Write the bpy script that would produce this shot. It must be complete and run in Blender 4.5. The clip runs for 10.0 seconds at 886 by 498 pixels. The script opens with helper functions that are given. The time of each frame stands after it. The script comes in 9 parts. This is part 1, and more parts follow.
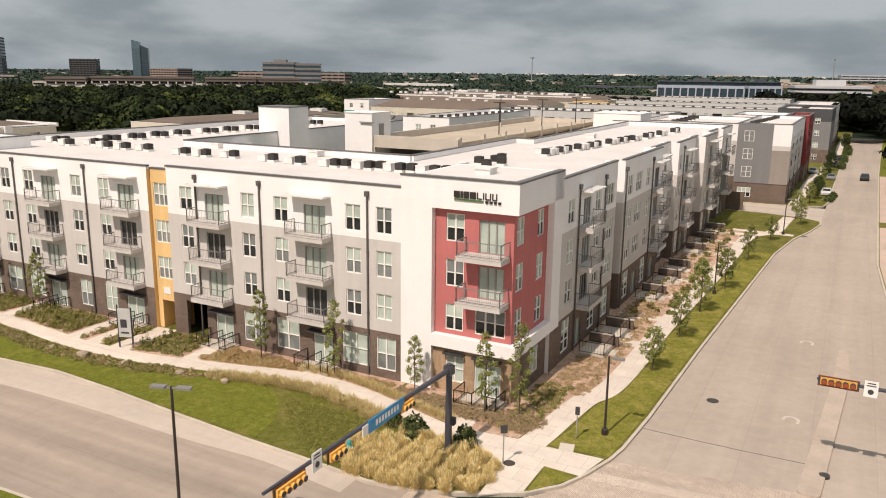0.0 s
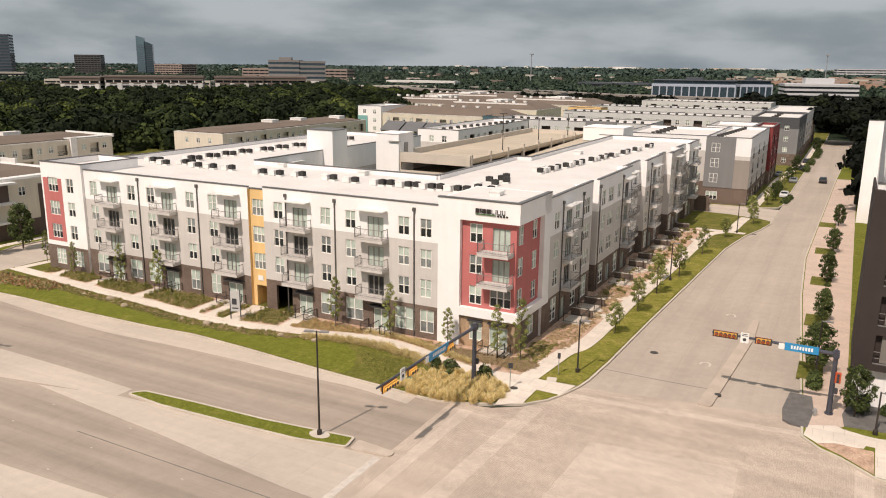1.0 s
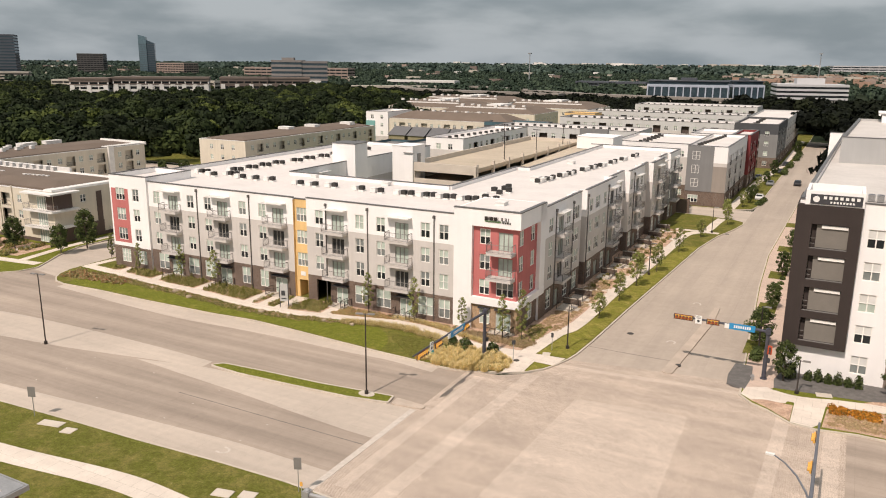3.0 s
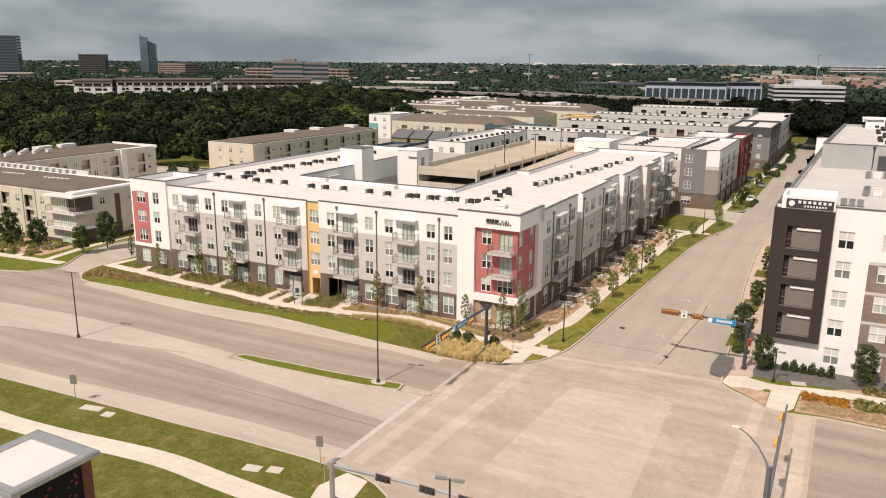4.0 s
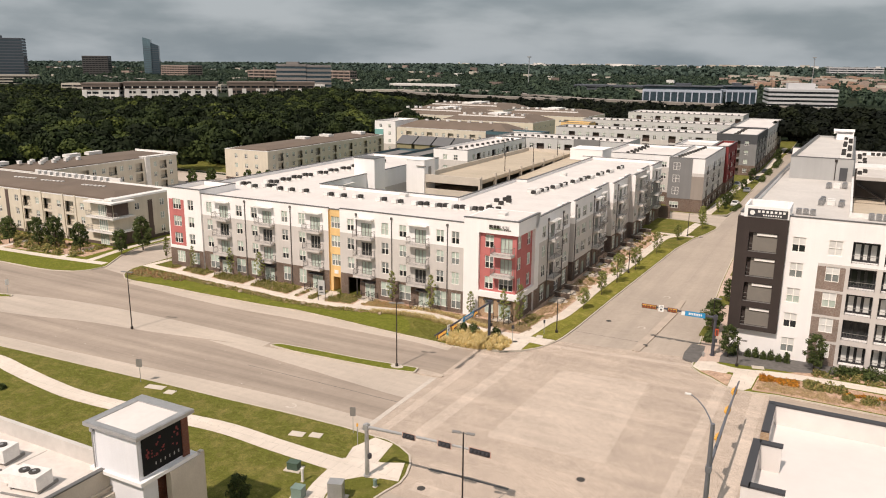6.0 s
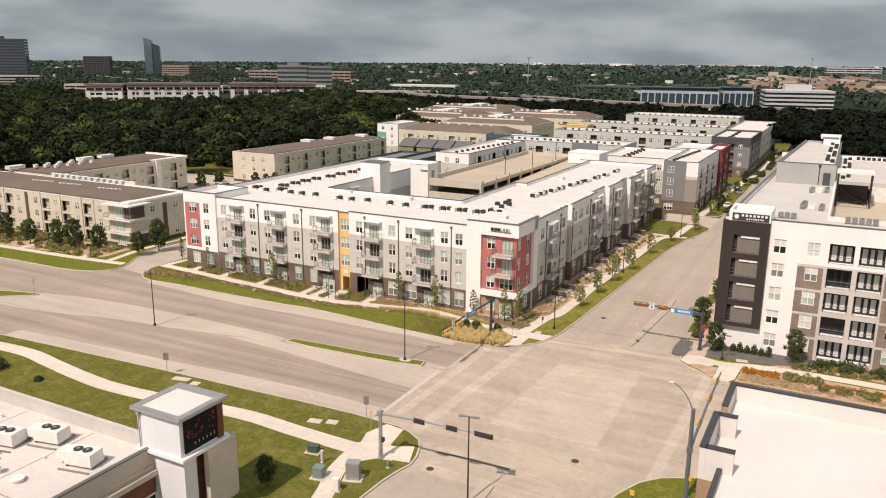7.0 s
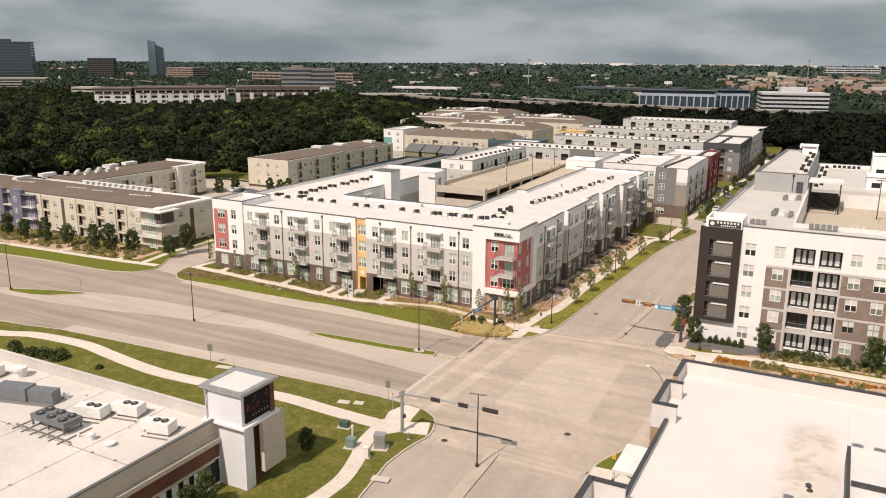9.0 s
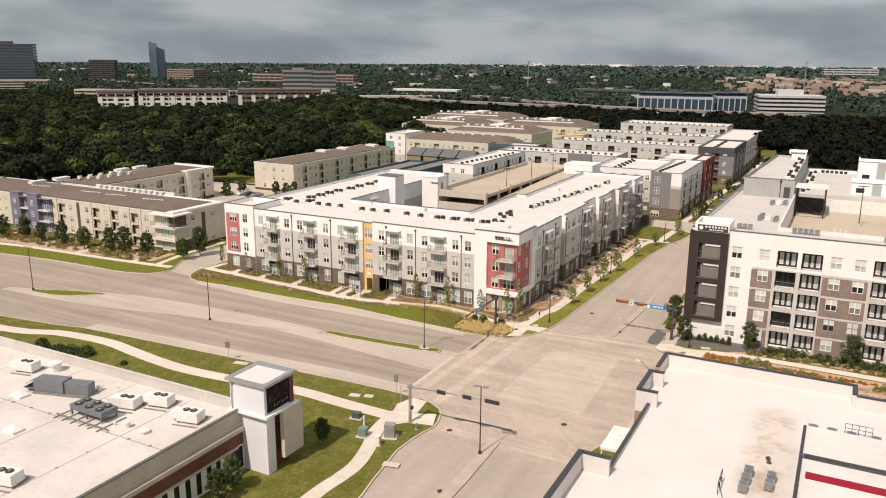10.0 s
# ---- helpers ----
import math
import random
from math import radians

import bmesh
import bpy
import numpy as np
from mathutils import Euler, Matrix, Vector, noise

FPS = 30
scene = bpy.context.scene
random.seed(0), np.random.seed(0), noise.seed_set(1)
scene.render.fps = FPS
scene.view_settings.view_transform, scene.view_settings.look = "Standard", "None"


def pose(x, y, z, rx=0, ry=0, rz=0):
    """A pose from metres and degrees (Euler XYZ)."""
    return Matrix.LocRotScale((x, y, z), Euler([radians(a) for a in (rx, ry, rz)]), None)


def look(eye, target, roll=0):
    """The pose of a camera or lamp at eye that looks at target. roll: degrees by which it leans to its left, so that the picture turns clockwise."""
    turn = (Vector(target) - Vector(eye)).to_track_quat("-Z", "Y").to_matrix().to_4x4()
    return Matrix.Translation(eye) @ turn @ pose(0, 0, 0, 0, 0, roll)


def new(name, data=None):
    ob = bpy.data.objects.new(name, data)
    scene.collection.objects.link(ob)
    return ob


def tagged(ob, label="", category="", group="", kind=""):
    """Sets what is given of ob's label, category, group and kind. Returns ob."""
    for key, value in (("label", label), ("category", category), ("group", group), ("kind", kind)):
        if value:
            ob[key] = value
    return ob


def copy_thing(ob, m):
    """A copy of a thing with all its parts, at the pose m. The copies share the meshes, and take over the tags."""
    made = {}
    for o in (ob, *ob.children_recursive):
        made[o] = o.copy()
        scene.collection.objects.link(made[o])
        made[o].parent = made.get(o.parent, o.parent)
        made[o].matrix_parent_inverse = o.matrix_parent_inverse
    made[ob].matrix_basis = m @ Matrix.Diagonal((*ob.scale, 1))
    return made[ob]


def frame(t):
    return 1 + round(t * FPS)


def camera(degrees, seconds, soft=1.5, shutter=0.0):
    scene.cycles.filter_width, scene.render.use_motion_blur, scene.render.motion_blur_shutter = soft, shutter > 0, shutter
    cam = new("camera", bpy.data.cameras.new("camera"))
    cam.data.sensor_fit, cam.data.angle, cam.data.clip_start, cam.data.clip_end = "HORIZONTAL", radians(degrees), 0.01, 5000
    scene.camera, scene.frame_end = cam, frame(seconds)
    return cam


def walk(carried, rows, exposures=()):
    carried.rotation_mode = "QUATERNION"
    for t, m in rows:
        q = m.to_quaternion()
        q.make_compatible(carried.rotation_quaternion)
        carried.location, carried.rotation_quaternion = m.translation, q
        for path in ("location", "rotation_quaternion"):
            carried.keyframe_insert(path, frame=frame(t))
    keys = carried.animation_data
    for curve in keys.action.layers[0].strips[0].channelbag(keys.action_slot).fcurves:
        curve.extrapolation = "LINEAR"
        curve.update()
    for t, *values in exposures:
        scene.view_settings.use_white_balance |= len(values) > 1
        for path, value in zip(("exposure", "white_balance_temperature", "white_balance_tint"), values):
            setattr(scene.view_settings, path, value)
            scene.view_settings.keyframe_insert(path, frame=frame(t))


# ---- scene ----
cam = camera(59.7, 10.0, 1.05)
# time, eye, target, roll
PATH = [
    (0, (18.518, -45.649, 22.263), (17.609, -43.923, 21.82), 0.7),
    (0.5, (23.477, -57.916, 25.589), (22.569, -56.193, 25.134), 0.6),
    (1, (27.138, -67.399, 28.176), (26.232, -65.676, 27.714), 0.6),
    (1.5, (29.633, -73.769, 29.89), (28.727, -72.047, 29.426), 0.5),
    (2, (30.927, -77.151, 30.781), (30.022, -75.429, 30.315), 0.5),
    (2.5, (32.043, -80.261, 31.799), (31.141, -78.54, 31.328), 0.5),
    (4, (35.827, -89.597, 34.384), (34.926, -87.875, 33.912), 0.5),
    (4.5, (37.059, -92.774, 35.27), (36.158, -91.052, 34.797), 0.5),
    (5, (38.288, -95.905, 36.182), (37.388, -94.183, 35.709), 0.5),
    (5.5, (39.634, -98.949, 37.084), (38.733, -97.227, 36.612), 0.5),
    (7, (43.445, -108.444, 39.987), (42.546, -106.722, 39.513), 0.5),
    (7.5, (44.663, -111.589, 40.918), (43.764, -109.867, 40.444), 0.5),
    (8, (45.862, -114.701, 41.98), (44.962, -112.979, 41.505), 0.5),
    (8.5, (47.062, -117.816, 42.994), (46.163, -116.095, 42.516), 0.4),
    (9, (48.415, -120.879, 43.916), (47.514, -119.158, 43.44), 0.4),
    (9.5, (49.633, -124.147, 45.047), (48.734, -122.426, 44.57), 0.4),
    (10, (50.93, -127.242, 45.923), (50.03, -125.52, 45.449), 0.4),
]
walk(cam, [(t, look(eye, target, roll)) for t, eye, target, roll in PATH], exposures=[(0.0, 0.0, 6950, 14.0), (10.0, 0.0, 6950, 14.0)])

# ---- light ----
SUN_TO = Vector((-0.11, -0.77, 1.0)).normalized()
sun = new("sun", bpy.data.lights.new("sun", "SUN"))
sun.data.energy, sun.data.angle, sun.data.color = 3.95, radians(0.6), (1.0, 0.905, 0.825)
sun.matrix_basis = look((0, 0, 200), Vector((0, 0, 200)) - SUN_TO)

world = bpy.data.worlds.new("sky")
scene.world = world
world.use_nodes = True
wn, wl = world.node_tree.nodes, world.node_tree.links
wn.clear()


def wnode(kind, **values):
    n = wn.new(kind)
    for k, v in values.items():
        n.inputs[k].default_value = v
    return n


w_out, w_bg = wnode("ShaderNodeOutputWorld"), wnode("ShaderNodeBackground", Strength=0.87)
w_sky = wnode("ShaderNodeTexSky")
w_sky.sky_type, w_sky.sun_disc = "NISHITA", False
w_sky.sun_elevation = math.asin(SUN_TO.z)
w_sky.sun_rotation = math.atan2(SUN_TO.x, SUN_TO.y)
w_sky.air_density, w_sky.dust_density = 1.2, 2.5
w_dim = wnode("ShaderNodeMix", Factor=1.0)
w_dim.data_type, w_dim.blend_type = "RGBA", "MULTIPLY"
w_dim.inputs["B"].default_value = (0.06, 0.06, 0.06, 1)
w_co = wnode("ShaderNodeTexCoord")
w_map = wnode("ShaderNodeMapping", Scale=(1.0, 1.0, 3.4))
w_n1 = wnode("ShaderNodeTexNoise", Scale=3.6, Detail=8.0, Roughness=0.47, Distortion=0.1)
w_ramp = wnode("ShaderNodeValToRGB")
w_ramp.color_ramp.elements[0].position, w_ramp.color_ramp.elements[0].color = 0.41, (0.30, 0.378, 0.437, 1)
w_ramp.color_ramp.elements[1].position, w_ramp.color_ramp.elements[1].color = 0.60, (0.55, 0.635, 0.70, 1)
w_ramp.color_ramp.interpolation = "EASE"
w_mix = wnode("ShaderNodeMix", Factor=0.80)
w_mix.data_type = "RGBA"
wl.new(w_co.outputs["Generated"], w_map.inputs["Vector"])
wl.new(w_map.outputs["Vector"], w_n1.inputs["Vector"])
wl.new(w_n1.outputs["Fac"], w_ramp.inputs["Fac"])
wl.new(w_sky.outputs["Color"], w_dim.inputs["A"])
wl.new(w_dim.outputs["Result"], w_mix.inputs["A"])
wl.new(w_ramp.outputs["Color"], w_mix.inputs["B"])
# thin bright cloud overhead, grey haze low down
w_up = wnode("ShaderNodeSeparateXYZ")
w_gain = wnode("ShaderNodeCombineXYZ")
for axis, top in (("X", 1.48), ("Y", 1.36), ("Z", 1.27)):
    w_grow = wnode("ShaderNodeMapRange", **{"From Min": 0.10, "From Max": 0.62, "To Min": 1.0, "To Max": top})
    wl.new(w_up.outputs["Z"], w_grow.inputs["Value"])
    wl.new(w_grow.outputs["Result"], w_gain.inputs[axis])
w_tall = wnode("ShaderNodeVectorMath")
w_tall.operation = "MULTIPLY"
wl.new(w_co.outputs["Generated"], w_up.inputs["Vector"])
wl.new(w_mix.outputs["Result"], w_tall.inputs[0])
wl.new(w_gain.outputs["Vector"], w_tall.inputs[1])
wl.new(w_tall.outputs["Vector"], w_bg.inputs["Color"])
wl.new(w_bg.outputs["Background"], w_out.inputs["Surface"])

# ---- materials ----
class Graph:
    """A small helper to write node materials."""

    def __init__(self, name):
        self.mat = bpy.data.materials.new(name)
        self.mat.use_nodes = True
        self.nodes, self.links = self.mat.node_tree.nodes, self.mat.node_tree.links
        self.bsdf = self.nodes["Principled BSDF"]
        self.pos = self.nodes.new("ShaderNodeNewGeometry").outputs["Position"]

    def node(self, kind, link=(), **values):
        n = self.nodes.new(kind)
        for k, v in values.items():
            n.inputs[k.replace("_", " ")].default_value = v
        for key, sock in dict(link).items():
            self.links.new(sock, n.inputs[key])
        return n

    def stretched(self, sx, sy, sz):
        return self.node("ShaderNodeMapping", {"Vector": self.pos}, Scale=(sx, sy, sz)).outputs["Vector"]

    def noise(self, scale, detail=4.0, rough=0.55, vec=None):
        return self.node("ShaderNodeTexNoise", {"Vector": vec or self.pos}, Scale=scale, Detail=detail, Roughness=rough).outputs["Fac"]

    def span(self, sock, lo, hi, a=0.3, b=0.7):
        return self.node("ShaderNodeMapRange", {"Value": sock}, From_Min=a, From_Max=b, To_Min=lo, To_Max=hi).outputs["Result"]

    def times(self, a, b, op="MULTIPLY"):
        n = self.nodes.new("ShaderNodeMath")
        n.operation = op
        for i, v in enumerate((a, b)):
            if isinstance(v, (int, float)):
                n.inputs[i].default_value = v
            else:
                self.links.new(v, n.inputs[i])
        return n.outputs[0]

    def ramp(self, sock, stops):
        n = self.node("ShaderNodeValToRGB", {"Fac": sock})
        e = n.color_ramp.elements
        while len(e) < len(stops):
            e.new(0.5)
        for item, (p, c) in zip(e, stops):
            item.position, item.color = p, (*c, 1)
        return n.outputs["Color"]

    def mix(self, fac, a, b, blend="MIX"):
        n = self.nodes.new("ShaderNodeMix")
        n.data_type, n.blend_type = "RGBA", blend
        for key, v in (("Factor", fac), ("A", a), ("B", b)):
            if isinstance(v, (int, float)):
                n.inputs[key].default_value = v
            elif isinstance(v, tuple):
                n.inputs[key].default_value = (*v, 1)
            else:
                self.links.new(v, n.inputs[key])
        return n.outputs["Result"]

    def value(self, colour, factor):
        n = self.nodes.new("ShaderNodeHueSaturation")
        if isinstance(colour, tuple):
            n.inputs["Color"].default_value = (*colour, 1)
        else:
            self.links.new(colour, n.inputs["Color"])
        self.links.new(factor, n.inputs["Value"])
        return n.outputs["Color"]

    def done(self, colour, rough=0.8, metal=0.0, spec=0.3, bump=None, strength=0.3, dist=0.02):
        if isinstance(colour, tuple):
            self.bsdf.inputs["Base Color"].default_value = (*colour, 1)
        else:
            self.links.new(colour, self.bsdf.inputs["Base Color"])
        if isinstance(rough, (int, float)):
            self.bsdf.inputs["Roughness"].default_value = rough
        else:
            self.links.new(rough, self.bsdf.inputs["Roughness"])
        self.bsdf.inputs["Metallic"].default_value = metal
        self.bsdf.inputs["Specular IOR Level"].default_value = spec
        if bump is not None:
            b = self.node("ShaderNodeBump", {"Height": bump}, Strength=strength, Distance=dist)
            self.links.new(b.outputs["Normal"], self.bsdf.inputs["Normal"])
        return self.mat


def surf(name, rgb, rough=0.8, var=0.10, size=3.0, grain=0.15, streak=0.0, metal=0.0, spec=0.3, bump=0.0):
    """A plain surface with stains at two scales and, on walls, vertical streaks."""
    g = Graph(name)
    f = g.span(g.noise(1 / size, 5.0), 1 - var, 1 + var)
    f = g.times(f, g.span(g.noise(1 / grain, 3.0), 1 - var * 0.6, 1 + var * 0.6))
    if streak:
        f = g.times(f, g.span(g.noise(1.0, 4.0, 0.6, g.stretched(1.6, 1.6, 0.12)), 1 - streak, 1 + streak * 0.5))
    return g.done(g.value(rgb, f), rough, metal, spec, g.noise(1 / grain, 3.0) if bump else None, bump)


def bricks(name, c1, c2, mortar, wide=0.22, high=0.075, rough=0.85):
    """Brickwork on upright walls along x or y."""
    g = Graph(name)
    sep = g.node("ShaderNodeSeparateXYZ", {"Vector": g.pos})
    u = g.times(sep.outputs["X"], sep.outputs["Y"], "ADD")
    vec = g.node("ShaderNodeCombineXYZ", {"X": u, "Y": sep.outputs["Z"]}).outputs["Vector"]
    b = g.node("ShaderNodeTexBrick", {"Vector": vec}, Scale=1.0, Mortar_Size=0.008, Brick_Width=wide, Row_Height=high, Color1=(*c1, 1), Color2=(*c2, 1), Mortar=(*mortar, 1))
    f = g.times(g.span(g.noise(0.5, 4.0), 0.82, 1.15), g.span(g.noise(5.0, 3.0), 0.85, 1.12))
    return g.done(g.value(b.outputs["Color"], f), rough, bump=b.outputs["Fac"], strength=0.4, dist=0.01)


def paving(name, c1, c2, mortar, wide, high, var, turn=0.0):
    """Unit paving laid flat."""
    g = Graph(name)
    vec = g.node("ShaderNodeMapping", {"Vector": g.pos}, Rotation=(0, 0, radians(turn))).outputs["Vector"]
    b = g.node("ShaderNodeTexBrick", {"Vector": vec}, Scale=1.0, Mortar_Size=0.012, Brick_Width=wide, Row_Height=high, Color1=(*c1, 1), Color2=(*c2, 1), Mortar=(*mortar, 1))
    f = g.times(g.span(g.noise(0.16, 5.0), 1 - var, 1 + var), g.span(g.noise(1.3, 5.0, 0.7), 1 - var, 1 + var))
    f = g.times(f, g.span(g.noise(1.0, 5.0, 0.6, g.stretched(0.03, 0.5, 1)), 1 - var * 1.3, 1 + var * 0.9))
    f = g.times(f, g.span(g.noise(6.0, 3.0, 0.7), 1 - var * 0.8, 1 + var * 0.8))
    return g.done(g.value(b.outputs["Color"], f), 0.85, bump=b.outputs["Fac"], strength=0.3, dist=0.008)


def slab_concrete(name, rgb, along="x", wear=0.16, joint=(4.6, 3.65), off=(0.0, 0.0)):
    """Cast road slabs: saw joints, stains, and tyre wear along the lanes."""
    g = Graph(name)
    vec = g.node("ShaderNodeMapping", {"Vector": g.pos}, Location=(off[0], off[1], 0), Rotation=(0, 0, 0 if along == "x" else radians(90))).outputs["Vector"]
    b = g.node("ShaderNodeTexBrick", {"Vector": vec}, Scale=1.0, Mortar_Size=0.02, Brick_Width=joint[0], Row_Height=joint[1], Color1=(1, 1, 1, 1), Color2=(0.97, 0.97, 0.97, 1), Mortar=(0.86, 0.855, 0.85, 1))
    b.offset = 0.0
    st = (0.018, 0.42, 1.0) if along == "x" else (0.42, 0.018, 1.0)
    f = g.span(g.noise(1.0, 5.0, 0.62, g.stretched(*st)), 1 - wear, 1 + wear * 0.7)
    f = g.times(f, g.span(g.noise(0.07, 5.0), 0.92, 1.08))
    f = g.times(f, g.span(g.noise(1.1, 6.0, 0.7), 0.93, 1.06))
    f = g.times(f, g.span(g.noise(14.0, 2.0), 0.95, 1.05))
    return g.done(g.mix(1.0, g.value(rgb, f), b.outputs["Color"], "MULTIPLY"), 0.82, bump=g.noise(14.0, 2.0), strength=0.1)


def turf(name, lush, dry, bare, dry_at=0.5, size=2.5):
    """Mown grass with dry and bare spots."""
    g = Graph(name)
    big, mid, fine = g.noise(1 / size, 6.0, 0.65), g.noise(2.2, 5.0, 0.7), g.noise(22.0, 3.0, 0.7)
    c = g.mix(g.span(big, 0, 1, dry_at - 0.12, dry_at + 0.14), lush, dry)
    c = g.mix(g.span(mid, 0, 0.8, 0.6, 0.78), c, bare)
    return g.done(g.value(c, g.times(g.times(g.span(fine, 0.5, 1.45), g.span(g.noise(7.0, 4.0, 0.7), 0.72, 1.25)), g.span(mid, 0.7, 1.2))), 0.95, spec=0.1, bump=fine, strength=0.8, dist=0.05)


def leaves(name, stops, tone=False):
    """Foliage whose clumps differ from one another."""
    g = Graph(name)
    isl = g.nodes.new("ShaderNodeNewGeometry").outputs["Random Per Island"]
    ob = g.nodes.new("ShaderNodeObjectInfo").outputs["Random"]
    if tone:
        a = g.nodes.new("ShaderNodeAttribute")
        a.attribute_name = "tone"
        isl = g.times(g.times(a.outputs["Fac"], 0.84), g.times(isl, 0.16), "ADD")
    c = g.ramp(isl, stops)
    c = g.value(c, g.times(g.span(ob, 0.85, 1.2, 0, 1), g.span(g.noise(3.0, 3.0), 0.8, 1.2)))
    return g.done(c, 0.75, spec=0.15)


def shiny(name, rgb, rough=0.08, spec=0.5, metal=0.0, var=0.0):
    g = Graph(name)
    if var:
        return g.done(g.value(rgb, g.span(g.noise(0.6, 3.0), 1 - var, 1 + var)), rough, metal, spec)
    return g.done(rgb, rough, metal, spec)


WHITE = surf("white_stucco", (0.865, 0.848, 0.84), 0.9, 0.04, 4.0, 0.1, 0.025, bump=0.1)
TAUPE = surf("taupe_stucco", (0.58, 0.548, 0.522), 0.9, 0.05, 4.0, 0.1, 0.06, bump=0.1)
GREY = surf("grey_stucco", (0.215, 0.215, 0.215), 0.9, 0.05, 4.0, 0.1, 0.06)
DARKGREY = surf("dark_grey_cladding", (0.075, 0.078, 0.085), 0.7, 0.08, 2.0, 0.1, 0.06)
NEARBLACK = surf("near_black_cladding", (0.044, 0.034, 0.031), 0.75, 0.08, 2.0, 0.1, 0.06)
RED = surf("brick_red_stucco", (0.51, 0.168, 0.16), 0.88, 0.06, 3.0, 0.1, 0.07, bump=0.1)
DEEPRED = surf("deep_red_cladding", (0.22, 0.045, 0.045), 0.8, 0.06, 3.0, 0.1, 0.07)
YELLOW = surf("ochre_stucco", (0.76, 0.52, 0.24), 0.88, 0.06, 3.0, 0.1, 0.07, bump=0.1)
BEIGE = surf("cream_siding", (0.64, 0.585, 0.485), 0.88, 0.06, 3.0, 0.1, 0.07)
OLIVE = surf("olive_siding", (0.27, 0.245, 0.15), 0.88, 0.06, 3.0, 0.1, 0.07)
BROWNSIDE = surf("brown_siding", (0.115, 0.085, 0.072), 0.85, 0.08, 3.0, 0.1, 0.07)
VIOLET = surf("slate_violet_siding", (0.19, 0.185, 0.25), 0.88, 0.06, 3.0, 0.1, 0.07)
TEAL = surf("teal_siding", (0.065, 0.125, 0.15), 0.8, 0.06, 3.0, 0.1, 0.07)
AQUA = surf("aqua_panel", (0.20, 0.43, 0.41), 0.5, 0.06, 3.0, 0.1)
BRICK = bricks("brown_brick", (0.125, 0.085, 0.066), (0.185, 0.128, 0.10), (0.22, 0.19, 0.165))
TANBRICK = bricks("tan_brick", (0.42, 0.28, 0.165), (0.36, 0.235, 0.14), (0.45, 0.37, 0.28))
GREYBRICK = bricks("grey_brown_brick", (0.20, 0.145, 0.115), (0.26, 0.19, 0.155), (0.34, 0.30, 0.27))
REDBRICK = bricks("red_brown_brick", (0.21, 0.075, 0.045), (0.17, 0.06, 0.04), (0.2, 0.12, 0.09))
MEMBRANE = surf("white_roof_membrane", (0.67, 0.632, 0.605), 0.75, 0.06, 5.0, 0.8, spec=0.25)
WORNROOF = surf("grey_worn_membrane", (0.56, 0.53, 0.50), 0.8, 0.07, 4.0, 0.6)
GREYROOF = surf("brown_grey_shingle_roof", (0.16, 0.125, 0.10), 0.95, 0.10, 6.0, 0.25, bump=0.2)
COPING = surf("grey_metal_coping", (0.16, 0.158, 0.155), 0.45, 0.08, 2.0, 0.2, metal=0.3)
DARKCOPING = surf("charcoal_coping", (0.055, 0.055, 0.06), 0.5, 0.08, 2.0, 0.2)
CONCRETE = surf("pale_concrete", (0.56, 0.50, 0.43), 0.85, 0.08, 2.0, 0.12, bump=0.1)
DECK = slab_concrete("garage_deck_concrete", (0.50, 0.425, 0.33), "x", 0.08, (9.0, 6.0))
WALK = paving("concrete_walk", (0.68, 0.605, 0.53), (0.65, 0.575, 0.50), (0.42, 0.37, 0.31), 1.5, 1.5, 0.06)
ISLAND = surf("worn_island_concrete", (0.46, 0.385, 0.32), 0.85, 0.12, 2.0, 0.12)
KERB = surf("concrete_kerb", (0.52, 0.46, 0.39), 0.85, 0.12, 2.0, 0.12)
ROAD_X = slab_concrete("road_concrete_main", (0.362, 0.299, 0.247), "x", 0.24)
ROAD_LIGHT = slab_concrete("road_concrete_pale", (0.50, 0.43, 0.365), "x", 0.14)
ROAD_Y = slab_concrete("road_concrete_side", (0.425, 0.362, 0.304), "y", 0.10)
PAVERS = paving("tan_road_pavers", (0.53, 0.44, 0.366), (0.478, 0.395, 0.328), (0.325, 0.26, 0.21), 0.22, 0.11, 0.11, 45)
PAVERS_PALE = paving("pale_road_pavers", (0.595, 0.50, 0.422), (0.545, 0.455, 0.383), (0.40, 0.33, 0.27), 0.22, 0.11, 0.11)
PINKWALK = paving("pink_brick_walk", (0.60, 0.465, 0.385), (0.56, 0.43, 0.35), (0.46, 0.37, 0.31), 0.2, 0.1, 0.07)
LAWN = turf("bright_lawn", (0.158, 0.172, 0.027), (0.268, 0.24, 0.064), (0.25, 0.205, 0.10), 0.66)
VERGE = turf("mixed_verge_grass", (0.136, 0.140, 0.029), (0.235, 0.20, 0.066), (0.25, 0.20, 0.11), 0.58)
STREETLAWN = turf("yellowed_street_lawn", (0.20, 0.198, 0.036), (0.315, 0.27, 0.075), (0.30, 0.24, 0.12), 0.55, 1.6)
MULCH = turf("brown_mulch", (0.50, 0.335, 0.245), (0.61, 0.435, 0.325), (0.37, 0.26, 0.17), 0.5, 1.2)
WILD = turf("far_ground", (0.018, 0.029, 0.016), (0.032, 0.042, 0.022), (0.12, 0.10, 0.075), 0.56, 60.0)
TAR = surf("dark_tar_and_shadow", (0.14, 0.132, 0.125), 0.8, 0.2, 0.6, 0.1)
PAINT = surf("worn_white_paint", (0.54, 0.485, 0.43), 0.8, 0.14, 0.5, 0.08)
IRON = surf("dark_iron", (0.06, 0.055, 0.05), 0.6, 0.2, 0.4, 0.05)
METAL = surf("grey_painted_metal", (0.26, 0.25, 0.24), 0.5, 0.06, 1.0, 0.1, metal=0.3)
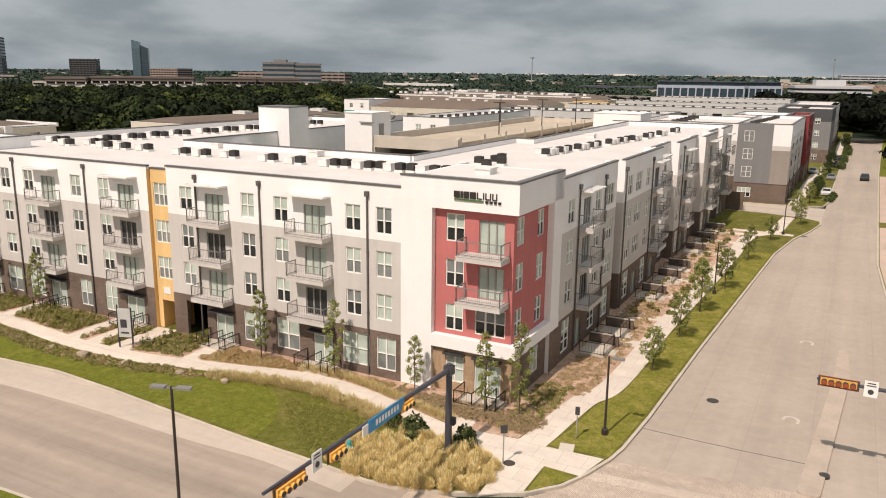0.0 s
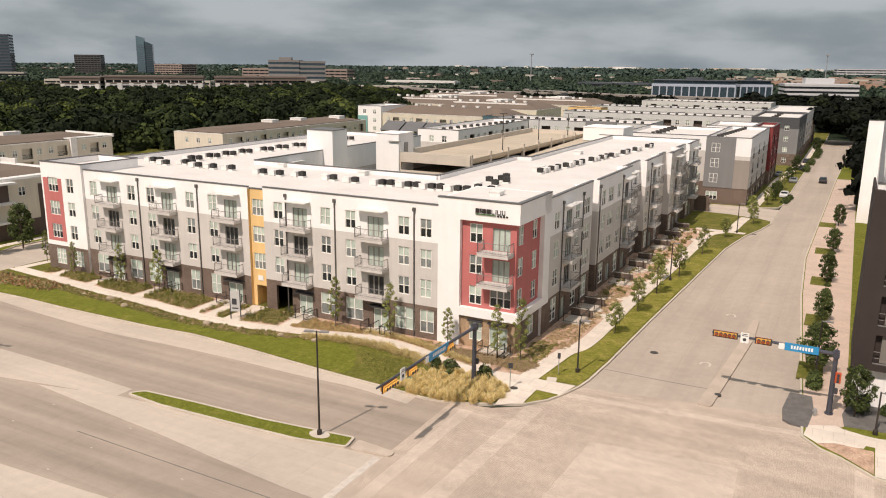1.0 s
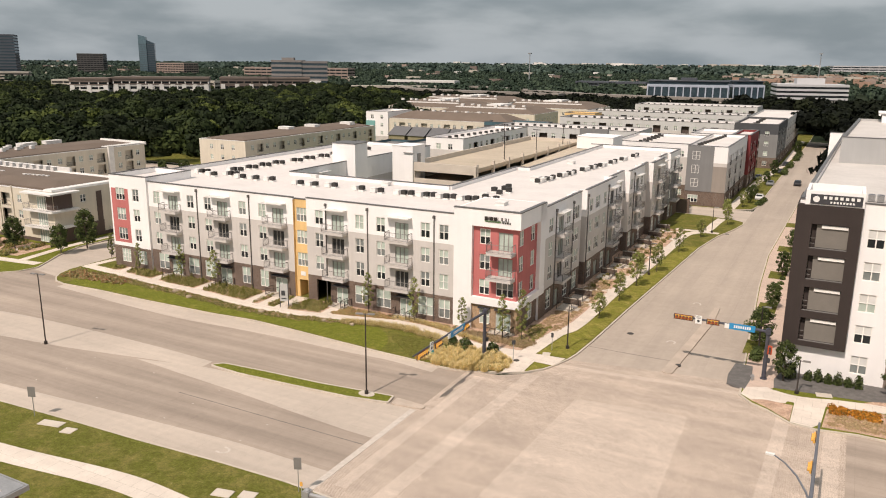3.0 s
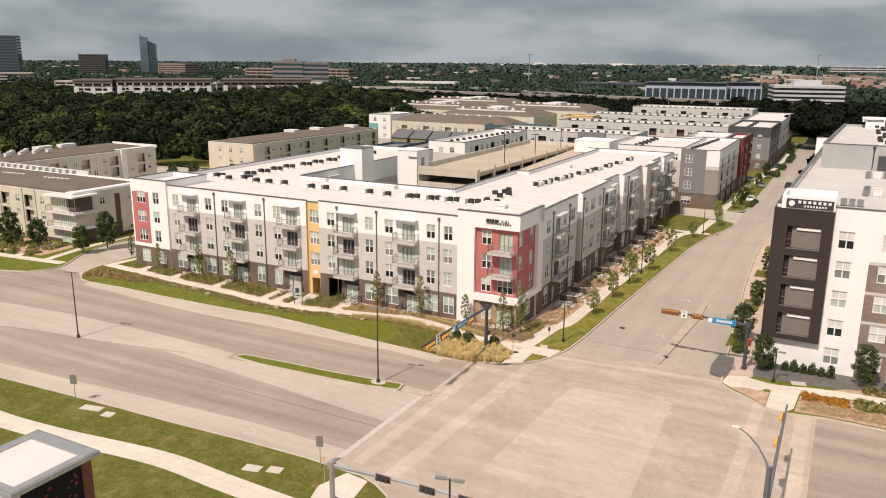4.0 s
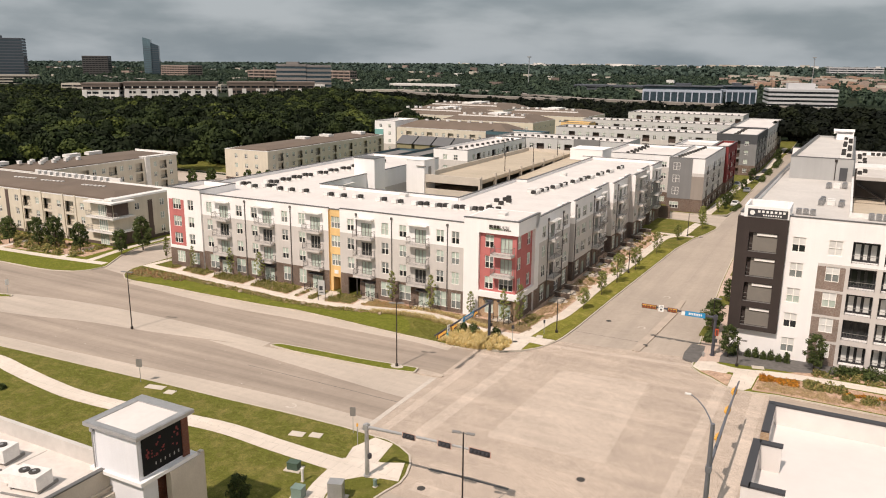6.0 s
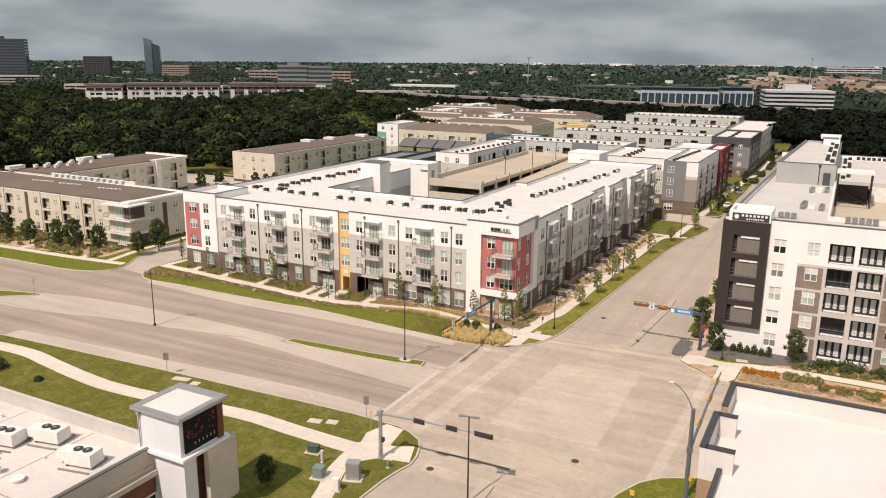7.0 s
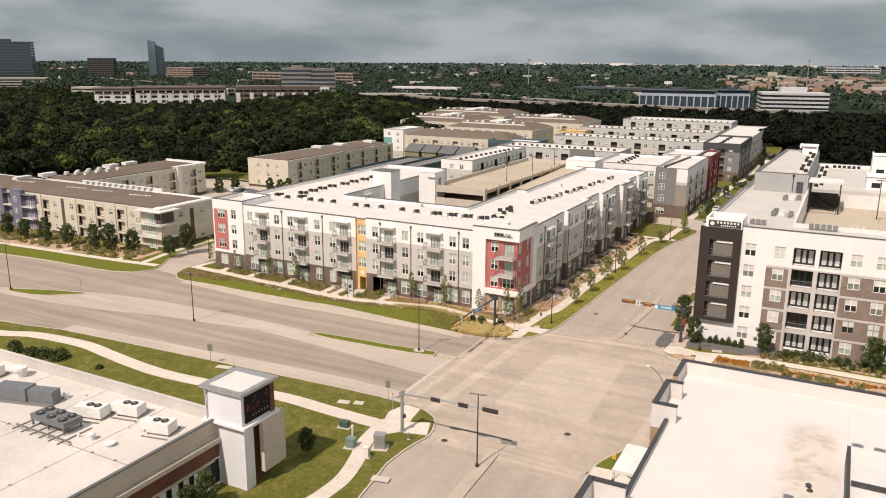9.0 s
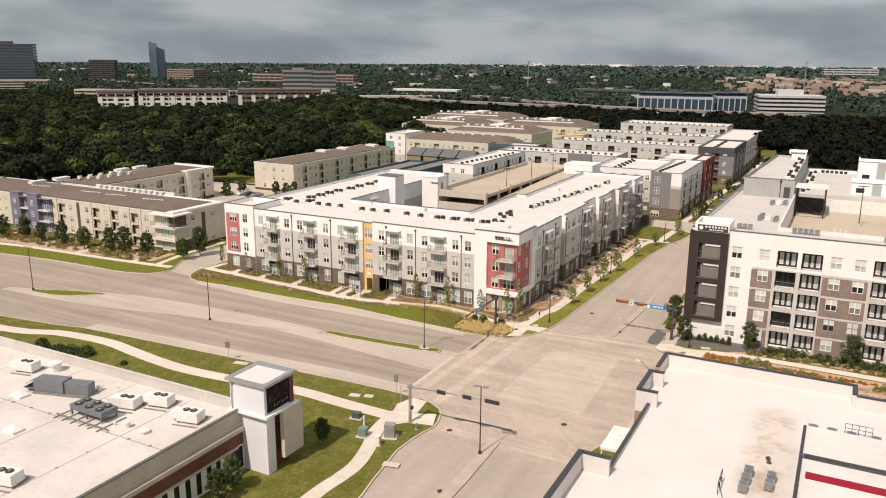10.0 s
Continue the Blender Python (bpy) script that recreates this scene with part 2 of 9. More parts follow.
BRONZE = surf("dark_bronze_metal", (0.055, 0.047, 0.043), 0.45, 0.1, 1.0, 0.1, metal=0.4)
POLEGREY = surf("blue_grey_painted_pole", (0.17, 0.18, 0.205), 0.45, 0.1, 1.0, 0.1, metal=0.3)
STEELBLUE = surf("dark_painted_pole", (0.082, 0.085, 0.105), 0.4, 0.1, 1.0, 0.1, metal=0.3)
GALV = surf("galvanised_metal", (0.42, 0.42, 0.42), 0.4, 0.1, 0.8, 0.1, metal=0.5)
UNITWHITE = surf("pale_unit_paint", (0.74, 0.725, 0.70), 0.6, 0.08, 0.8, 0.1)
UNITMID = surf("grey_fin_metal", (0.25, 0.245, 0.24), 0.5, 0.15, 0.5, 0.06, metal=0.3)
UNITGREY = surf("blue_grey_unit_paint", (0.19, 0.20, 0.215), 0.55, 0.1, 0.8, 0.1, metal=0.2)
UNITDARK = surf("dark_condenser_fins", (0.042, 0.040, 0.038), 0.6, 0.25, 0.5, 0.06)
FRAMEWHITE = surf("white_window_frame", (0.82, 0.80, 0.76), 0.5, 0.04, 1.0, 0.1)
FRAMEGREY = surf("grey_door_frame", (0.30, 0.285, 0.265), 0.5, 0.05, 1.0, 0.1)
FRAMEDARK = surf("black_window_frame", (0.03, 0.03, 0.032), 0.4, 0.05, 1.0, 0.1)
GLASS = shiny("dark_glass", (0.022, 0.026, 0.028), 0.06, 0.4)
BLIND = shiny("glass_over_blind", (0.44, 0.51, 0.455), 0.12, 0.3, 0.0, 0.2)
BLINDGREY = shiny("glass_over_grey_blind", (0.20, 0.22, 0.215), 0.12, 0.5, 0.0, 0.25)
BLINDWHITE = shiny("glass_over_white_blind", (0.66, 0.66, 0.64), 0.12, 0.3, 0.0, 0.12)
PIPEGREY = surf("grey_brown_pipe_paint", (0.13, 0.12, 0.113), 0.5, 0.1, 1.0, 0.1, metal=0.2)
CURTAINWALL = shiny("blue_curtain_glass", (0.055, 0.085, 0.105), 0.08, 0.7, 0.2, 0.2)
PALEGLASS = shiny("pale_curtain_glass", (0.13, 0.20, 0.23), 0.08, 0.7, 0.2, 0.2)
SCREENBLACK = surf("black_display_face", (0.012, 0.013, 0.014), 0.6, 0.1, 0.4, 0.05, spec=0.1)
SCREEN = surf("grey_mesh_screen", (0.19, 0.175, 0.155), 0.8, 0.06, 0.8, 0.1)
VOIDSHADE = surf("void_shade_paint", (0.03, 0.027, 0.025), 0.9, 0.1, 1.0, 0.1)
AMBER = surf("amber_signal_housing", (0.74, 0.40, 0.09), 0.5, 0.06, 0.4, 0.05)
SIGNBLUE = surf("street_sign_blue", (0.025, 0.25, 0.50), 0.4, 0.04, 0.6, 0.1)
SIGNWHITE = surf("sign_white", (0.78, 0.78, 0.76), 0.4, 0.04, 0.6, 0.1)
SIGNRED = surf("sign_red", (0.5, 0.09, 0.035), 0.4, 0.04, 0.6, 0.1)
LOGOGREEN = surf("logo_green", (0.09, 0.17, 0.06), 0.5, 0.04, 0.6, 0.1)
CRIMSON = surf("crimson_stripe", (0.30, 0.008, 0.028), 0.6, 0.04, 0.6, 0.1)
BARK = surf("grey_bark", (0.11, 0.085, 0.065), 0.95, 0.2, 0.4, 0.05)
ROCK = surf("tan_boulder", (0.36, 0.29, 0.21), 0.9, 0.2, 0.5, 0.08, bump=0.4)
LEAF = leaves("young_tree_leaves", [(0, (0.10, 0.125, 0.03)), (0.5, (0.19, 0.215, 0.06)), (1, (0.33, 0.33, 0.12))])
LEAFDARK = leaves("dark_oak_leaves", [(0, (0.03, 0.043, 0.015)), (0.6, (0.062, 0.084, 0.027)), (1, (0.115, 0.14, 0.045))])
# most tones lie below leaf green, cloud shade put into the colour
WOODS = leaves("shade_darkened_leaves", [(0, (0.007, 0.011, 0.004)), (0.5, (0.015, 0.024, 0.008)), (0.8, (0.038, 0.052, 0.014)), (1, (0.105, 0.125, 0.030))], True)
# near-black leaf tones stand for cloud shadow over these trees
SHADEDWOODS = leaves("cloud_shaded_leaves", [(0, (0.0025, 0.004, 0.002)), (0.6, (0.006, 0.009, 0.0035)), (1, (0.014, 0.018, 0.006))], True)
# distance haze is put into these two leaf colours: paler and bluer
FARWOODS = leaves("haze_tinted_far_leaves", [(0, (0.022, 0.036, 0.026)), (0.6, (0.036, 0.055, 0.036)), (1, (0.058, 0.082, 0.05))], True)
HAZEWOODS = leaves("haze_tinted_horizon_leaves", [(0, (0.04, 0.062, 0.052)), (0.6, (0.055, 0.082, 0.066)), (1, (0.075, 0.105, 0.08))], True)
STRAW = leaves("straw_grass", [(0, (0.34, 0.29, 0.10)), (0.25, (0.60, 0.47, 0.20)), (0.65, (0.76, 0.61, 0.30)), (1, (0.88, 0.78, 0.52))])
SHRUB = leaves("bed_shrubs", [(0, (0.085, 0.10, 0.03)), (0.4, (0.18, 0.185, 0.06)), (0.75, (0.31, 0.27, 0.095)), (1, (0.40, 0.26, 0.12))])
RUST = leaves("rusty_shrubs", [(0, (0.40, 0.13, 0.08)), (0.2, (0.48, 0.27, 0.14)), (0.5, (0.30, 0.29, 0.10)), (0.75, (0.52, 0.40, 0.23)), (1, (0.20, 0.22, 0.075))])
DRYBED = leaves("dry_ground_cover", [(0, (0.26, 0.17, 0.09)), (0.4, (0.42, 0.30, 0.18)), (0.75, (0.50, 0.38, 0.24)), (1, (0.30, 0.28, 0.11))])
BLOOM = leaves("orange_flowers", [(0, (0.10, 0.10, 0.03)), (0.4, (0.34, 0.13, 0.02)), (1, (0.55, 0.24, 0.03))])
WEED = leaves("short_weeds", [(0, (0.13, 0.145, 0.03)), (0.6, (0.20, 0.20, 0.045)), (1, (0.30, 0.26, 0.09))])

# ---- building tools ----
WORLD = {}


class Solid:
    """Gathers boxes, prisms and tubes into one mesh."""

    def __init__(self):
        self.v, self.f, self.m = [], [], []

    def quad(self, pts, m=0):
        i = len(self.v)
        self.v += [tuple(p) for p in pts]
        self.f.append(tuple(range(i, i + len(pts))))
        self.m.append(m)

    def box(self, x0, y0, z0, x1, y1, z1, m=0, top=None):
        i = len(self.v)
        self.v += [(x, y, z) for z in (z0, z1) for y in (y0, y1) for x in (x0, x1)]
        for q in ((0, 2, 3, 1), (4, 5, 7, 6), (0, 1, 5, 4), (1, 3, 7, 5), (3, 2, 6, 7), (2, 0, 4, 6)):
            self.f.append(tuple(i + k for k in q))
            self.m.append(m)
        if top is not None:
            self.m[-5] = top

    def prism(self, poly, z0, z1, m=0, top=None):
        n = len(poly)
        if sum(poly[k][0] * poly[(k + 1) % n][1] - poly[(k + 1) % n][0] * poly[k][1] for k in range(n)) < 0:
            poly = poly[::-1]
        i = len(self.v)
        self.v += [(p[0], p[1], z0) for p in poly] + [(p[0], p[1], z1) for p in poly]
        self.f.append(tuple(range(i + n, i + 2 * n)))
        self.m.append(m if top is None else top)
        self.f.append(tuple(range(i + n - 1, i - 1, -1)))
        self.m.append(m)
        for k in range(n):
            j = (k + 1) % n
            self.f.append((i + k, i + j, i + n + j, i + n + k))
            self.m.append(m)

    def tube(self, pts, radii, n=8, m=0):
        pts = [Vector(p) for p in pts]
        if isinstance(radii, (int, float)):
            radii = [radii] * len(pts)
        rings = []
        for k, p in enumerate(pts):
            d = (pts[min(k + 1, len(pts) - 1)] - pts[max(k - 1, 0)]).normalized()
            a = d.cross(Vector((0.31, 0.95, 0.05)) if abs(d.z) > 0.9 else Vector((0, 0, 1))).normalized()
            b = d.cross(a)
            i = len(self.v)
            self.v += [tuple(p + (a * math.cos(t) + b * math.sin(t)) * radii[k]) for t in (2 * math.pi * j / n for j in range(n))]
            rings.append(i)
        for a, b in zip(rings, rings[1:]):
            for j in range(n):
                self.f.append((a + j, b + j, b + (j + 1) % n, a + (j + 1) % n))
                self.m.append(m)
        self.f += [tuple(rings[0] + j for j in range(n)), tuple(rings[-1] + j for j in reversed(range(n)))]
        self.m += [m, m]

    def mesh(self, name, mats):
        me = bpy.data.meshes.new(name)
        me.from_pydata(self.v, [], self.f)
        for mat in mats if isinstance(mats, (list, tuple)) else [mats]:
            me.materials.append(mat)
        me.polygons.foreach_set("material_index", self.m)
        me.update()
        return me


def at(x, y, z=0.0, rz=0.0):
    return pose(x, y, z, 0, 0, rz)


def put(ob, m, parent=None):
    ob.parent = parent
    ob.matrix_basis = WORLD[parent.name].inverted() @ m if parent else m
    WORLD[ob.name] = m
    return ob


def part(name, solid, mats, parent, label="", m=None):
    """One mesh object under a thing or a part; solid may be a ready mesh."""
    me = solid.mesh(name, mats) if isinstance(solid, Solid) else solid
    ob = put(new(name, me), m if m is not None else WORLD[parent.name], parent)
    if label:
        ob["label"] = label
    if name in ("railing", "baluster"):
        ob["kind"] = "stuff"  # thin bars too small to tell apart
    return ob


def thing(name, label, category, m=None, group="", kind="", solid=None, mats=None):
    """A top-level thing: an Empty at its base, or one mesh."""
    me = solid.mesh(name, mats) if isinstance(solid, Solid) else solid
    return tagged(put(new(name, me), m if m is not None else Matrix()), label, category, group, kind)


def structure(name, solid, mats, label, category):
    return thing(name, label, category, kind="structure", solid=solid, mats=mats)


def spread(name, v, f, mats, label, category, mi=None):
    """One object of many uncountable pieces, from arrays of corners and quads or triangles."""
    me = bpy.data.meshes.new(name)
    v, f = np.asarray(v, dtype=np.float32), np.asarray(f, dtype=np.int32)
    me.vertices.add(len(v))
    me.vertices.foreach_set("co", v.ravel())
    me.loops.add(f.size)
    me.loops.foreach_set("vertex_index", f.ravel())
    me.polygons.add(len(f))
    me.polygons.foreach_set("loop_start", np.arange(0, f.size, f.shape[1], dtype=np.int32))
    for mat in mats if isinstance(mats, (list, tuple)) else [mats]:
        me.materials.append(mat)
    if mi is not None:
        me.polygons.foreach_set("material_index", np.asarray(mi, dtype=np.int32))
    me.update()
    me.validate()
    return me


def rounded(poly, radii, n=6):
    """The polygon with its corners rounded by the radius given for each."""
    out, c = [], len(poly)
    for k, r in enumerate(radii):
        p, a, b = Vector(poly[k]), Vector(poly[k - 1]), Vector(poly[(k + 1) % c])
        if not r:
            out.append(tuple(p))
            continue
        u, w = (a - p).normalized(), (b - p).normalized()
        r = min(r, (a - p).length * 0.49, (b - p).length * 0.49)
        s, e = p + u * r, p + w * r
        for j in range(n + 1):
            t = j / n
            out.append(tuple(s * (1 - t) ** 2 + p * 2 * t * (1 - t) + e * t * t))
    return out


def smooth_line(pts, n=6):
    """A flowing line through points of the plan."""
    q = [Vector(p) for p in pts]
    q = [q[0] * 2 - q[1]] + q + [q[-1] * 2 - q[-2]]
    out = []
    for k in range(1, len(q) - 2):
        for j in range(n):
            t = j / n
            out.append(0.5 * (2 * q[k] + (q[k + 1] - q[k - 1]) * t + (2 * q[k - 1] - 5 * q[k] + 4 * q[k + 1] - q[k + 2]) * t * t + (3 * q[k] - q[k - 1] - 3 * q[k + 1] + q[k + 2]) * t ** 3))
    return [tuple(p) for p in out] + [tuple(q[-2])]


def band(solid, line, width, z0, z1, m=0):
    """A strip of even width along a line of the plan."""
    pts = [Vector(p) for p in line]
    left, right = [], []
    for k, p in enumerate(pts):
        d = (pts[min(k + 1, len(pts) - 1)] - pts[max(k - 1, 0)]).normalized()
        nrm = Vector((-d.y, d.x)) * width / 2
        left.append(p + nrm), right.append(p - nrm)
    for k in range(len(pts) - 1):
        a, b, c, d = right[k], right[k + 1], left[k + 1], left[k]
        solid.quad([(*a, z1), (*b, z1), (*c, z1), (*d, z1)], m)
        solid.quad([(*a, z0), (*b, z0), (*b, z1), (*a, z1)], m)
        solid.quad([(*c, z0), (*d, z0), (*d, z1), (*c, z1)], m)
    for a, b in ((left[0], right[0]), (right[-1], left[-1])):
        solid.quad([(*a, z0), (*b, z0), (*b, z1), (*a, z1)], m)


# walls with openings ----------------------------------------------------
def wall(b, m, length, z0, z1, zones, holes, mats, thick=0.3, name="wall", label="", coping=None):
    """A wall panel in its own frame: x along it, y inwards, z up. zones: (x0, z0, x1, z1, material); holes: (x0, z0, x1, z1)."""
    xs = sorted({0.0, length, *[min(max(v, 0), length) for q in list(zones) + list(holes) for v in (q[0], q[2])]})
    zs = sorted({z0, z1, *[min(max(v, z0), z1) for q in list(zones) + list(holes) for v in (q[1], q[3])]})
    s = Solid()
    for xa, xb in zip(xs, xs[1:]):
        xm = (xa + xb) / 2
        for za, zb in zip(zs, zs[1:]):
            zm = (za + zb) / 2
            if any(h[0] < xm < h[2] and h[1] < zm < h[3] for h in holes):
                continue
            mi = 0
            for q in zones:
                if q[0] < xm < q[2] and q[1] < zm < q[3]:
                    mi = q[4]
            s.quad([(xa, 0, za), (xb, 0, za), (xb, 0, zb), (xa, 0, zb)], mi)
            s.quad([(xb, thick, za), (xa, thick, za), (xa, thick, zb), (xb, thick, zb)], mi)
    for x0, h0, x1, h1 in [h[:4] for h in holes]:
        mi = 0
        for q in zones:
            if q[0] < (x0 + x1) / 2 < q[2] and q[1] < (h0 + h1) / 2 < q[3]:
                mi = q[4]
        s.quad([(x0, 0, h0), (x0, thick, h0), (x1, thick, h0), (x1, 0, h0)], mi)
        s.quad([(x0, 0, h1), (x1, 0, h1), (x1, thick, h1), (x0, thick, h1)], mi)
        s.quad([(x0, 0, h0), (x0, 0, h1), (x0, thick, h1), (x0, thick, h0)], mi)
        s.quad([(x1, 0, h0), (x1, thick, h0), (x1, thick, h1), (x1, 0, h1)], mi)
    s.quad([(0, 0, z1), (length, 0, z1), (length, thick, z1), (0, thick, z1)], 0)
    for x, flip in ((0.004, 1), (length - 0.004, -1)):
        s.quad([(x, 0.004, z0), (x, 0.004, z1), (x, thick, z1), (x, thick, z0)][::flip], 0)
    ob = part(name, s, mats, b, label, m)
    if coping:
        c = Solid()
        c.box(-0.04, -0.05, z1 + 0.003, length + 0.04, thick + 0.04, z1 + 0.13)
        part("coping", c, coping, b, "metal coping", m)
    return ob


CACHE = {}


def lattice(s, xs, zs, y0, y1, m=0):
    """A one-piece frame: bars between odd gaps of the lines xs and zs, openings in the others."""
    nx, nz, base = len(xs), len(zs), len(s.v)
    s.v += [(x, y, z) for y in (y0, y1) for z in zs for x in xs]
    at_ = lambda y, k, i: base + y * nx * nz + k * nx + i
    solid = lambda i, k: 0 <= i < nx - 1 and 0 <= k < nz - 1 and not (i % 2 and k % 2)
    for k in range(nz - 1):
        for i in range(nx - 1):
            if not solid(i, k):
                continue
            quads = [(at_(0, k, i), at_(0, k, i + 1), at_(0, k + 1, i + 1), at_(0, k + 1, i)), (at_(1, k, i), at_(1, k + 1, i), at_(1, k + 1, i + 1), at_(1, k, i + 1))]
            if not solid(i - 1, k):
                quads.append((at_(0, k, i), at_(0, k + 1, i), at_(1, k + 1, i), at_(1, k, i)))
            if not solid(i + 1, k):
                quads.append((at_(0, k, i + 1), at_(1, k, i + 1), at_(1, k + 1, i + 1), at_(0, k + 1, i + 1)))
            if not solid(i, k - 1):
                quads.append((at_(0, k, i), at_(1, k, i), at_(1, k, i + 1), at_(0, k, i + 1)))
            if not solid(i, k + 1):
                quads.append((at_(0, k + 1, i), at_(0, k + 1, i + 1), at_(1, k + 1, i + 1), at_(1, k + 1, i)))
            s.f += quads
            s.m += [m] * len(quads)


def window_meshes(w, h, cols, rows, frame_mat, upper, lower, key=""):
    k = (round(w, 2), round(h, 2), cols, rows, frame_mat.name, upper.name, lower.name, key)
    if k not in CACHE:
        f, p = Solid(), Solid()
        e, t = (0.26, 0.17) if key == "bold" else (0.075, 0.06)
        xs, zs = [-w / 2, -w / 2 + e], [0.0, e]
        for c in range(1, cols):
            x = -w / 2 + e + (w - 2 * e) * c / cols
            xs += [x - t, x + t]
        for r in range(1, rows):
            z = e + (h - 2 * e) * r / rows
            zs += [z - t / 2, z + t / 2]
        xs, zs = xs + [w / 2 - e, w / 2], zs + [h - e, h]
        lattice(f, xs, zs, 0.0, 0.12)
        mid = h / 2 if rows > 1 else h * 0.5
        i = len(p.v)
        p.v += [(x, 0.075, z) for z in (e / 2, mid, h - e / 2) for x in (-w / 2 + e / 2, w / 2 - e / 2)]
        p.f += [(i, i + 1, i + 3, i + 2), (i + 2, i + 3, i + 5, i + 4)]
        p.m += [1, 0]
        CACHE[k] = (f.mesh("window", frame_mat), p.mesh("pane", [upper, lower]))
    return CACHE[k]


def window(b, m, u, z, w=1.35, h=1.5, cols=2, rows=2, frame_mat=None, blinds=None, rng=random, label="", inset=0.06, name="window"):
    frame_mat = frame_mat or FRAMEWHITE
    upper, lower = blinds or rng.choice([(BLIND, GLASS), (BLIND, BLINDGREY), (BLIND, GLASS), (BLIND, BLIND), (BLINDGREY, GLASS)])
    f, p = window_meshes(w, h, cols, rows, frame_mat, upper, lower)
    ob = part(name, f, None, b, label, m @ at(u, inset, z))
    part("pane", p, None, ob)
    return ob


def railing(solid, x0, x1, y0, z, high=1.05, gap=0.16, m=0, back=0.0, bars=None):
    """A balcony guard round three sides; y0 is the front (negative)."""
    for a, b in (((x0, y0), (x1, y0)), ((x0, y0), (x0, back)), ((x1, y0), (x1, back))):
        dx, dy = b[0] - a[0], b[1] - a[1]
        ln = math.hypot(dx, dy)
        for zz, th in ((z + high, 0.055), (z + 0.12, 0.04)):
            lo, hi = (min(a[0], b[0]) - th / 2, min(a[1], b[1]) - th / 2), (max(a[0], b[0]) + th / 2, max(a[1], b[1]) + th / 2)
            solid.box(lo[0], lo[1], zz - th, hi[0], hi[1], zz, m)
        n = max(2, round(ln / gap))
        for k in range(n + 1):
            t = 0.028 if k in (0, n) else 0.006
            x, y = a[0] + dx * k / n, a[1] + dy * k / n
            (solid if k in (0, n) or bars is None else bars).box(x - t, y - t, z, x + t, y + t, z + high - 0.055, m)


def balcony(b, m, u, z, w=3.5, d=1.2, slab_mat=None, rail_mat=None):
    """A projecting balcony: slab with fascia, and its guard as a part of it."""
    k = ("balcony", round(w, 2), round(d, 2), (slab_mat or TAUPE).name, (rail_mat or METAL).name)
    if k not in CACHE:
        s, r, q = Solid(), Solid(), Solid()
        s.box(-w / 2, -d, -0.32, w / 2, 0.0, 0.0)
        s.box(-w / 2 - 0.03, -d - 0.03, 0.003, w / 2 + 0.03, 0.0, 0.05)
        railing(r, -w / 2 + 0.05, w / 2 - 0.05, -d + 0.06, 0.05, bars=q)
        CACHE[k] = (s.mesh("balcony", slab_mat or TAUPE), r.mesh("railing", rail_mat or METAL), q.mesh("baluster", rail_mat or METAL))
    ob = part("balcony", CACHE[k][0], None, b, "", m @ at(u, 0, z))
    part("railing", CACHE[k][1], None, ob, "thin grey metal guard")
    part("baluster", CACHE[k][2], None, ob)
    return ob


def canopy(b, m, u, z, w=3.6, d=1.05, mat=None):
    k = ("canopy", w, d, (mat or METAL).name)
    if k not in CACHE:
        s = Solid()
        s.box(-w / 2, -d, 0, w / 2, -d + 0.07, 0.12), s.box(-w / 2, -0.07, 0, w / 2, 0, 0.12)
        for e in (-w / 2, w / 2 - 0.07):
            s.box(e, -d + 0.07, 0, e + 0.07, -0.07, 0.12)
        n = 6
        for j in range(n):
            y = -d + 0.1 + (d - 0.2) * j / n
            s.box(-w / 2 + 0.07, y, 0.03, w / 2 - 0.07, y + (d - 0.2) / n * 0.72, 0.09)
        CACHE[k] = s.mesh("canopy", mat or UNITWHITE)
    return part("canopy", CACHE[k], None, b, "flat metal awning", m @ at(u, 0, z))


def downpipe(b, m, u, z0, z1):
    k = ("downpipe", round(z1 - z0, 1))
    if k not in CACHE:
        h = z1 - z0
        s = Solid()
        s.box(-0.055, -0.15, 0, 0.055, -0.04, h - 0.3)
        s.box(-0.15, -0.24, h - 0.32, 0.15, -0.005, h + 0.06)
        for z in (0.4, h * 0.35, h * 0.68):
            s.box(-0.09, -0.18, z, 0.09, -0.003, z + 0.06)
        CACHE[k] = s.mesh("downpipe", PIPEGREY)
    return part("downpipe", CACHE[k], None, b, "grey-brown downpipe with a collector box", m @ at(u, 0, z0))


def french_door(b, m, u, z, w=2.0, h=2.2, frame_mat=None, dark=False, cols=3, key="", blind=None):
    pane = GLASS if dark else blind or BLIND
    f, p = window_meshes(w, h, cols, 1, frame_mat or FRAMEGREY, pane, pane, key)
    ob = part("balcony_door", f, None, b, "", m @ at(u, 0.08, z))
    part("pane", p, None, ob)
    return ob


def roof(b, poly, z, mat, thick=0.35, label=""):
    s = Solid()
    s.prism(poly, z - thick, z)
    return part("roof", s, mat, b, label, Matrix())

# ---- ground, roads, pavements ----
s = Solid()
n = 24
for i in range(n):
    for j in range(n):
        x0, x1 = -4900 + 9800 * i / n, -4900 + 9800 * (i + 1) / n
        y0, y1 = -4900 + 9800 * j / n, -4900 + 9800 * (j + 1) / n
        s.quad([(x0, y0, -0.08), (x1, y0, -0.08), (x1, y1, -0.08), (x0, y1, -0.08)])
structure("ground", s, WILD, "far flat grassland reaching the horizon", "ground")

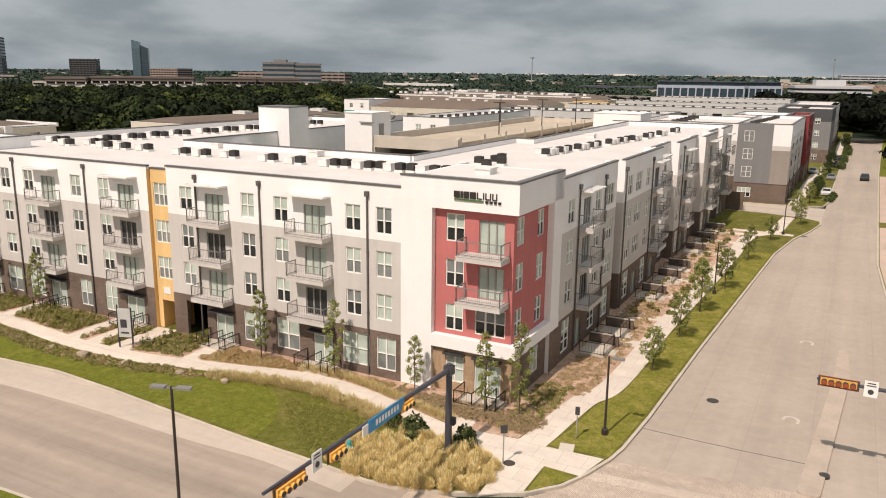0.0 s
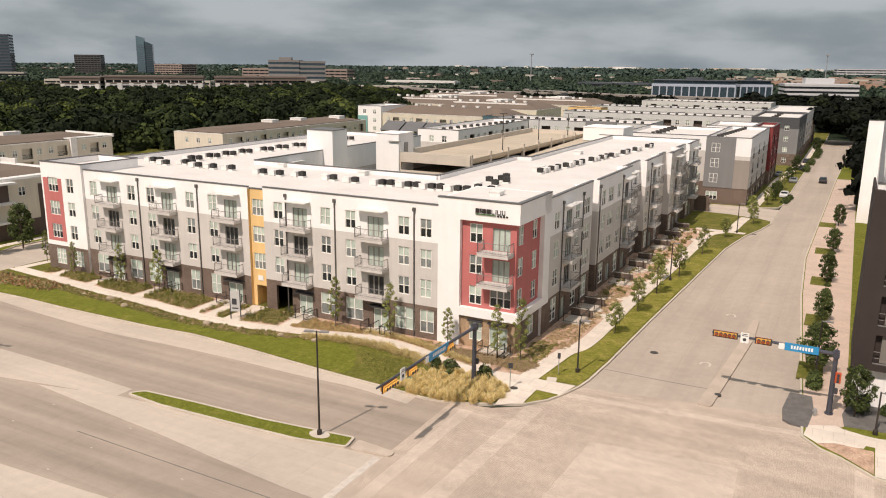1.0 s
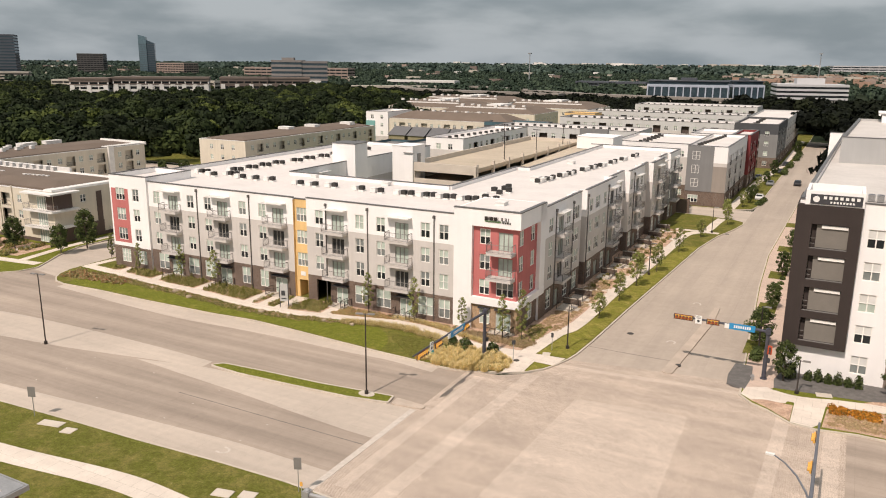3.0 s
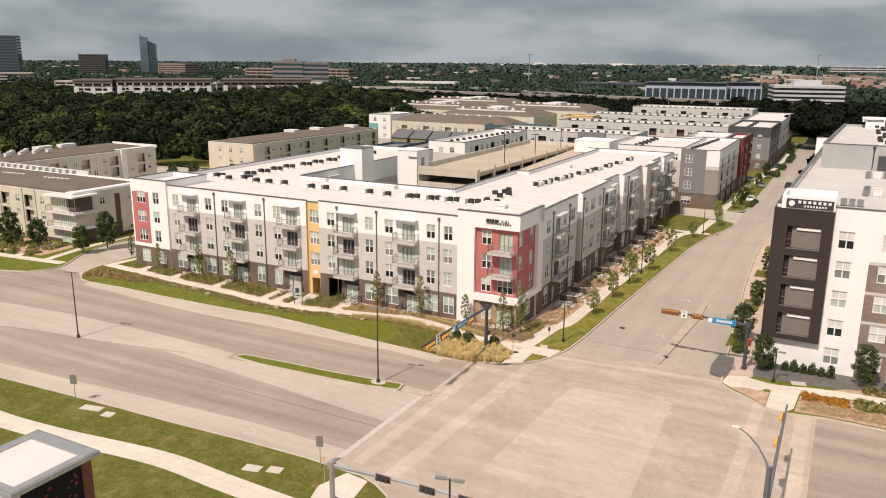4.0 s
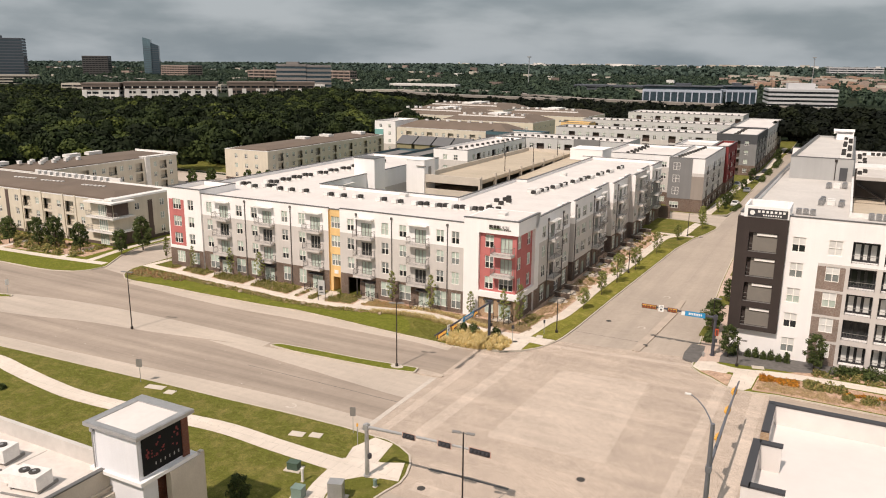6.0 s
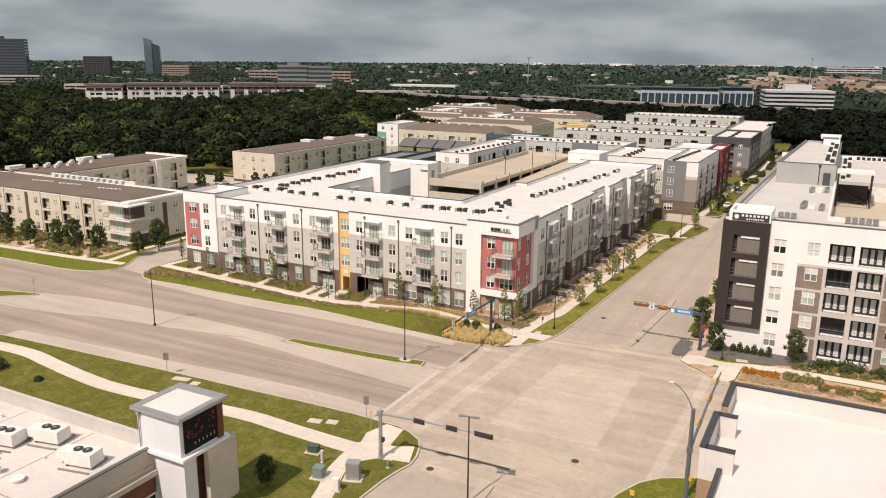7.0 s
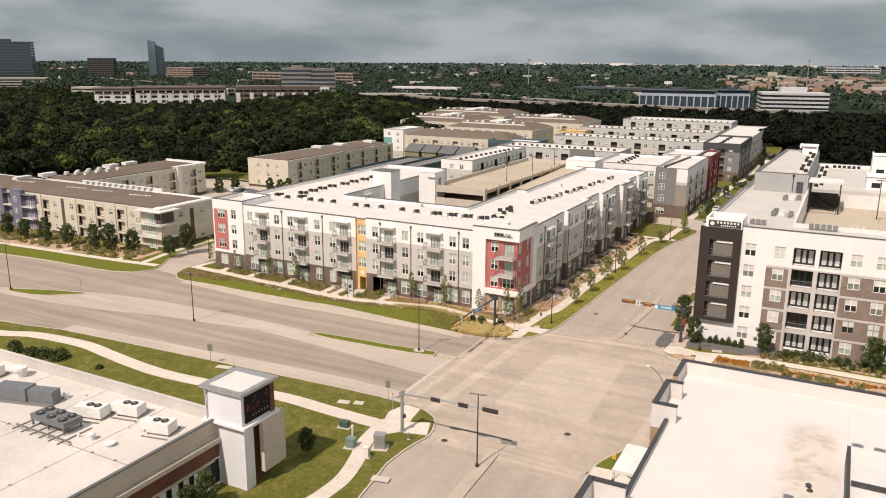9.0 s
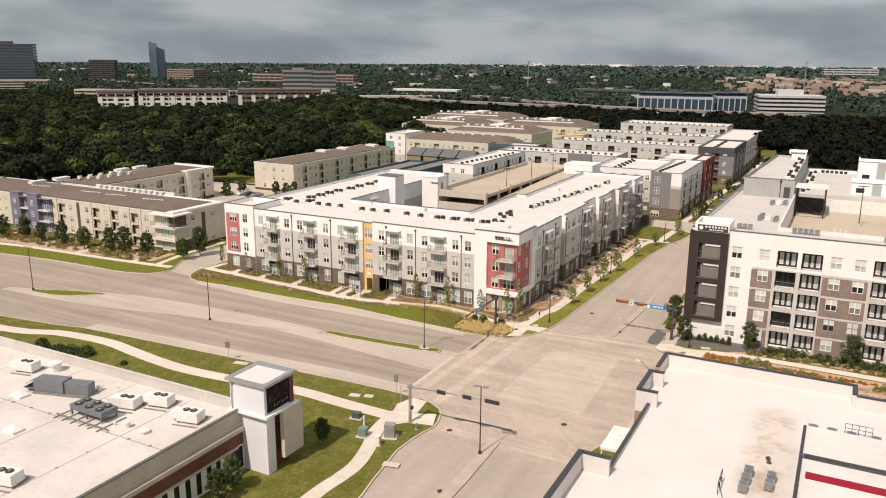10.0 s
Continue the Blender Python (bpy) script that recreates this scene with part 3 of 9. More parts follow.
# the wide avenue along x; it bends to the south-west past the driveway
s = Solid()
N_KERB = [(-260, -46), (-180, -26), (-128, -16.5), (-102, -12.7), (-80, -8.2), (-72, -9.6), (-59, -8.0), (-49, -7.0), (-38.7, -7.0), (-29.4, -7.2), (-19.1, -9.1), (-8.8, -12.4), (-3, -13.2), (0.7, -11.8), (2.2, -9.5)]
S_KERB = [(-260, -84), (-180, -66), (-128, -54), (-95, -47.4), (-70, -44.4), (-64, -43.1), (-51, -42.3), (-34, -41.4), (-26, -41.0), (-19.5, -40.8), (-11, -40.3), (-3.5, -40.1), (1.0, -40.3)]
s.prism(N_KERB[:-1] + S_KERB[::-1], -0.3, -0.004)
s.prism([(26, -41.5), (26, -8.0), (60, -10.0), (300, -14), (300, -40), (60, -41.5)], -0.3, -0.004)
avenue = structure("road", s, ROAD_X, "worn pale concrete avenue with tyre marks", "road")

s = Solid()  # paler cast lanes
s.prism(smooth_line([(-99, -33.4), (-88.8, -30.0), (-76.9, -26.1), (-63.5, -23.9), (-49.4, -23.3), (-35.7, -23.4), (-26.8, -23.8)]) + smooth_line([(-26.8, -25.6), (-34.5, -26.8), (-44.5, -28.6), (-56.9, -30.2), (-68.7, -32.9), (-83, -34.3), (-99, -35.3)]), -0.1, 0.0)
s.prism([(-27.0, -25.4), (-21.9, -25.0), (-14.8, -24.7), (-0.8, -23.4), (-0.8, -30.4), (-4.1, -30.3), (-10.9, -29.6), (-18.5, -28.7), (-26.7, -28.0), (-35, -27.2)], -0.1, 0.002)
s.prism(smooth_line([(-64, -43.2), (-51, -42.5), (-34, -41.6), (-19.5, -41.0), (-11, -40.5), (-0.8, -40.3)]) + smooth_line([(-0.8, -37.0), (-11, -36.8), (-17, -37.1), (-27, -37.7), (-44, -38.9), (-64, -40.2)]), -0.1, 0.0)
s.prism(smooth_line([(-68, -11.6), (-60.4, -11.3), (-45, -11.4), (-32.4, -10.8), (-25.6, -11.2), (-19, -11.8), (-7, -12.6), (-4, -12.9)]) + smooth_line([(-4, -14.6), (-10, -13.9), (-16, -14.1), (-24, -14.0), (-32, -14.2), (-41, -14.7), (-52, -14.2), (-61, -13.4), (-68, -12.9)]), -0.1, 0.0)
structure("pavement_lane", s, ROAD_LIGHT, "paler newer concrete lanes of the avenue", "road")

# side street, north and south legs
s = Solid()
W_KERB = [(7.2, -6.3), (7.9, -4.0), (8.2, -2.2), (8.55, 3.0), (9.1, 18.0), (10.2, 41.0), (11.1, 60), (12.6, 72), (14.3, 79), (15.4, 86)]
s.prism([(4.4, -9.2)] + W_KERB + [(15.6, 140), (17.5, 290), (28, 290), (24.5, 160), (22.8, 60), (23.6, 38), (25.9, 0.2), (25.9, -8)], -0.3, -0.004)
s.prism([(6.6, -46.5), (6.6, -140), (29, -140), (29, -46)], -0.3, -0.004)
structure("road_side", s, ROAD_Y, "pale concrete side street with stains", "road")
s = Solid()  # driveway beside the main building
s.prism([(-88, -9.6), (-80, -8.6), (-72, -9.8), (-74.2, -6.6), (-74.6, -2), (-75.2, 20), (-75.2, 100), (-86.5, 100), (-86.5, 12), (-86.2, -12)], -0.3, -0.006)
s.prism([(-170, 26), (-86.5, 26), (-86.5, 94), (-124, 94), (-170, 94)], -0.3, -0.010)
s.prism([(-3, 93.5), (15.4, 86.4), (15.6, 103.5), (-3, 103.5)], -0.3, -0.008)
structure("driveway", s, ROAD_LIGHT, "pale concrete driveway and car park", "driveway")

# crossing of the two roads, laid in unit pavers
s = Solid()
s.prism([(-0.8, -40.2), (-0.8, -12.6), (0.8, -12.2), (2.7, -11.8), (4.9, -10.3), (6.4, -8.5), (7.2, -6.6), (7.6, -4.0), (25.9, -1.2), (27.2, -4.4), (29.2, -6.6), (32.4, -8.6), (36.1, -9.1), (36.1, -36.4), (30.5, -40.4), (28.2, -42.8), (27.0, -45.8), (27.4, -48.9), (17.5, -48.9), (7.4, -48.6), (6.6, -43.6), (3.5, -40.4), (1.0, -39.9)], -0.12, 0.006)
structure("paver_crossing", s, PAVERS, "tan brick-paved road crossing", "road")
s = Solid()
for line, w in (([(0.7, -38.5), (1.1, -13.2)], 1.1), ([(4.4, -40.6), (5.9, -9.9)], 1.5), ([(7.0, -6.2), (26.6, -4.2)], 0.9), ([(30.1, -39.4), (30.7, -8.6)], 1.2), ([(34.9, -35.6), (34.9, -9.3)], 1.4), ([(9.0, -46.6), (26.6, -46.8)], 1.6)):
    band(s, line, w, -0.05, 0.010)
s.prism(rounded([(10.9, -34.5), (11.9, -13.6), (22.6, -12.4), (23.4, -34.2)], [0.3] * 4, 3), -0.05, 0.009)
structure("paver_band", s, PAVERS_PALE, "paler paver bands across the road", "road")


def block(poly, top, label, kerb=True, z=0.15, name="verge"):
    """Raised ground behind a kerb."""
    s = Solid()
    s.prism(poly, -0.2, z)
    g = structure(name, s, top, label, "verge")
    if kerb:
        k = Solid()
        ring = list(poly) + [poly[0]]
        band(k, ring, 0.2, -0.2, z + 0.012)
        structure("kerb", k, KERB, "pale cast concrete kerb", "kerb")
    return g


NW = [(-74.6, -2.0), (-74.4, -6.0), (-73.4, -8.4), (-72.2, -9.9), (-70.4, -11.2), (-68, -11.7), (-60.4, -11.4), (-52.4, -11.6), (-45, -11.5), (-38.5, -11.4), (-32.4, -10.9), (-25.6, -11.3), (-19, -11.9), (-12.8, -12.4), (-7, -12.7), (-3.4, -13.0), (-1.5, -12.8), (0.75, -12.1), (2.6, -11.2), (4.9, -9.9), (6.4, -8.2)]
NW += W_KERB + [(15.2, 88.6), (13.0, 90.4), (7, 92.4), (-3, 93.0), (-75.2, 93), (-75.2, 40)]
block(NW, VERGE, "dry mown verge grass with green tufts")
block([(-3, 102.6), (6, 102.8), (12, 103.6), (15.0, 105.5), (15.6, 110), (15.8, 140), (17.5, 290), (17.5, 330), (-240, 330), (-240, 97), (-86.5, 97), (-75.2, 97), (-75.2, 95)], VERGE, "verge grass beside the far blocks")
block([(-86.6, 24), (-86.4, 5), (-84.2, -0.5), (-81.4, -5.0), (-79.9, -7.6), (-80.4, -10.5), (-82.3, -12.6), (-86, -14.0), (-90.7, -14.5), (-101.8, -14.6), (-109.4, -14.9), (-118.5, -15.7), (-128, -16.9), (-180, -26), (-260, -46), (-260, 24)], LAWN, "green lawn strip before the cream houses")
SW = S_KERB + [(2.4, -40.3), (4.2, -40.9), (6.0, -42.0), (6.9, -43.4), (7.6, -45.4), (7.8, -46.9), (7.3, -49), (7.0, -51), (6.8, -54.5), (7.2, -57), (7.9, -61.5), (8.6, -65), (8.8, -140), (-260, -140)]
block(SW, VERGE, "wide mown verge with dry patches")
block([(27.4, -44.3), (27.7, -42.9), (28.2, -41.5), (29.2, -39.3), (30.9, -37.4), (33.9, -35.8), (37, -35.4), (60, -35.2), (300, -36), (300, -140), (29.2, -140), (28.6, -60), (27.4, -49)], LAWN, "green corner lawn with kerb")
NE = [(26.1, -1.0), (25.9, 0.4), (23.6, 38), (22.8, 60), (24.5, 160), (28, 290), (300, 290), (300, -13), (60, -9.4), (47, -9.2), (37, -9.0), (33.5, -9.6), (31.4, -9.4), (29.1, -7.3), (27.6, -6.4), (26.3, -4.8)]
block(NE, LAWN, "green corner lawn before the white flats")

# islands in the roads
block(rounded([(-26.2, -24.8), (-25.2, -23.7), (-19.7, -23.3), (-12.6, -23.0), (-4.3, -22.1), (-4.0, -23.6), (-8.2, -24.4), (-14.8, -24.8), (-21.9, -25.1)], [0.5, 0.4, 0, 0, 0.2, 0.3, 0, 0, 0], 3), LAWN, "narrow grassy traffic island", name="island")
block(rounded([(-93.2, -32.4), (-84.8, -29.1), (-78.0, -27.2), (-77.6, -27.9), (-82.7, -31.9), (-86.3, -33.0), (-92.0, -33.4)], [0.6, 0, 0.4, 0.4, 1, 1, 0.6], 3), LAWN, "small grassy traffic island", name="island")
s = Solid()
s.prism(rounded([(-3.8, -22.2), (-0.3, -22.5), (-0.3, -23.3), (-3.6, -23.7)], [0.3, 0.5, 0.5, 0.3], 3), -0.1, 0.14)
s.prism(rounded([(17.9, -2.6), (19.1, -2.7), (20.3, 17), (20.1, 24), (19.4, 24), (19.2, 17)], [0.4, 0.4, 0, 0.3, 0.3, 0], 3), -0.1, 0.15)
s.prism(rounded([(15.6, -46.4), (17.0, -46.4), (17.4, -57), (17.5, -120), (16.0, -120), (15.9, -57)], [0.6, 0.6, 0, 0, 0, 0], 3), -0.1, 0.15)
structure("island_concrete", s, ISLAND, "pale concrete traffic island", "island")

# footways
s = Solid()
FRONT = smooth_line([(-74.2, -3.0), (-66, -3.7), (-60, -4.3), (-54, -4.8), (-48.5, -5.1), (-42, -5.7), (-37, -6.2), (-32, -6.15), (-28, -5.7), (-25, -5.0), (-21, -4.1), (-17, -3.1), (-13.5, -2.8), (-10, -3.3), (-7, -4.2), (-4, -5.1), (-1, -5.8), (2, -6.3)])
band(s, FRONT, 1.75, 0.1, 0.172)
EASTW = smooth_line([(2.2, -8.3), (3.1, -4.5), (3.6, 0.5), (4.0, 3.6), (4.9, 6.3), (5.2, 13), (5.2, 22), (5.6, 32), (6.1, 44), (6.5, 60), (6.9, 70), (9.6, 75.5), (10.2, 84), (10.6, 90)])
band(s, EASTW, 1.8, 0.1, 0.176)
s.prism([(0.0, -6.3), (2.2, -8.0), (2.7, -9.6), (2.8, -11.4), (4.8, -9.9), (4.8, -6.7), (7.0, -6.8), (7.6, -4.2), (4.0, -4.4), (3.6, -3.0), (2.1, -4.3), (-1.0, -4.6)][::-1], 0.1, 0.180)
band(s, [(-72.2, 12), (-73.2, 1.5), (-73.6, -3.0)], 1.4, 0.1, 0.168)
front_y = lambda x: float(np.interp(x, [q[0] for q in FRONT], [q[1] for q in FRONT]))
for x in (-66.5, -58.5, -49.0, -38.5, -36.0, -32.8, -26.0, -15.8, -2.2):
    q = Solid()
    band(q, [(x, 0.2), (x + 0.4, front_y(x + 0.4) + 0.7)], 1.5 if x != -32.8 else 2.2, 0.1, 0.167)
    structure("footway_spur", q, WALK, "short pale concrete path to a ground-floor door", "footpath")
for y in (16.5, 24.5, 33, 40, 47.5, 56, 64, 71):
    q = Solid()
    band(q, [(0.6, y), (4.6 + y * 0.02, y + 0.4)], 1.5, 0.1, 0.169)
    structure("footway_spur", q, WALK, "short pale concrete path to a street stoop", "footpath")
band(s, [(4, 74.6), (12.4, 74.0)], 1.5, 0.1, 0.166)
band(s, [(10.4, 103.8), (11.2, 150), (14.6, 200), (14.8, 290)], 2.0, 0.1, 0.166)
structure("footway", s, WALK, "pale concrete footpath round the flats", "footpath")
s = Solid()
SPATH = smooth_line([(-120, -57), (-88, -51.6), (-72, -49.3), (-64.9, -46.8), (-54.7, -45.9), (-47.3, -46.9), (-41, -47.8), (-34.7, -48.3), (-26.6, -47.8), (-15, -46.4), (-7, -46.7), (1.1, -46.9), (5.6, -46.2)])
band(s, SPATH, 2.3, 0.1, 0.172)
band(s, smooth_line([(1.3, -46.6), (1.9, -51.4), (3.3, -55.2), (4.4, -59.5), (4.4, -63), (4.0, -68), (3.8, -90)]), 1.9, 0.1, 0.176)
s.prism([(0.2, -43.4), (1.1, -40.55), (3.4, -40.85), (4.0, -44.7), (3.0, -45.5), (0.9, -45.7)], 0.1, 0.184)
s.prism([(0.6, -45.6), (3.0, -44.6), (4.4, -44.6), (6.4, -43.6), (7.6, -46.8), (4.4, -47.4), (2.6, -49.4)], 0.1, 0.180)
structure("footway", s, WALK, "pale concrete footpath through the verge", "footpath")
s = Solid()
band(s, smooth_line([(28.6, -2.8), (31, -3.4), (33, -3.2), (35.5, -2.5), (38.9, -2.0), (44, -1.7), (57, -1.8), (120, -3)]), 1.8, 0.1, 0.172)
s.prism([(31.4, -3.6), (31.3, -9.2), (33.2, -9.45), (33.9, -8.3), (34.2, -3.4)], 0.1, 0.178)
s.prism([(26.4, -4.6), (27.4, -5.6), (30.6, -4.9), (31.0, -3.4), (28.6, -1.6), (26.6, -2.6)], 0.1, 0.171)
band(s, smooth_line([(27.5, -45.4), (30.2, -45.5), (31.6, -47.5), (31.8, -56), (31.8, -110)]), 2.3, 0.1, 0.172)
structure("footway", s, WALK, "pale concrete footpath past the white flats", "footpath")
s = Solid()
band(s, smooth_line([(-240, -24), (-180, -15.0), (-150, -11.8), (-136, -10.4), (-128, -9.4), (-117.6, -8.7), (-99, -7.8), (-88, -6.9), (-81.6, -6.2)]), 1.7, 0.1, 0.172)
band(s, [(-94, 2.8), (-93.4, -6.6)], 1.4, 0.1, 0.168), band(s, [(-112, 2.8), (-111.6, -7.6)], 1.4, 0.1, 0.168), band(s, [(-86.2, -6.2), (-88.2, 4), (-88.6, 18)], 1.5, 0.1, 0.169)
structure("footway", s, WALK, "pale concrete footpath before the cream flats", "footpath")
s = Solid()
s.prism([(26.5, -3.4), (26.1, 0.4), (23.8, 38), (23.0, 60), (24.7, 160), (29.3, 160), (29.3, 60), (29.3, 38), (29.3, 6), (29.2, -1.5), (28.2, -2.6), (26.6, -3.0)], 0.1, 0.170)
structure("brick_walk", s, PINKWALK, "pinkish brick pavement beside the dark tower", "pavement")
s = Solid()
s.prism([(24.5, 0.0), (24.7, -2.4), (25.3, -2.9), (26.6, -3.1), (26.9, 0.5), (26.6, 3.7), (24.8, 3.8)], -0.06, 0.19)
# strip follows the south-west mast arm's cast shadow, laid on as dark paving
s.prism([(8.8, -43.4), (9.0, -43.0), (13.2, -42.7), (17.0, -42.7), (17.0, -43.1), (13.0, -43.15)], -0.05, 0.011)
s.prism([(29.2, -1.4), (37.6, -0.6), (43, 1.2), (43, 4), (29.6, 4), (29.0, 1)], 0.1, 0.176)
structure("dark_paving", s, TAR, "dark grey asphalt patches and a painted mast-arm shadow", "paving")

for y in (10.0, 27, 46, 66, 90):
    q = Solid()
    q.prism([(25.2 - y * 0.02, y - 2.2), (27.3 - y * 0.012, y - 2.2), (27.3 - y * 0.012, y + 2.6), (25.2 - y * 0.02, y + 2.6)], 0.1, 0.186)
    structure("tree_pit", q, VERGE, "planted pit round a street tree", "planting bed")

# beds and lawns
s = Solid()
LAWN_IN = smooth_line([(-69, -8.6), (-65, -7.0), (-56, -7.4), (-46, -8.0), (-39, -8.9), (-31, -8.6), (-25, -7.2), (-20, -6.0), (-17.2, -5.6), (-15.1, -6.5), (-13.5, -8.2), (-12.6, -10.0), (-12.2, -12.0)])
s.prism(LAWN_IN + [(-19, -11.6), (-25.6, -11.0), (-32.4, -10.6), (-38.5, -11.1), (-45, -11.2), (-52.4, -11.3), (-60.4, -11.1), (-67.5, -11.3)], 0.1, 0.166)
structure("lawn", s, LAWN, "bright green mown lawn", "lawn")
s = Solid()
s.prism([(7.8, -3.8), (8.3, 3.0), (8.8, 18), (9.9, 41), (10.8, 60), (8.4, 60), (7.1, 43), (6.7, 30), (6.2, 20), (6.2, 12), (5.95, 6.2), (4.9, 3.0), (4.6, -1.4), (4.1, -4.1)], 0.1, 0.168)
s.prism([(4.9, -6.8), (4.95, -9.8), (6.2, -8.2), (6.9, -6.9)], 0.1, 0.183)
structure("lawn_strip", s, STREETLAWN, "yellowish mown grass along the street", "lawn")
s = Solid()
s.prism([(-69, 0.05), (-34.5, 0.05), (-34.5, -5.4), (-42, -4.9), (-48, -4.3), (-60, -3.5), (-69, -2.7)], 0.1, 0.163)
s.prism([(-31, 0.05), (-8.5, 0.05), (-8.3, -2.9), (-13.5, -2.1), (-17, -2.3), (-21, -3.3), (-25, -4.2), (-31, -5.4)], 0.1, 0.163)
s.prism([(-8.2, 0.25), (-0.5, 0.25), (-0.9, 9), (-1.1, 74), (5.8, 74), (5.2, 44), (4.4, 22), (4.3, 10), (4.0, 6.4), (3.0, 3.2), (2.7, -1), (2.1, -4.2), (-1, -4.6), (-5, -4.0), (-8.2, -2.9)], 0.1, 0.164)
s.prism([(27.4, -5.7), (29.2, -7.0), (31.25, -8.95), (31.3, -5.1), (28.6, -5.0)], 0.1, 0.174)
s.prism([(34.0, -8.9), (37, -8.6), (47, -8.8), (60, -9.1), (60, -3.2), (44, -2.9), (38.6, -3.1), (35.6, -3.5), (34.3, -4.5)], 0.1, 0.165)
s.prism([(37, -1.5), (44, -0.2), (60, -0.2), (60, 3.9), (43.2, 3.9)], 0.1, 0.165)
s.prism([(-89.5, -4.6), (-90, 3), (-150, 3), (-150, -10.2), (-128, -8.2), (-110, -7.2)], 0.1, 0.165)
structure("planting_bed", s, MULCH, "brown mulched planting beds", "planting bed")

# paint and patches on the road
s = Solid()
s.prism([(-1.45, -23.7), (-0.85, -23.7), (-0.85, -39.8), (-1.45, -39.8)], -0.02, 0.016)
for x in np.arange(-58, -3, 3.1):
    for y in (-36.4, -32.8, -29.2):
        if (int(x * 10) + int(-y * 10)) % 3 == 1:
            s.box(x, y - 0.04, -0.02, x + 0.2, y + 0.04, 0.006)
for x, y, rz in ((-11.4, -38.4, 0), (16.9, 7.6, 90), (16.9, 25, 90)):
    m = at(x, y, 0, rz) @ Matrix.Scale(0.62, 4)
    line = [m @ Vector((-0.9, -0.7, 0)), m @ Vector((0.1, -0.75, 0)), m @ Vector((0.7, -0.1, 0)), m @ Vector((0.3, 0.6, 0)), m @ Vector((-0.6, 0.75, 0))]
    band(s, smooth_line([(p.x, p.y) for p in line], 4), 0.2, -0.02, 0.014)
s2 = Solid()
band(s2, smooth_line([(8.4, 1.4), (13.6, 1.3), (18.7, 1.4)]), 0.07, -0.02, 0.004)
band(s2, [(-24, -31.5), (-0.9, -31.8)], 0.06, -0.02, 0.008)
structure("road_joint", s2, TAR, "dark sealed joint in the road", "road joint")
structure("road_paint", s, PAINT, "worn white road paint", "road marking")
s = Solid()
for x, y, r in ((11.8, 8.2, 0.42), (22.3, -38.1, 0.42), (9.9, -46.6, 0.40), (13.8, 75, 0.4), (2.9, -7.4, 0.36), (15.6, -60, 0.28), (19.2, 0.2, 0.3)):
    z = 0.188 if (x, y) == (2.9, -7.4) else (0.16 if r == 0.28 or (x, y) == (19.2, 0.2) else 0.018)
    s.prism([(x + r * math.cos(a), y + r * math.sin(a)) for a in (2 * math.pi * k / 16 for k in range(16))], -0.05, z)
structure("manhole_cover", s, IRON, "round dark iron manhole covers", "manhole")

# ---- the four-storey flats at the corner ----
rng = random.Random(7)
flats = thing("apartment_building", "four-storey white and taupe flats with a red corner bay", "apartment building", at(0, 0))
PALETTE = [WHITE, TAUPE, BRICK, RED, YELLOW, TANBRICK, GREY, DARKGREY]
SILLS = (4.65, 7.85, 11.05)
FLOORS = (3.95, 7.15, 10.35)


def stack(b, m, u, zs, floors=FLOORS, door=True, top_canopy=True, w=3.5, slab=None, dark=False):
    """Balcony doors above one another; returns the openings for the wall."""
    for k, z in enumerate(floors):
        balcony(b, m, u, z, w, slab_mat=slab)
        french_door(b, m, u + 0.2, z + 0.06, dark=(round(abs(u) * 7) + k) % 3 == 0)
    if top_canopy:
        canopy(b, m, u - 0.1, floors[-1] + 2.95)
    return [(u + 0.2 - 1.0, z + 0.06, u + 1.2, z + 2.26) for z in floors]


# south front, west part of it first
def south_front(x0, x1, wins, stacks, pipes, ground, zones, top, holes=(), rng=rng):
    m, ln, hs = at(x0, 0), x1 - x0, list(holes)
    for x in wins:
        for z in SILLS:
            window(flats, m, x - x0, z, 1.35, 1.95, rng=rng)
            hs.append((x - x0 - 0.675, z, x - x0 + 0.675, z + 1.95))
    for x in stacks:
        hs += stack(flats, m, x - x0, SILLS)
    for x in pipes:
        downpipe(flats, m, x - x0, 0.2, 14.0)
    for x, w, kind in ground:
        if kind == "door":
            french_door(flats, m, x - x0, 0.25, w, 2.3, FRAMEWHITE, cols=2)
            canopy(flats, m, x - x0, 2.85, w + 0.5, 0.7, DARKCOPING)
            hs.append((x - x0 - w / 2, 0.25, x - x0 + w / 2, 2.55))
        else:
            window(flats, m, x - x0, 0.8, w + 0.15, 2.5, 2, 2, rng=rng, blinds=(BLIND, BLINDGREY) if rng.random() < 0.5 else (BLIND, BLIND))
            hs.append((x - x0 - w / 2 - 0.075, 0.8, x - x0 + w / 2 + 0.075, 3.3))
    wall(flats, m, ln, 0.0, top, zones, hs, PALETTE, coping=COPING)


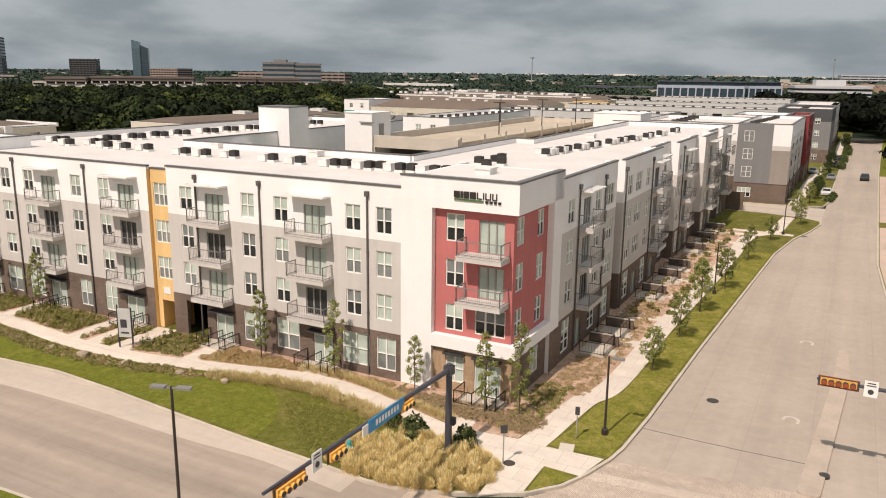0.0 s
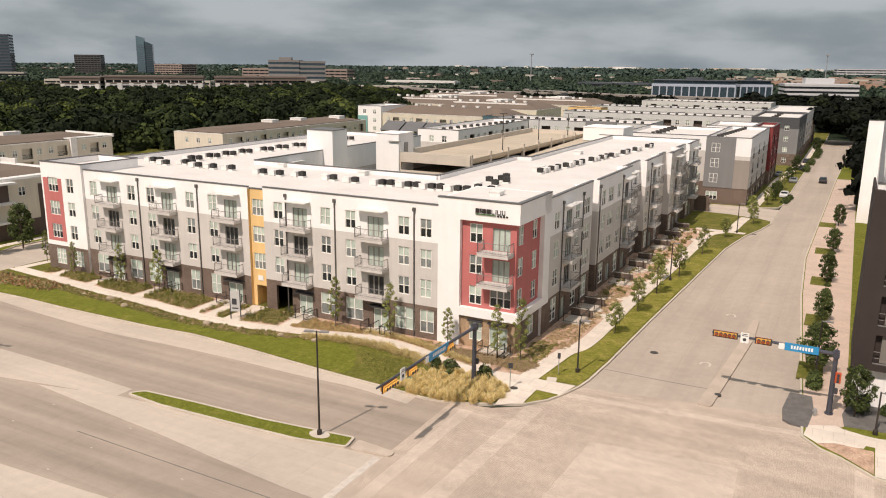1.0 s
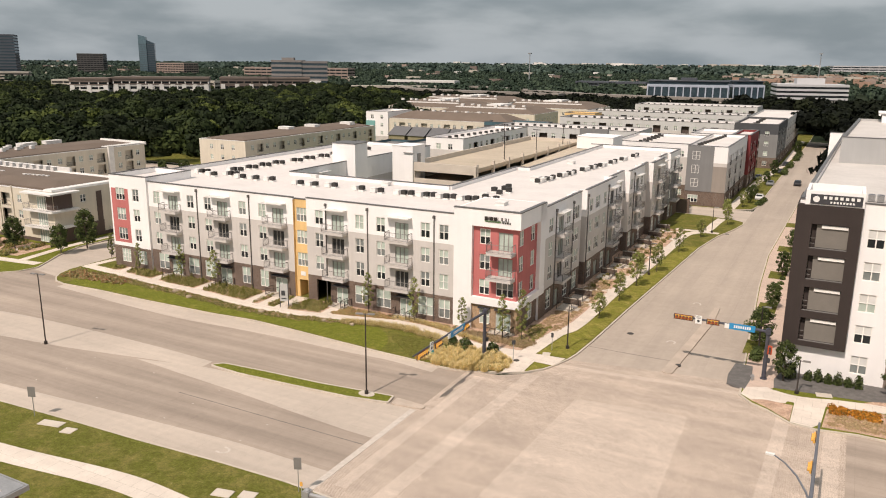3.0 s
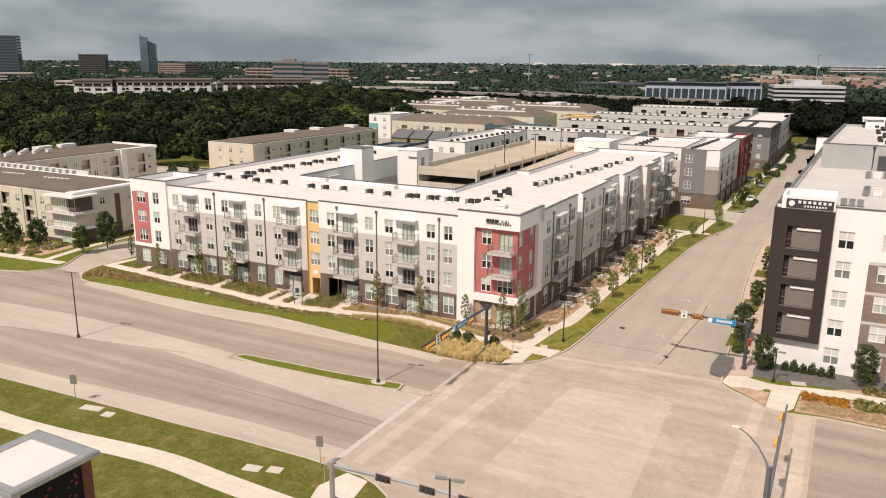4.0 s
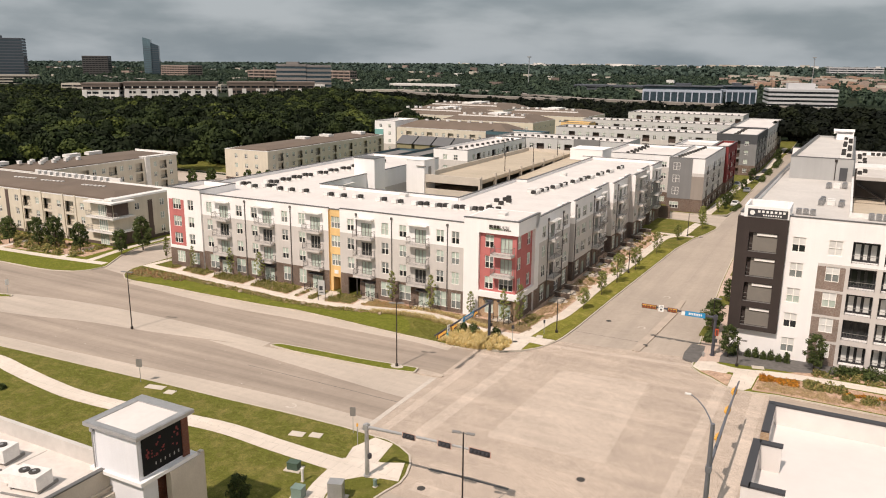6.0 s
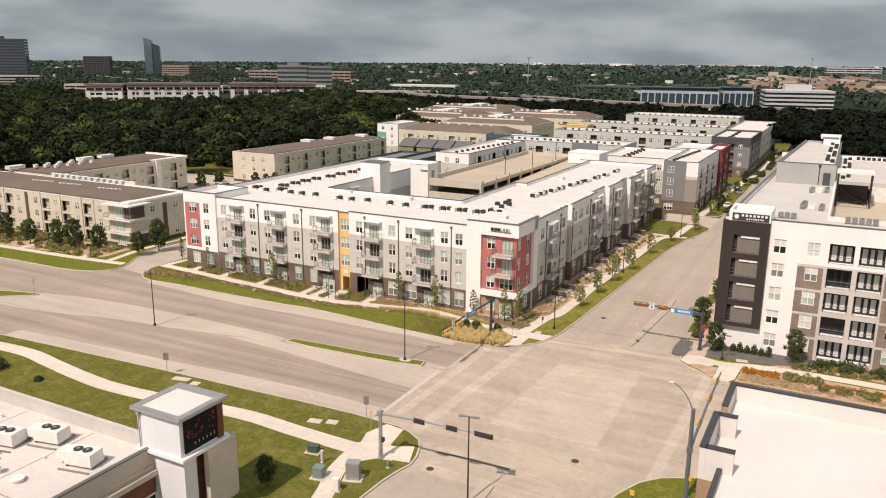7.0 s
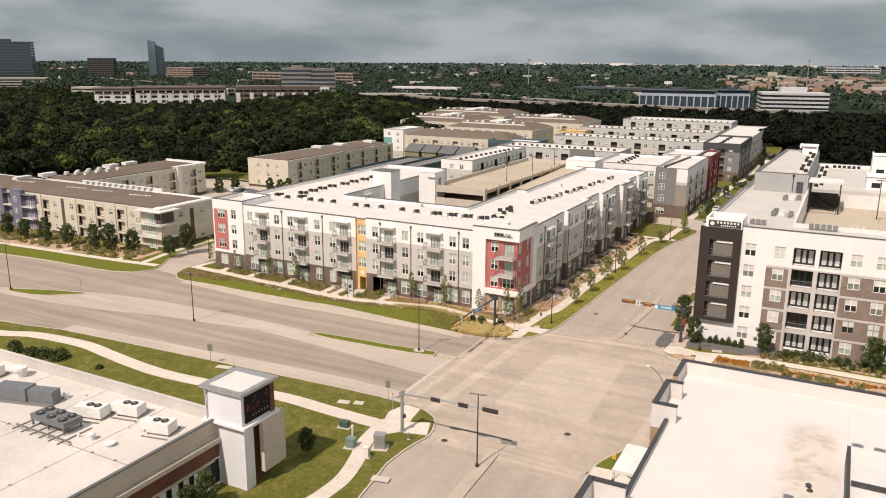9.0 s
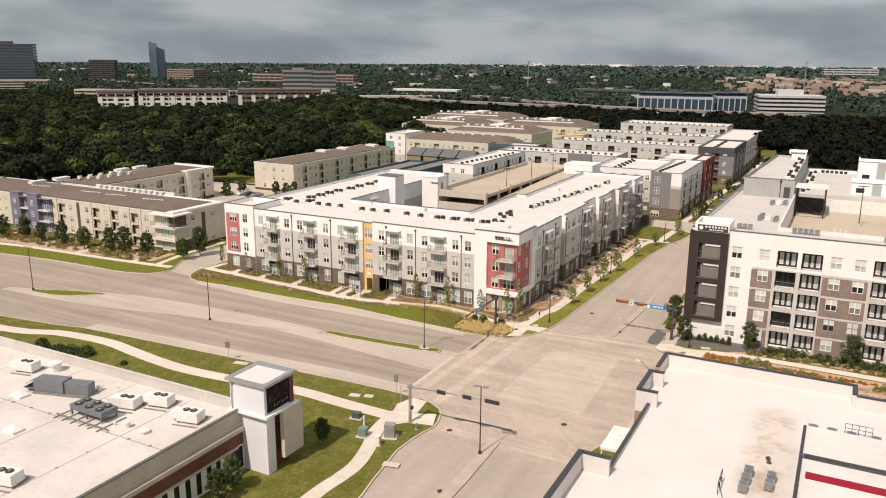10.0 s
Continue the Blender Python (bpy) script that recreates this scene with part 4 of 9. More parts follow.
U = lambda x0, *q: [(a - x0, b, c - x0, d, e) for a, b, c, d, e in q]
south_front(-62.0, -33.9, (-60.3, -53.25, -49.8, -43.1, -39.45), (-57.0, -47.1, -36.8), (-51.8, -41.75),
            [(-59.6, 2.0, "w"), (-56.8, 2.2, "door"), (-53.3, 2.0, "w"), (-49.9, 2.0, "w"), (-46.8, 2.2, "door"), (-42.9, 1.4, "w"), (-39.5, 1.4, "w"), (-36.4, 2.2, "door")],
            U(-62.0, (-62, 0, -33, 3.75, 2), (-62, 3.75, -33, 10.55, 1)), 14.35)
south_front(-31.6, -8.9, (-29.5, -22.9, -19.6, -12.95, -10.3), (-26.6, -16.6), (-28.3, -21.6, -11.65),
            [(-25.9, 1.9, "door"), (-22.65, 2.1, "w"), (-19.25, 2.1, "w"), (-15.8, 1.9, "door"), (-12.8, 2.3, "w"), (-10.15, 1.5, "w")],
            U(-31.6, (-32, 0, -8, 3.75, 2), (-32, 3.75, -8, 10.6, 1)), 14.5, [(1.5, 0.05, 3.8, 3.2)])
# west corner pavilion
m = at(-70.2, -0.35)
hs = []
for z in SILLS:
    window(flats, m, 2.3, z, 2.0, 1.95, 3, 2, rng=rng)
    window(flats, m, 5.7, z, 1.35, 1.95, rng=rng)
    hs += [(1.3, z, 3.3, z + 1.95), (5.025, z, 6.375, z + 1.95)]
for u in (2.6, 6.2):
    window(flats, m, u, 1.0, 2.0, 2.2, 3, 3, rng=rng, blinds=(BLIND, BLIND))
    hs.append((u - 1, 1.0, u + 1, 3.2))
wall(flats, m, 8.2, 0.0, 15.0, [(0, 0, 9, 3.6, 2), (0.3, 4.2, 4.1, 12.9, 3)], hs, PALETTE, coping=COPING)
wall(flats, at(-62.0, -0.35, 0, 90), 0.35, 0.0, 15.0, [], [], PALETTE, 0.25)
wall(flats, at(-70.2, 9.0, 0, -90), 9.35, 0.0, 15.0, [(0, 0, 10, 3.6, 2), (6.2, 4.2, 9.05, 12.9, 3)], [], PALETTE, coping=COPING)
wall(flats, at(-70.0, 70.0, 0, -90), 61.0, 0.0, 14.35, [(0, 0, 62, 3.6, 2), (0, 3.75, 62, 10.5, 1)], [], PALETTE, coping=COPING)
# ochre entrance bay
m = at(-33.9, 0.35)
hs = [(0.55, 0.05, 2.0, 2.7)]
for z in SILLS:
    window(flats, m, 1.2, z, 1.8, 1.95, 3, 2, rng=rng, blinds=(BLIND, BLINDGREY))
    hs.append((0.3, z, 2.1, z + 1.95))
wall(flats, m, 2.3, 0.0, 14.15, [], hs, [YELLOW], coping=COPING)
wall(flats, at(-33.9, 0.0, 0, 90), 0.35, 0.0, 14.3, [(0, 0, 1, 14.1, 1)], [], [WHITE, YELLOW], 0.2)
wall(flats, at(-31.6, 0.35, 0, -90), 0.35, 0.0, 14.3, [(0, 0, 1, 14.1, 1)], [], [WHITE, YELLOW], 0.2)
# near-black sheet stands for the shade deep in the passage
s = Solid()
s.box(-30.2, 4.0, 0.05, -27.6, 4.2, 3.3)
part("entrance_recess", s, VOIDSHADE, flats, "near-black sheet for the shade in the passage")
s = Solid()
s.box(-33.5, 2.2, 0.05, -31.8, 2.4, 2.9), s.box(-33.5, 0.66, 0.05, -33.36, 2.197, 2.9), s.box(-31.9, 0.66, 0.05, -31.8, 2.197, 2.9)
porch = part("entrance_porch", s, YELLOW, flats, "ochre walls of the entrance porch")
s = Solid()
s.box(-32.9, 2.14, 0.1, -32.0, 2.197, 2.2)
part("entrance_door", s, BROWNSIDE, porch, "brown entrance door")
s = Solid()
s.box(-33.1, 0.30, 3.3, -32.3, 0.345, 3.9)
part("house_plate", s, SIGNWHITE, flats, "small white plate over the entrance")

# red corner pavilion with its white frame
def corner_walls():
    m = at(-8.9, 0)  # white pier
    wall(flats, m, 2.5, 0.0, 15.4, [], [], PALETTE, 0.6)
    # band over and under the red field
    s = Solid()
    s.box(-6.4, 0.0, 13.35, 0.0, 0.5, 15.4), s.box(-0.5, 0.5, 13.35, 0.0, 8.6, 15.4)
    s.box(-6.4, -0.05, 3.45, 0.05, 0.9, 4.35), s.box(-0.85, 0.9, 3.45, 0.05, 8.6, 4.35)
    s2 = Solid()
    s2.v, s2.f, s2.m = s.v[16:], [tuple(i - 16 for i in q) for q in s.f[12:]], s.m[12:]
    s.v, s.f, s.m = s.v[:16], s.f[:12], s.m[:12]
    part("upper_frame", s, WHITE, flats, "white band over the red bay")
    part("lower_frame", s2, WHITE, flats, "white band under the red bay")
    s = Solid()
    s.box(-8.94, -0.05, 15.403, 0.05, 0.45, 15.53), s.box(-0.45, 0.45, 15.403, 0.05, 8.64, 15.53)
    part("coping", s, COPING, flats, "metal coping")
    wall(flats, at(0.0, 6.8, 0, 90), 1.8, 0.0, 15.4, [(0, 0, 3, 3.45, 2)], [], PALETTE, 0.5)
    wall(flats, at(0.0, 8.9, 0, 180), 8.9, 13.5, 15.35, [], [], PALETTE, 0.3)
    wall(flats, at(-8.9, 8.6, 0, -90), 7.9, 13.5, 15.3, [], [], PALETTE, 0.3)
    # red field, south side
    m, hs = at(-6.4, 0.5), []
    for z in SILLS:
        window(flats, m, 1.55, z, 1.4, 1.95, rng=rng)
        hs.append((0.85, z, 2.25, z + 1.95))
    for z in FLOORS[1:]:
        balcony(flats, m, 4.0, z + 0.05, 3.3, 1.5)
        french_door(flats, m, 4.3, z + 0.1, 1.9, 2.3)
        hs.append((3.35, z + 0.1, 5.25, z + 2.4))
    window(flats, m, 4.3, 4.65, 2.3, 1.95, 3, 2, rng=rng, blinds=(BLINDGREY, GLASS))
    hs.append((3.15, 4.65, 5.45, 6.6))
    wall(flats, m, 5.9, 4.3, 13.4, [], hs, [RED])
    # red field, east side
    m, hs = at(-0.5, 0.5, 0, 90), []
    for u in (1.2, 4.95):
        for z in SILLS:
            window(flats, m, u, z, 1.35, 1.95, rng=rng)
            hs.append((u - 0.675, z, u + 0.675, z + 1.95))
    wall(flats, m, 6.3, 4.3, 13.4, [], hs, [RED])
    # tan brick base
    m, hs = at(-6.4, 0.3), []
    for u, w, kind in ((1.75, 1.4, "w"), (4.3, 2.0, "d")):
        if kind == "w":
            window(flats, m, u, 0.9, w, 2.0, 2, 2, rng=rng, blinds=(BLIND, BLIND))
            hs.append((u - w / 2, 0.9, u + w / 2, 2.9))
        else:
            french_door(flats, m, u, 0.25, w, 2.4, FRAMEWHITE, cols=2)
            hs.append((u - w / 2, 0.25, u + w / 2, 2.65))
        canopy(flats, m, u, 2.98, w + 0.2, 0.4, DARKCOPING)
    wall(flats, m, 6.1, 0.0, 3.5, [], hs, [TANBRICK])
    m, hs = at(-0.3, 0.3, 0, 90), []
    for u in (4.2,):
        window(flats, m, u, 1.0, 1.7, 2.0, 2, 2, rng=rng)
        hs.append((u - 0.85, 1.0, u + 0.85, 3.0))
    wall(flats, m, 6.5, 0.0, 3.5, [(1.6, 0, 6.5, 3.5, 1)], hs, [TANBRICK, BRICK])


corner_walls()

# name board over the red bay: plain blocks stand for the letters
sign = thing("building_sign", "dark raised block sign with a green underline on the white parapet", "sign", at(-4.7, 0, 14.0))
s = Solid()
x = 0.0
for k, w in enumerate((0.40, 0.13, 0.38, 0.42)):
    s.box(x, -0.12, 0.22, x + w, -0.003, 0.66)
    x += w + 0.09
for k, w in enumerate((0.34, 0.06, 0.40, 0.34)):
    s.box(x, -0.08, 0.22, x + 0.06, -0.003, 0.66)
    if w > 0.1:
        s.box(x + 0.06, -0.08, 0.22, x + w, -0.003, 0.28)
    if k > 1:
        s.box(x + w - 0.06, -0.08, 0.28, x + w, -0.003, 0.66)
    x += w + 0.10
part("letter_block", s, BRONZE, sign, "dark metal blocks")
s = Solid()
s.box(0.0, -0.1, 0.05, 2.15, -0.003, 0.14)
part("underline", s, LOGOGREEN, sign, "green bar")
s = Solid()
for k in range(4):
    s.box(2.3 + k * 0.31, -0.08, -0.02, 2.5 + k * 0.31, -0.003, 0.14)
part("small_letter_block", s, BRONZE, sign, "small dark bars")

# east front: bays that step in and out
def east_bay(y0, y1, x, top, zones, wins, stacks, pipes, low, sills=SILLS, w=1.6):
    m, hs = at(x, y0, 0, 90), []
    for y in wins:
        for z in sills:
            ww, cols = (2.3, 3) if y in (21.4, 31.5) else (w, 2)
            window(flats, m, y - y0, z, ww, 1.95, cols, 2, rng=rng)
            hs.append((y - y0 - ww / 2, z, y - y0 + ww / 2, z + 1.95))
    for y in stacks:
        hs += stack(flats, m, y - y0, SILLS, w=3.6)
    for y in pipes:
        downpipe(flats, m, y - y0, 0.2, 13.9)
    for y, ww, kind in low:
        if kind == "d":
            french_door(flats, m, y - y0, 0.35, ww, 2.3, FRAMEGREY, cols=2)
            hs.append((y - y0 - ww / 2, 0.35, y - y0 + ww / 2, 2.65))
        else:
            window(flats, m, y - y0, 0.75, ww + 0.3, 2.65, 2, 3, rng=rng)
            hs.append((y - y0 - ww / 2 - 0.15, 0.75, y - y0 + ww / 2 + 0.15, 3.4))
    wall(flats, m, y1 - y0, 0.0, top, [(a - y0, b, c - y0, d, e) for a, b, c, d, e in zones], hs, PALETTE, coping=COPING)
    for yy, rz in ((y0, 0), (y1, 180)):  # returns
        wall(flats, at(x - 1.2, yy, 0, 0) if rz == 0 else at(x, yy, 0, 180), 1.2, 0.0, top, [(0, 0, 2, 3.7, 2), (0, 3.7, 2, 10.6, 1)] if zones else [], [], PALETTE, 0.2, "return_wall")


east_bay(8.6, 23.4, -0.05, 14.75, [(8, 0, 24, 3.7, 2), (8, 3.7, 24, 10.6, 1)], (10.9, 17.9, 21.4), (14.6,), (12.5, 19.6), [(10.6, 1.6, "w"), (13.6, 1.8, "d"), (17.4, 1.6, "w"), (21.4, 1.7, "w")])
east_bay(23.4, 25.8, -1.2, 14.2, [(23, 0, 26, 3.7, 2), (23, 3.7, 26, 10.6, 1)], (), (), (24.6,), [])
east_bay(25.8, 41.6, 0.0, 14.6, [(25, 0, 42, 3.7, 2), (25, 3.7, 42, 10.6, 1)], (28.2, 31.5, 35.4), (39.2,), (26.3, 37.0), [(28.4, 1.8, "w"), (31.7, 1.8, "d"), (35.2, 1.8, "w"), (39.2, 1.8, "d")])
east_bay(41.6, 50.0, -1.0, 14.5, [(41, 0, 50, 3.7, 2), (41, 3.7, 45, 10.6, 1)], (48.2,), (45.0,), (42.4,), [(44.6, 1.8, "d"), (48.0, 1.7, "w")])
east_bay(50.0, 60.5, 0.1, 14.5, [(50, 0, 61, 3.7, 2), (50, 3.7, 61, 10.4, 1)], (51.5, 58.8), (55.4,), (53.0,), [(52, 1.7, "w"), (55.2, 1.8, "d"), (58.6, 1.7, "w")])
east_bay(60.5, 66.0, -0.6, 14.3, [(60, 0, 66, 3.7, 2), (60, 3.7, 66, 14.5, 1)], (63.2,), (), (), [(63.2, 1.8, "d")])
east_bay(66.0, 75.8, 0.5, 14.2, [(66, 0, 76, 3.7, 2), (66, 3.7, 76, 14.5, 1)], (67.6, 74.4), (71,), (), [(68, 1.7, "w"), (71, 1.8, "d"), (74.2, 1.7, "w")])
east_bay(75.8, 82.5, -0.5, 14.3, [(75, 0, 83, 3.7, 2), (75, 3.7, 83, 10.4, 6)], (81.2,), (78.8,), (), [(78.4, 1.8, "d")])
east_bay(82.5, 92.5, 0.3, 14.4, [(82, 0, 93, 3.7, 2), (82, 3.7, 93, 10.4, 6)], (84, 91), (87.4,), (), [(84.2, 1.8, "w"), (87.4, 1.8, "d")])
wall(flats, at(0.3, 92.5, 0, 180), 20.3, 0.0, 14.4, [(0, 0, 21, 3.7, 2), (0, 3.7, 21, 10.4, 6)], [], PALETTE, coping=COPING)

# court side
wall(flats, at(-20.0, 20.5, 0, 180), 30.5, 0.0, 14.3, [(0, 0, 40, 10.4, 1)], [], PALETTE, coping=COPING)
wall(flats, at(-17.5, 92.5, 0, -90), 46.0, 0.0, 14.3, [(0, 0, 70, 10.4, 1)], [], PALETTE, coping=COPING)
wall(flats, at(-20.0, 46.5, 0, 0), 2.5, 0.0, 14.3, [], [], PALETTE, coping=COPING)
wall(flats, at(-20.0, 46.5, 0, -90), 26.0, 0.0, 14.3, [(0, 0, 70, 10.4, 1)], [], PALETTE, coping=COPING)
m, hs = at(-50.5, 20.5, 0, 90), []
for u in (9.0,):
    french_door(flats, m, u, 10.4)
    hs.append((u - 1, 10.4, u + 1, 12.6))
    canopy(flats, m, u, 13.2, 3.0, 1.0)
wall(flats, m, 49.5, 0.0, 14.3, [(0, 0, 50, 10.4, 1)], hs, PALETTE, coping=COPING)
wall(flats, at(-50.5, 70.0, 0, 180), 19.5, 0.0, 14.3, [], [], PALETTE, coping=COPING)

roof(flats, [(-69.9, 0.3), (-62, 0.3), (-33.9, 0.3), (-33.9, 0.65), (-31.6, 0.65), (-31.6, 0.3), (-8.9, 0.3), (-6.4, 0.6), (-1.2, 0.6), (-1.2, 92.2), (-17.2, 92.2), (-17.2, 46.2), (-19.7, 46.2), (-19.7, 20.2), (-50.8, 20.2), (-50.8, 69.7), (-69.7, 69.7)], 13.75, MEMBRANE, label="white flat roof membrane")
roof(flats, [(-8.6, 0.5), (-0.5, 0.5), (-0.5, 8.6), (-8.6, 8.6)], 15.33, MEMBRANE, 0.6, label="raised white roof of the corner")
roof(flats, [(-70.0, 0), (-62.1, 0), (-62.1, 8.8), (-70.0, 8.8)], 14.25, MEMBRANE, 0.4, label="raised white roof of the west corner")
wall(flats, at(-62.0, 9.0, 0, 180), 8.2, 13.6, 15.0, [], [], PALETTE, 0.25, coping=COPING)
wall(flats, at(-62.0, 0.0, 0, 90), 9.0, 13.6, 15.0, [], [], PALETTE, 0.25, coping=COPING)
# lift house and stair head on the west wing
s = Solid()
s.box(-53.7, 37.0, 0.0, -48.5, 41.2, 17.6)
part("lift_house", s, WHITE, flats, "plain white rooftop lift house")
s = Solid()
s.box(-53.8, 36.9, 17.603, -48.4, 41.3, 17.72)
part("coping", s, COPING, flats)

# stepped strip of roof hatches and vents
for x, y, w, h in ((-30.5, 19, 1.2, 0.5), (-45, 20, 1.0, 0.45), (-12, 36, 1.4, 0.6), (-14, 60, 1.2, 0.5), (-4.5, 4.5, 1.2, 0.35)):
    z = 15.33 if x == -4.5 else 13.75
    s = Solid()
    s.box(-w / 2, -w / 2, 0, w / 2, w / 2, h), s.box(-w / 2 - 0.08, -w / 2 - 0.08, h + 0.003, w / 2 + 0.08, w / 2 + 0.08, h + 0.12)
    thing("roof_hatch", "white roof hatch on the flat roof", "roof hatch", at(x, y, z), "roof hatches", solid=s, mats=UNITWHITE)

# ---- the multi-storey car park inside the block ----
garage = thing("parking_garage", "pale concrete parking garage with a bare top deck", "parking garage", at(-43, 47))
s = Solid()
s.box(-43, 47, 0, -42.6, 112, 13.0), s.box(-43, 47, 0, -28.2, 47.4, 10.6), s.box(-43, 47, 12.0, -28.2, 47.4, 13.7), s.box(-42.6, 47, 10.6, -41.4, 47.4, 12.0), s.box(-28.6, 47, 10.6, -28.2, 47.4, 12.0)
s.box(-43, 111.6, 0, -20.4, 112, 13.4), s.box(-43, 47.4, 13.0, -42.6, 111.6, 13.6)
for k in range(9):
    y = 47.4 + 7.6 * k
    q = Solid()
    q.box(-28.6, y, 0, -28.1, y + 0.6, 13.9)
    part("post", q, CONCRETE, garage, "", Matrix())
part("wall", s, CONCRETE, garage, "pale concrete walls", Matrix())
s = Solid()
s.box(-42.6, 47.4, 12.2, -28.6, 111.6, 12.6), s.box(-28.65, 48, 12.603, -28.15, 111.6, 13.2)
part("deck", s, DECK, garage, "sandy bare concrete top deck", Matrix())
s = Solid()
s.box(-28.6, 47.4, 9.6, -20.4, 80, 10.0), s.box(-42.4, 47.6, 9.6, -28.6, 111.5, 10.0)
part("lower_deck", s, DECK, garage, "sandy concrete lower deck", Matrix())
s = Solid()
s.quad([(-28.1, 48, 10.9), (-17.6, 48, 10.9), (-17.6, 111.5, 12.55), (-28.1, 111.5, 12.55)])
s.quad([(-17.6, 48, 10.6), (-28.1, 48, 10.6), (-28.1, 111.5, 12.2), (-17.6, 111.5, 12.2)])
s.quad([(-28.1, 48, 10.6), (-17.6, 48, 10.6), (-17.6, 48, 10.9), (-28.1, 48, 10.9)])
part("ramp", s, DECK, garage, "sandy sloping parking deck", Matrix())
for k in range(20):
    y = 50 + 2.9 * k
    z = 10.9 + 1.65 * (y - 48) / 63.5
    s = Solid()
    s.box(-27.9, y, z - 0.1, -24.2, y + 0.12, z + 0.02)
    part("bay_line", s, PAINT, garage, "", Matrix())
s = Solid()
s.box(-46.2, 46.6, 0, -41.6, 51.6, 16.7), s.box(-46.3, 46.5, 16.703, -41.5, 51.7, 16.82)
part("stair_tower", s, WHITE, garage, "white stair tower", Matrix())
s = Solid()
s.box(-43.5, 46.3, 15.4, -41.2, 46.57, 15.55), s.box(-41.57, 48.4, 13.0, -41.5, 49.6, 15.2)
part("stair_door", s, FRAMEGREY, garage, "grey door and hood", Matrix())
s = Solid()
s.box(-26, 100.0, 12.4, -17, 108.4, 15.3), s.box(-26.1, 99.9, 15.303, -16.9, 108.5, 15.42)
part("stair_tower", s, WHITE, garage, "white second stair tower", Matrix())


def deck_lamp(x, y, z, h=5.5):
    ob = thing("deck_lamp", "thin dark lamp post on the garage deck", "lamp post", at(x, y, z), "garage lamp posts")
    s = Solid()
    s.box(-0.25, -0.25, 0, 0.25, 0.25, 0.8)
    part("footing", s, CONCRETE, ob)
    s = Solid()
    s.tube([(0, 0, 0.8), (0, 0, h)], [0.09, 0.07], 8)
    part("pole", s, BRONZE, ob)
    s = Solid()
    s.box(-0.9, -0.15, h, 0.9, 0.15, h + 0.12)
    part("lamp_head", s, BRONZE, ob)


for y in (62, 80, 98):
    deck_lamp(-28.9, y, 12.6)
deck_lamp(-41.0, 90, 12.6)
deck_lamp(54.4, 40.0, 15.0, 8.0)


# ---- plain blocks of flats ----
def flats_block(name, label, x0, y0, x1, y1, h, mats, zones, sides, rng, roof_mat=None, coping=None, sill0=1.0, storey=3.15, win=(1.3, 1.5, 2, 2), group="", parapet=0.6, category="apartment building", balconies="", base=0.0, inner=None, plan=None):
    """A block with window rows. zones: (z0, z1, material index); sides: side -> (spacing, skip floors)."""
    b = thing(name, label, category, at(x0, y0), group)
    spans = {"S": (at(x0, y0), x1 - x0), "N": (at(x1, y1, 0, 180), x1 - x0), "E": (at(x1, y0, 0, 90), y1 - y0), "W": (at(x0, y1, 0, -90), y1 - y0)}
    floors = max(1, int((h - 0.6 - sill0) // storey) + (1 if (h - 0.6 - sill0) % storey > win[1] + 0.3 else 0))
    for side, (m, ln) in spans.items():
        hs = []
        if side in sides:
            gap = sides[side]
            n = max(1, int((ln - 1.2) // gap))
            bays = [(ln / 2 + (k - (n - 1) / 2) * gap, side in balconies and k % 3 == 1) for k in range(n)]
            for u, deep in (plan or {}).get(side, bays):
                for fl in range(floors):
                    z = sill0 + storey * fl
                    if deep:
                        hs.append((u - 1.3, z - 0.9, u + 1.3, z + 1.55))
                        french_door(b, m @ at(0, 0.9), u, z - 0.85, 2.4, 2.3, FRAMEWHITE, cols=3)
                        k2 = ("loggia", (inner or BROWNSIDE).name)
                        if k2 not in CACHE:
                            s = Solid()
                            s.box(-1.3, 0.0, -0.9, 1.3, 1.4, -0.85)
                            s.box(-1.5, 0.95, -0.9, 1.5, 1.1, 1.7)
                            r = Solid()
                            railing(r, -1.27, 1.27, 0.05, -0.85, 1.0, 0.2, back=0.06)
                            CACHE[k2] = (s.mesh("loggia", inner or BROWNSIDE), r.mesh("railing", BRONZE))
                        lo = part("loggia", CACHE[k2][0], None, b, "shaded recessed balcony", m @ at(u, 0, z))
                        part("railing", CACHE[k2][1], None, lo, "dark metal guard")
                    else:
                        window(b, m, u, z, *win, rng=rng)
                        hs.append((u - win[0] / 2, z, u + win[0] / 2, z + win[1]))
        wall(b, m, ln, base, h, [(0, a, ln, c, i) for a, c, i in zones], hs, mats, coping=coping or COPING)
    roof(b, [(x0 + 0.3, y0 + 0.3), (x1 - 0.3, y0 + 0.3), (x1 - 0.3, y1 - 0.3), (x0 + 0.3, y1 - 0.3)], h - parapet, roof_mat or MEMBRANE)
    return b


R2 = random.Random(21)
WT = [(0, 3.6, 2), (3.6, 10.4, 1)]
WG = [WHITE, TAUPE, BRICK]
# white render of the far rows, greyed to stand for cloud shadow
PW = [surf("cloud_shaded_render", (0.55, 0.55, 0.545), 0.9, 0.05, 4.0, 0.1, 0.05), TAUPE, BRICK]
# second block along the street
b2 = flats_block("apartment_building", "white flats with a grey south end and dark brick base", -0.2, 104.0, 8.8, 139.0, 14.2, [WHITE, TAUPE, BRICK, GREY], WT, {"E": 3.3}, R2, balconies="E")
m, hs = at(-0.2, 103.82), []
for z in SILLS:
    window(b2, m, 2.0, z, 1.7, 1.9, rng=R2)
window(b2, m, 1.9, 1.0, 2.3, 1.7, 3, 2, rng=R2)
s = Solid()
s.box(-0.6, 93.2, 0, 3.0, 93.6, 3.2)
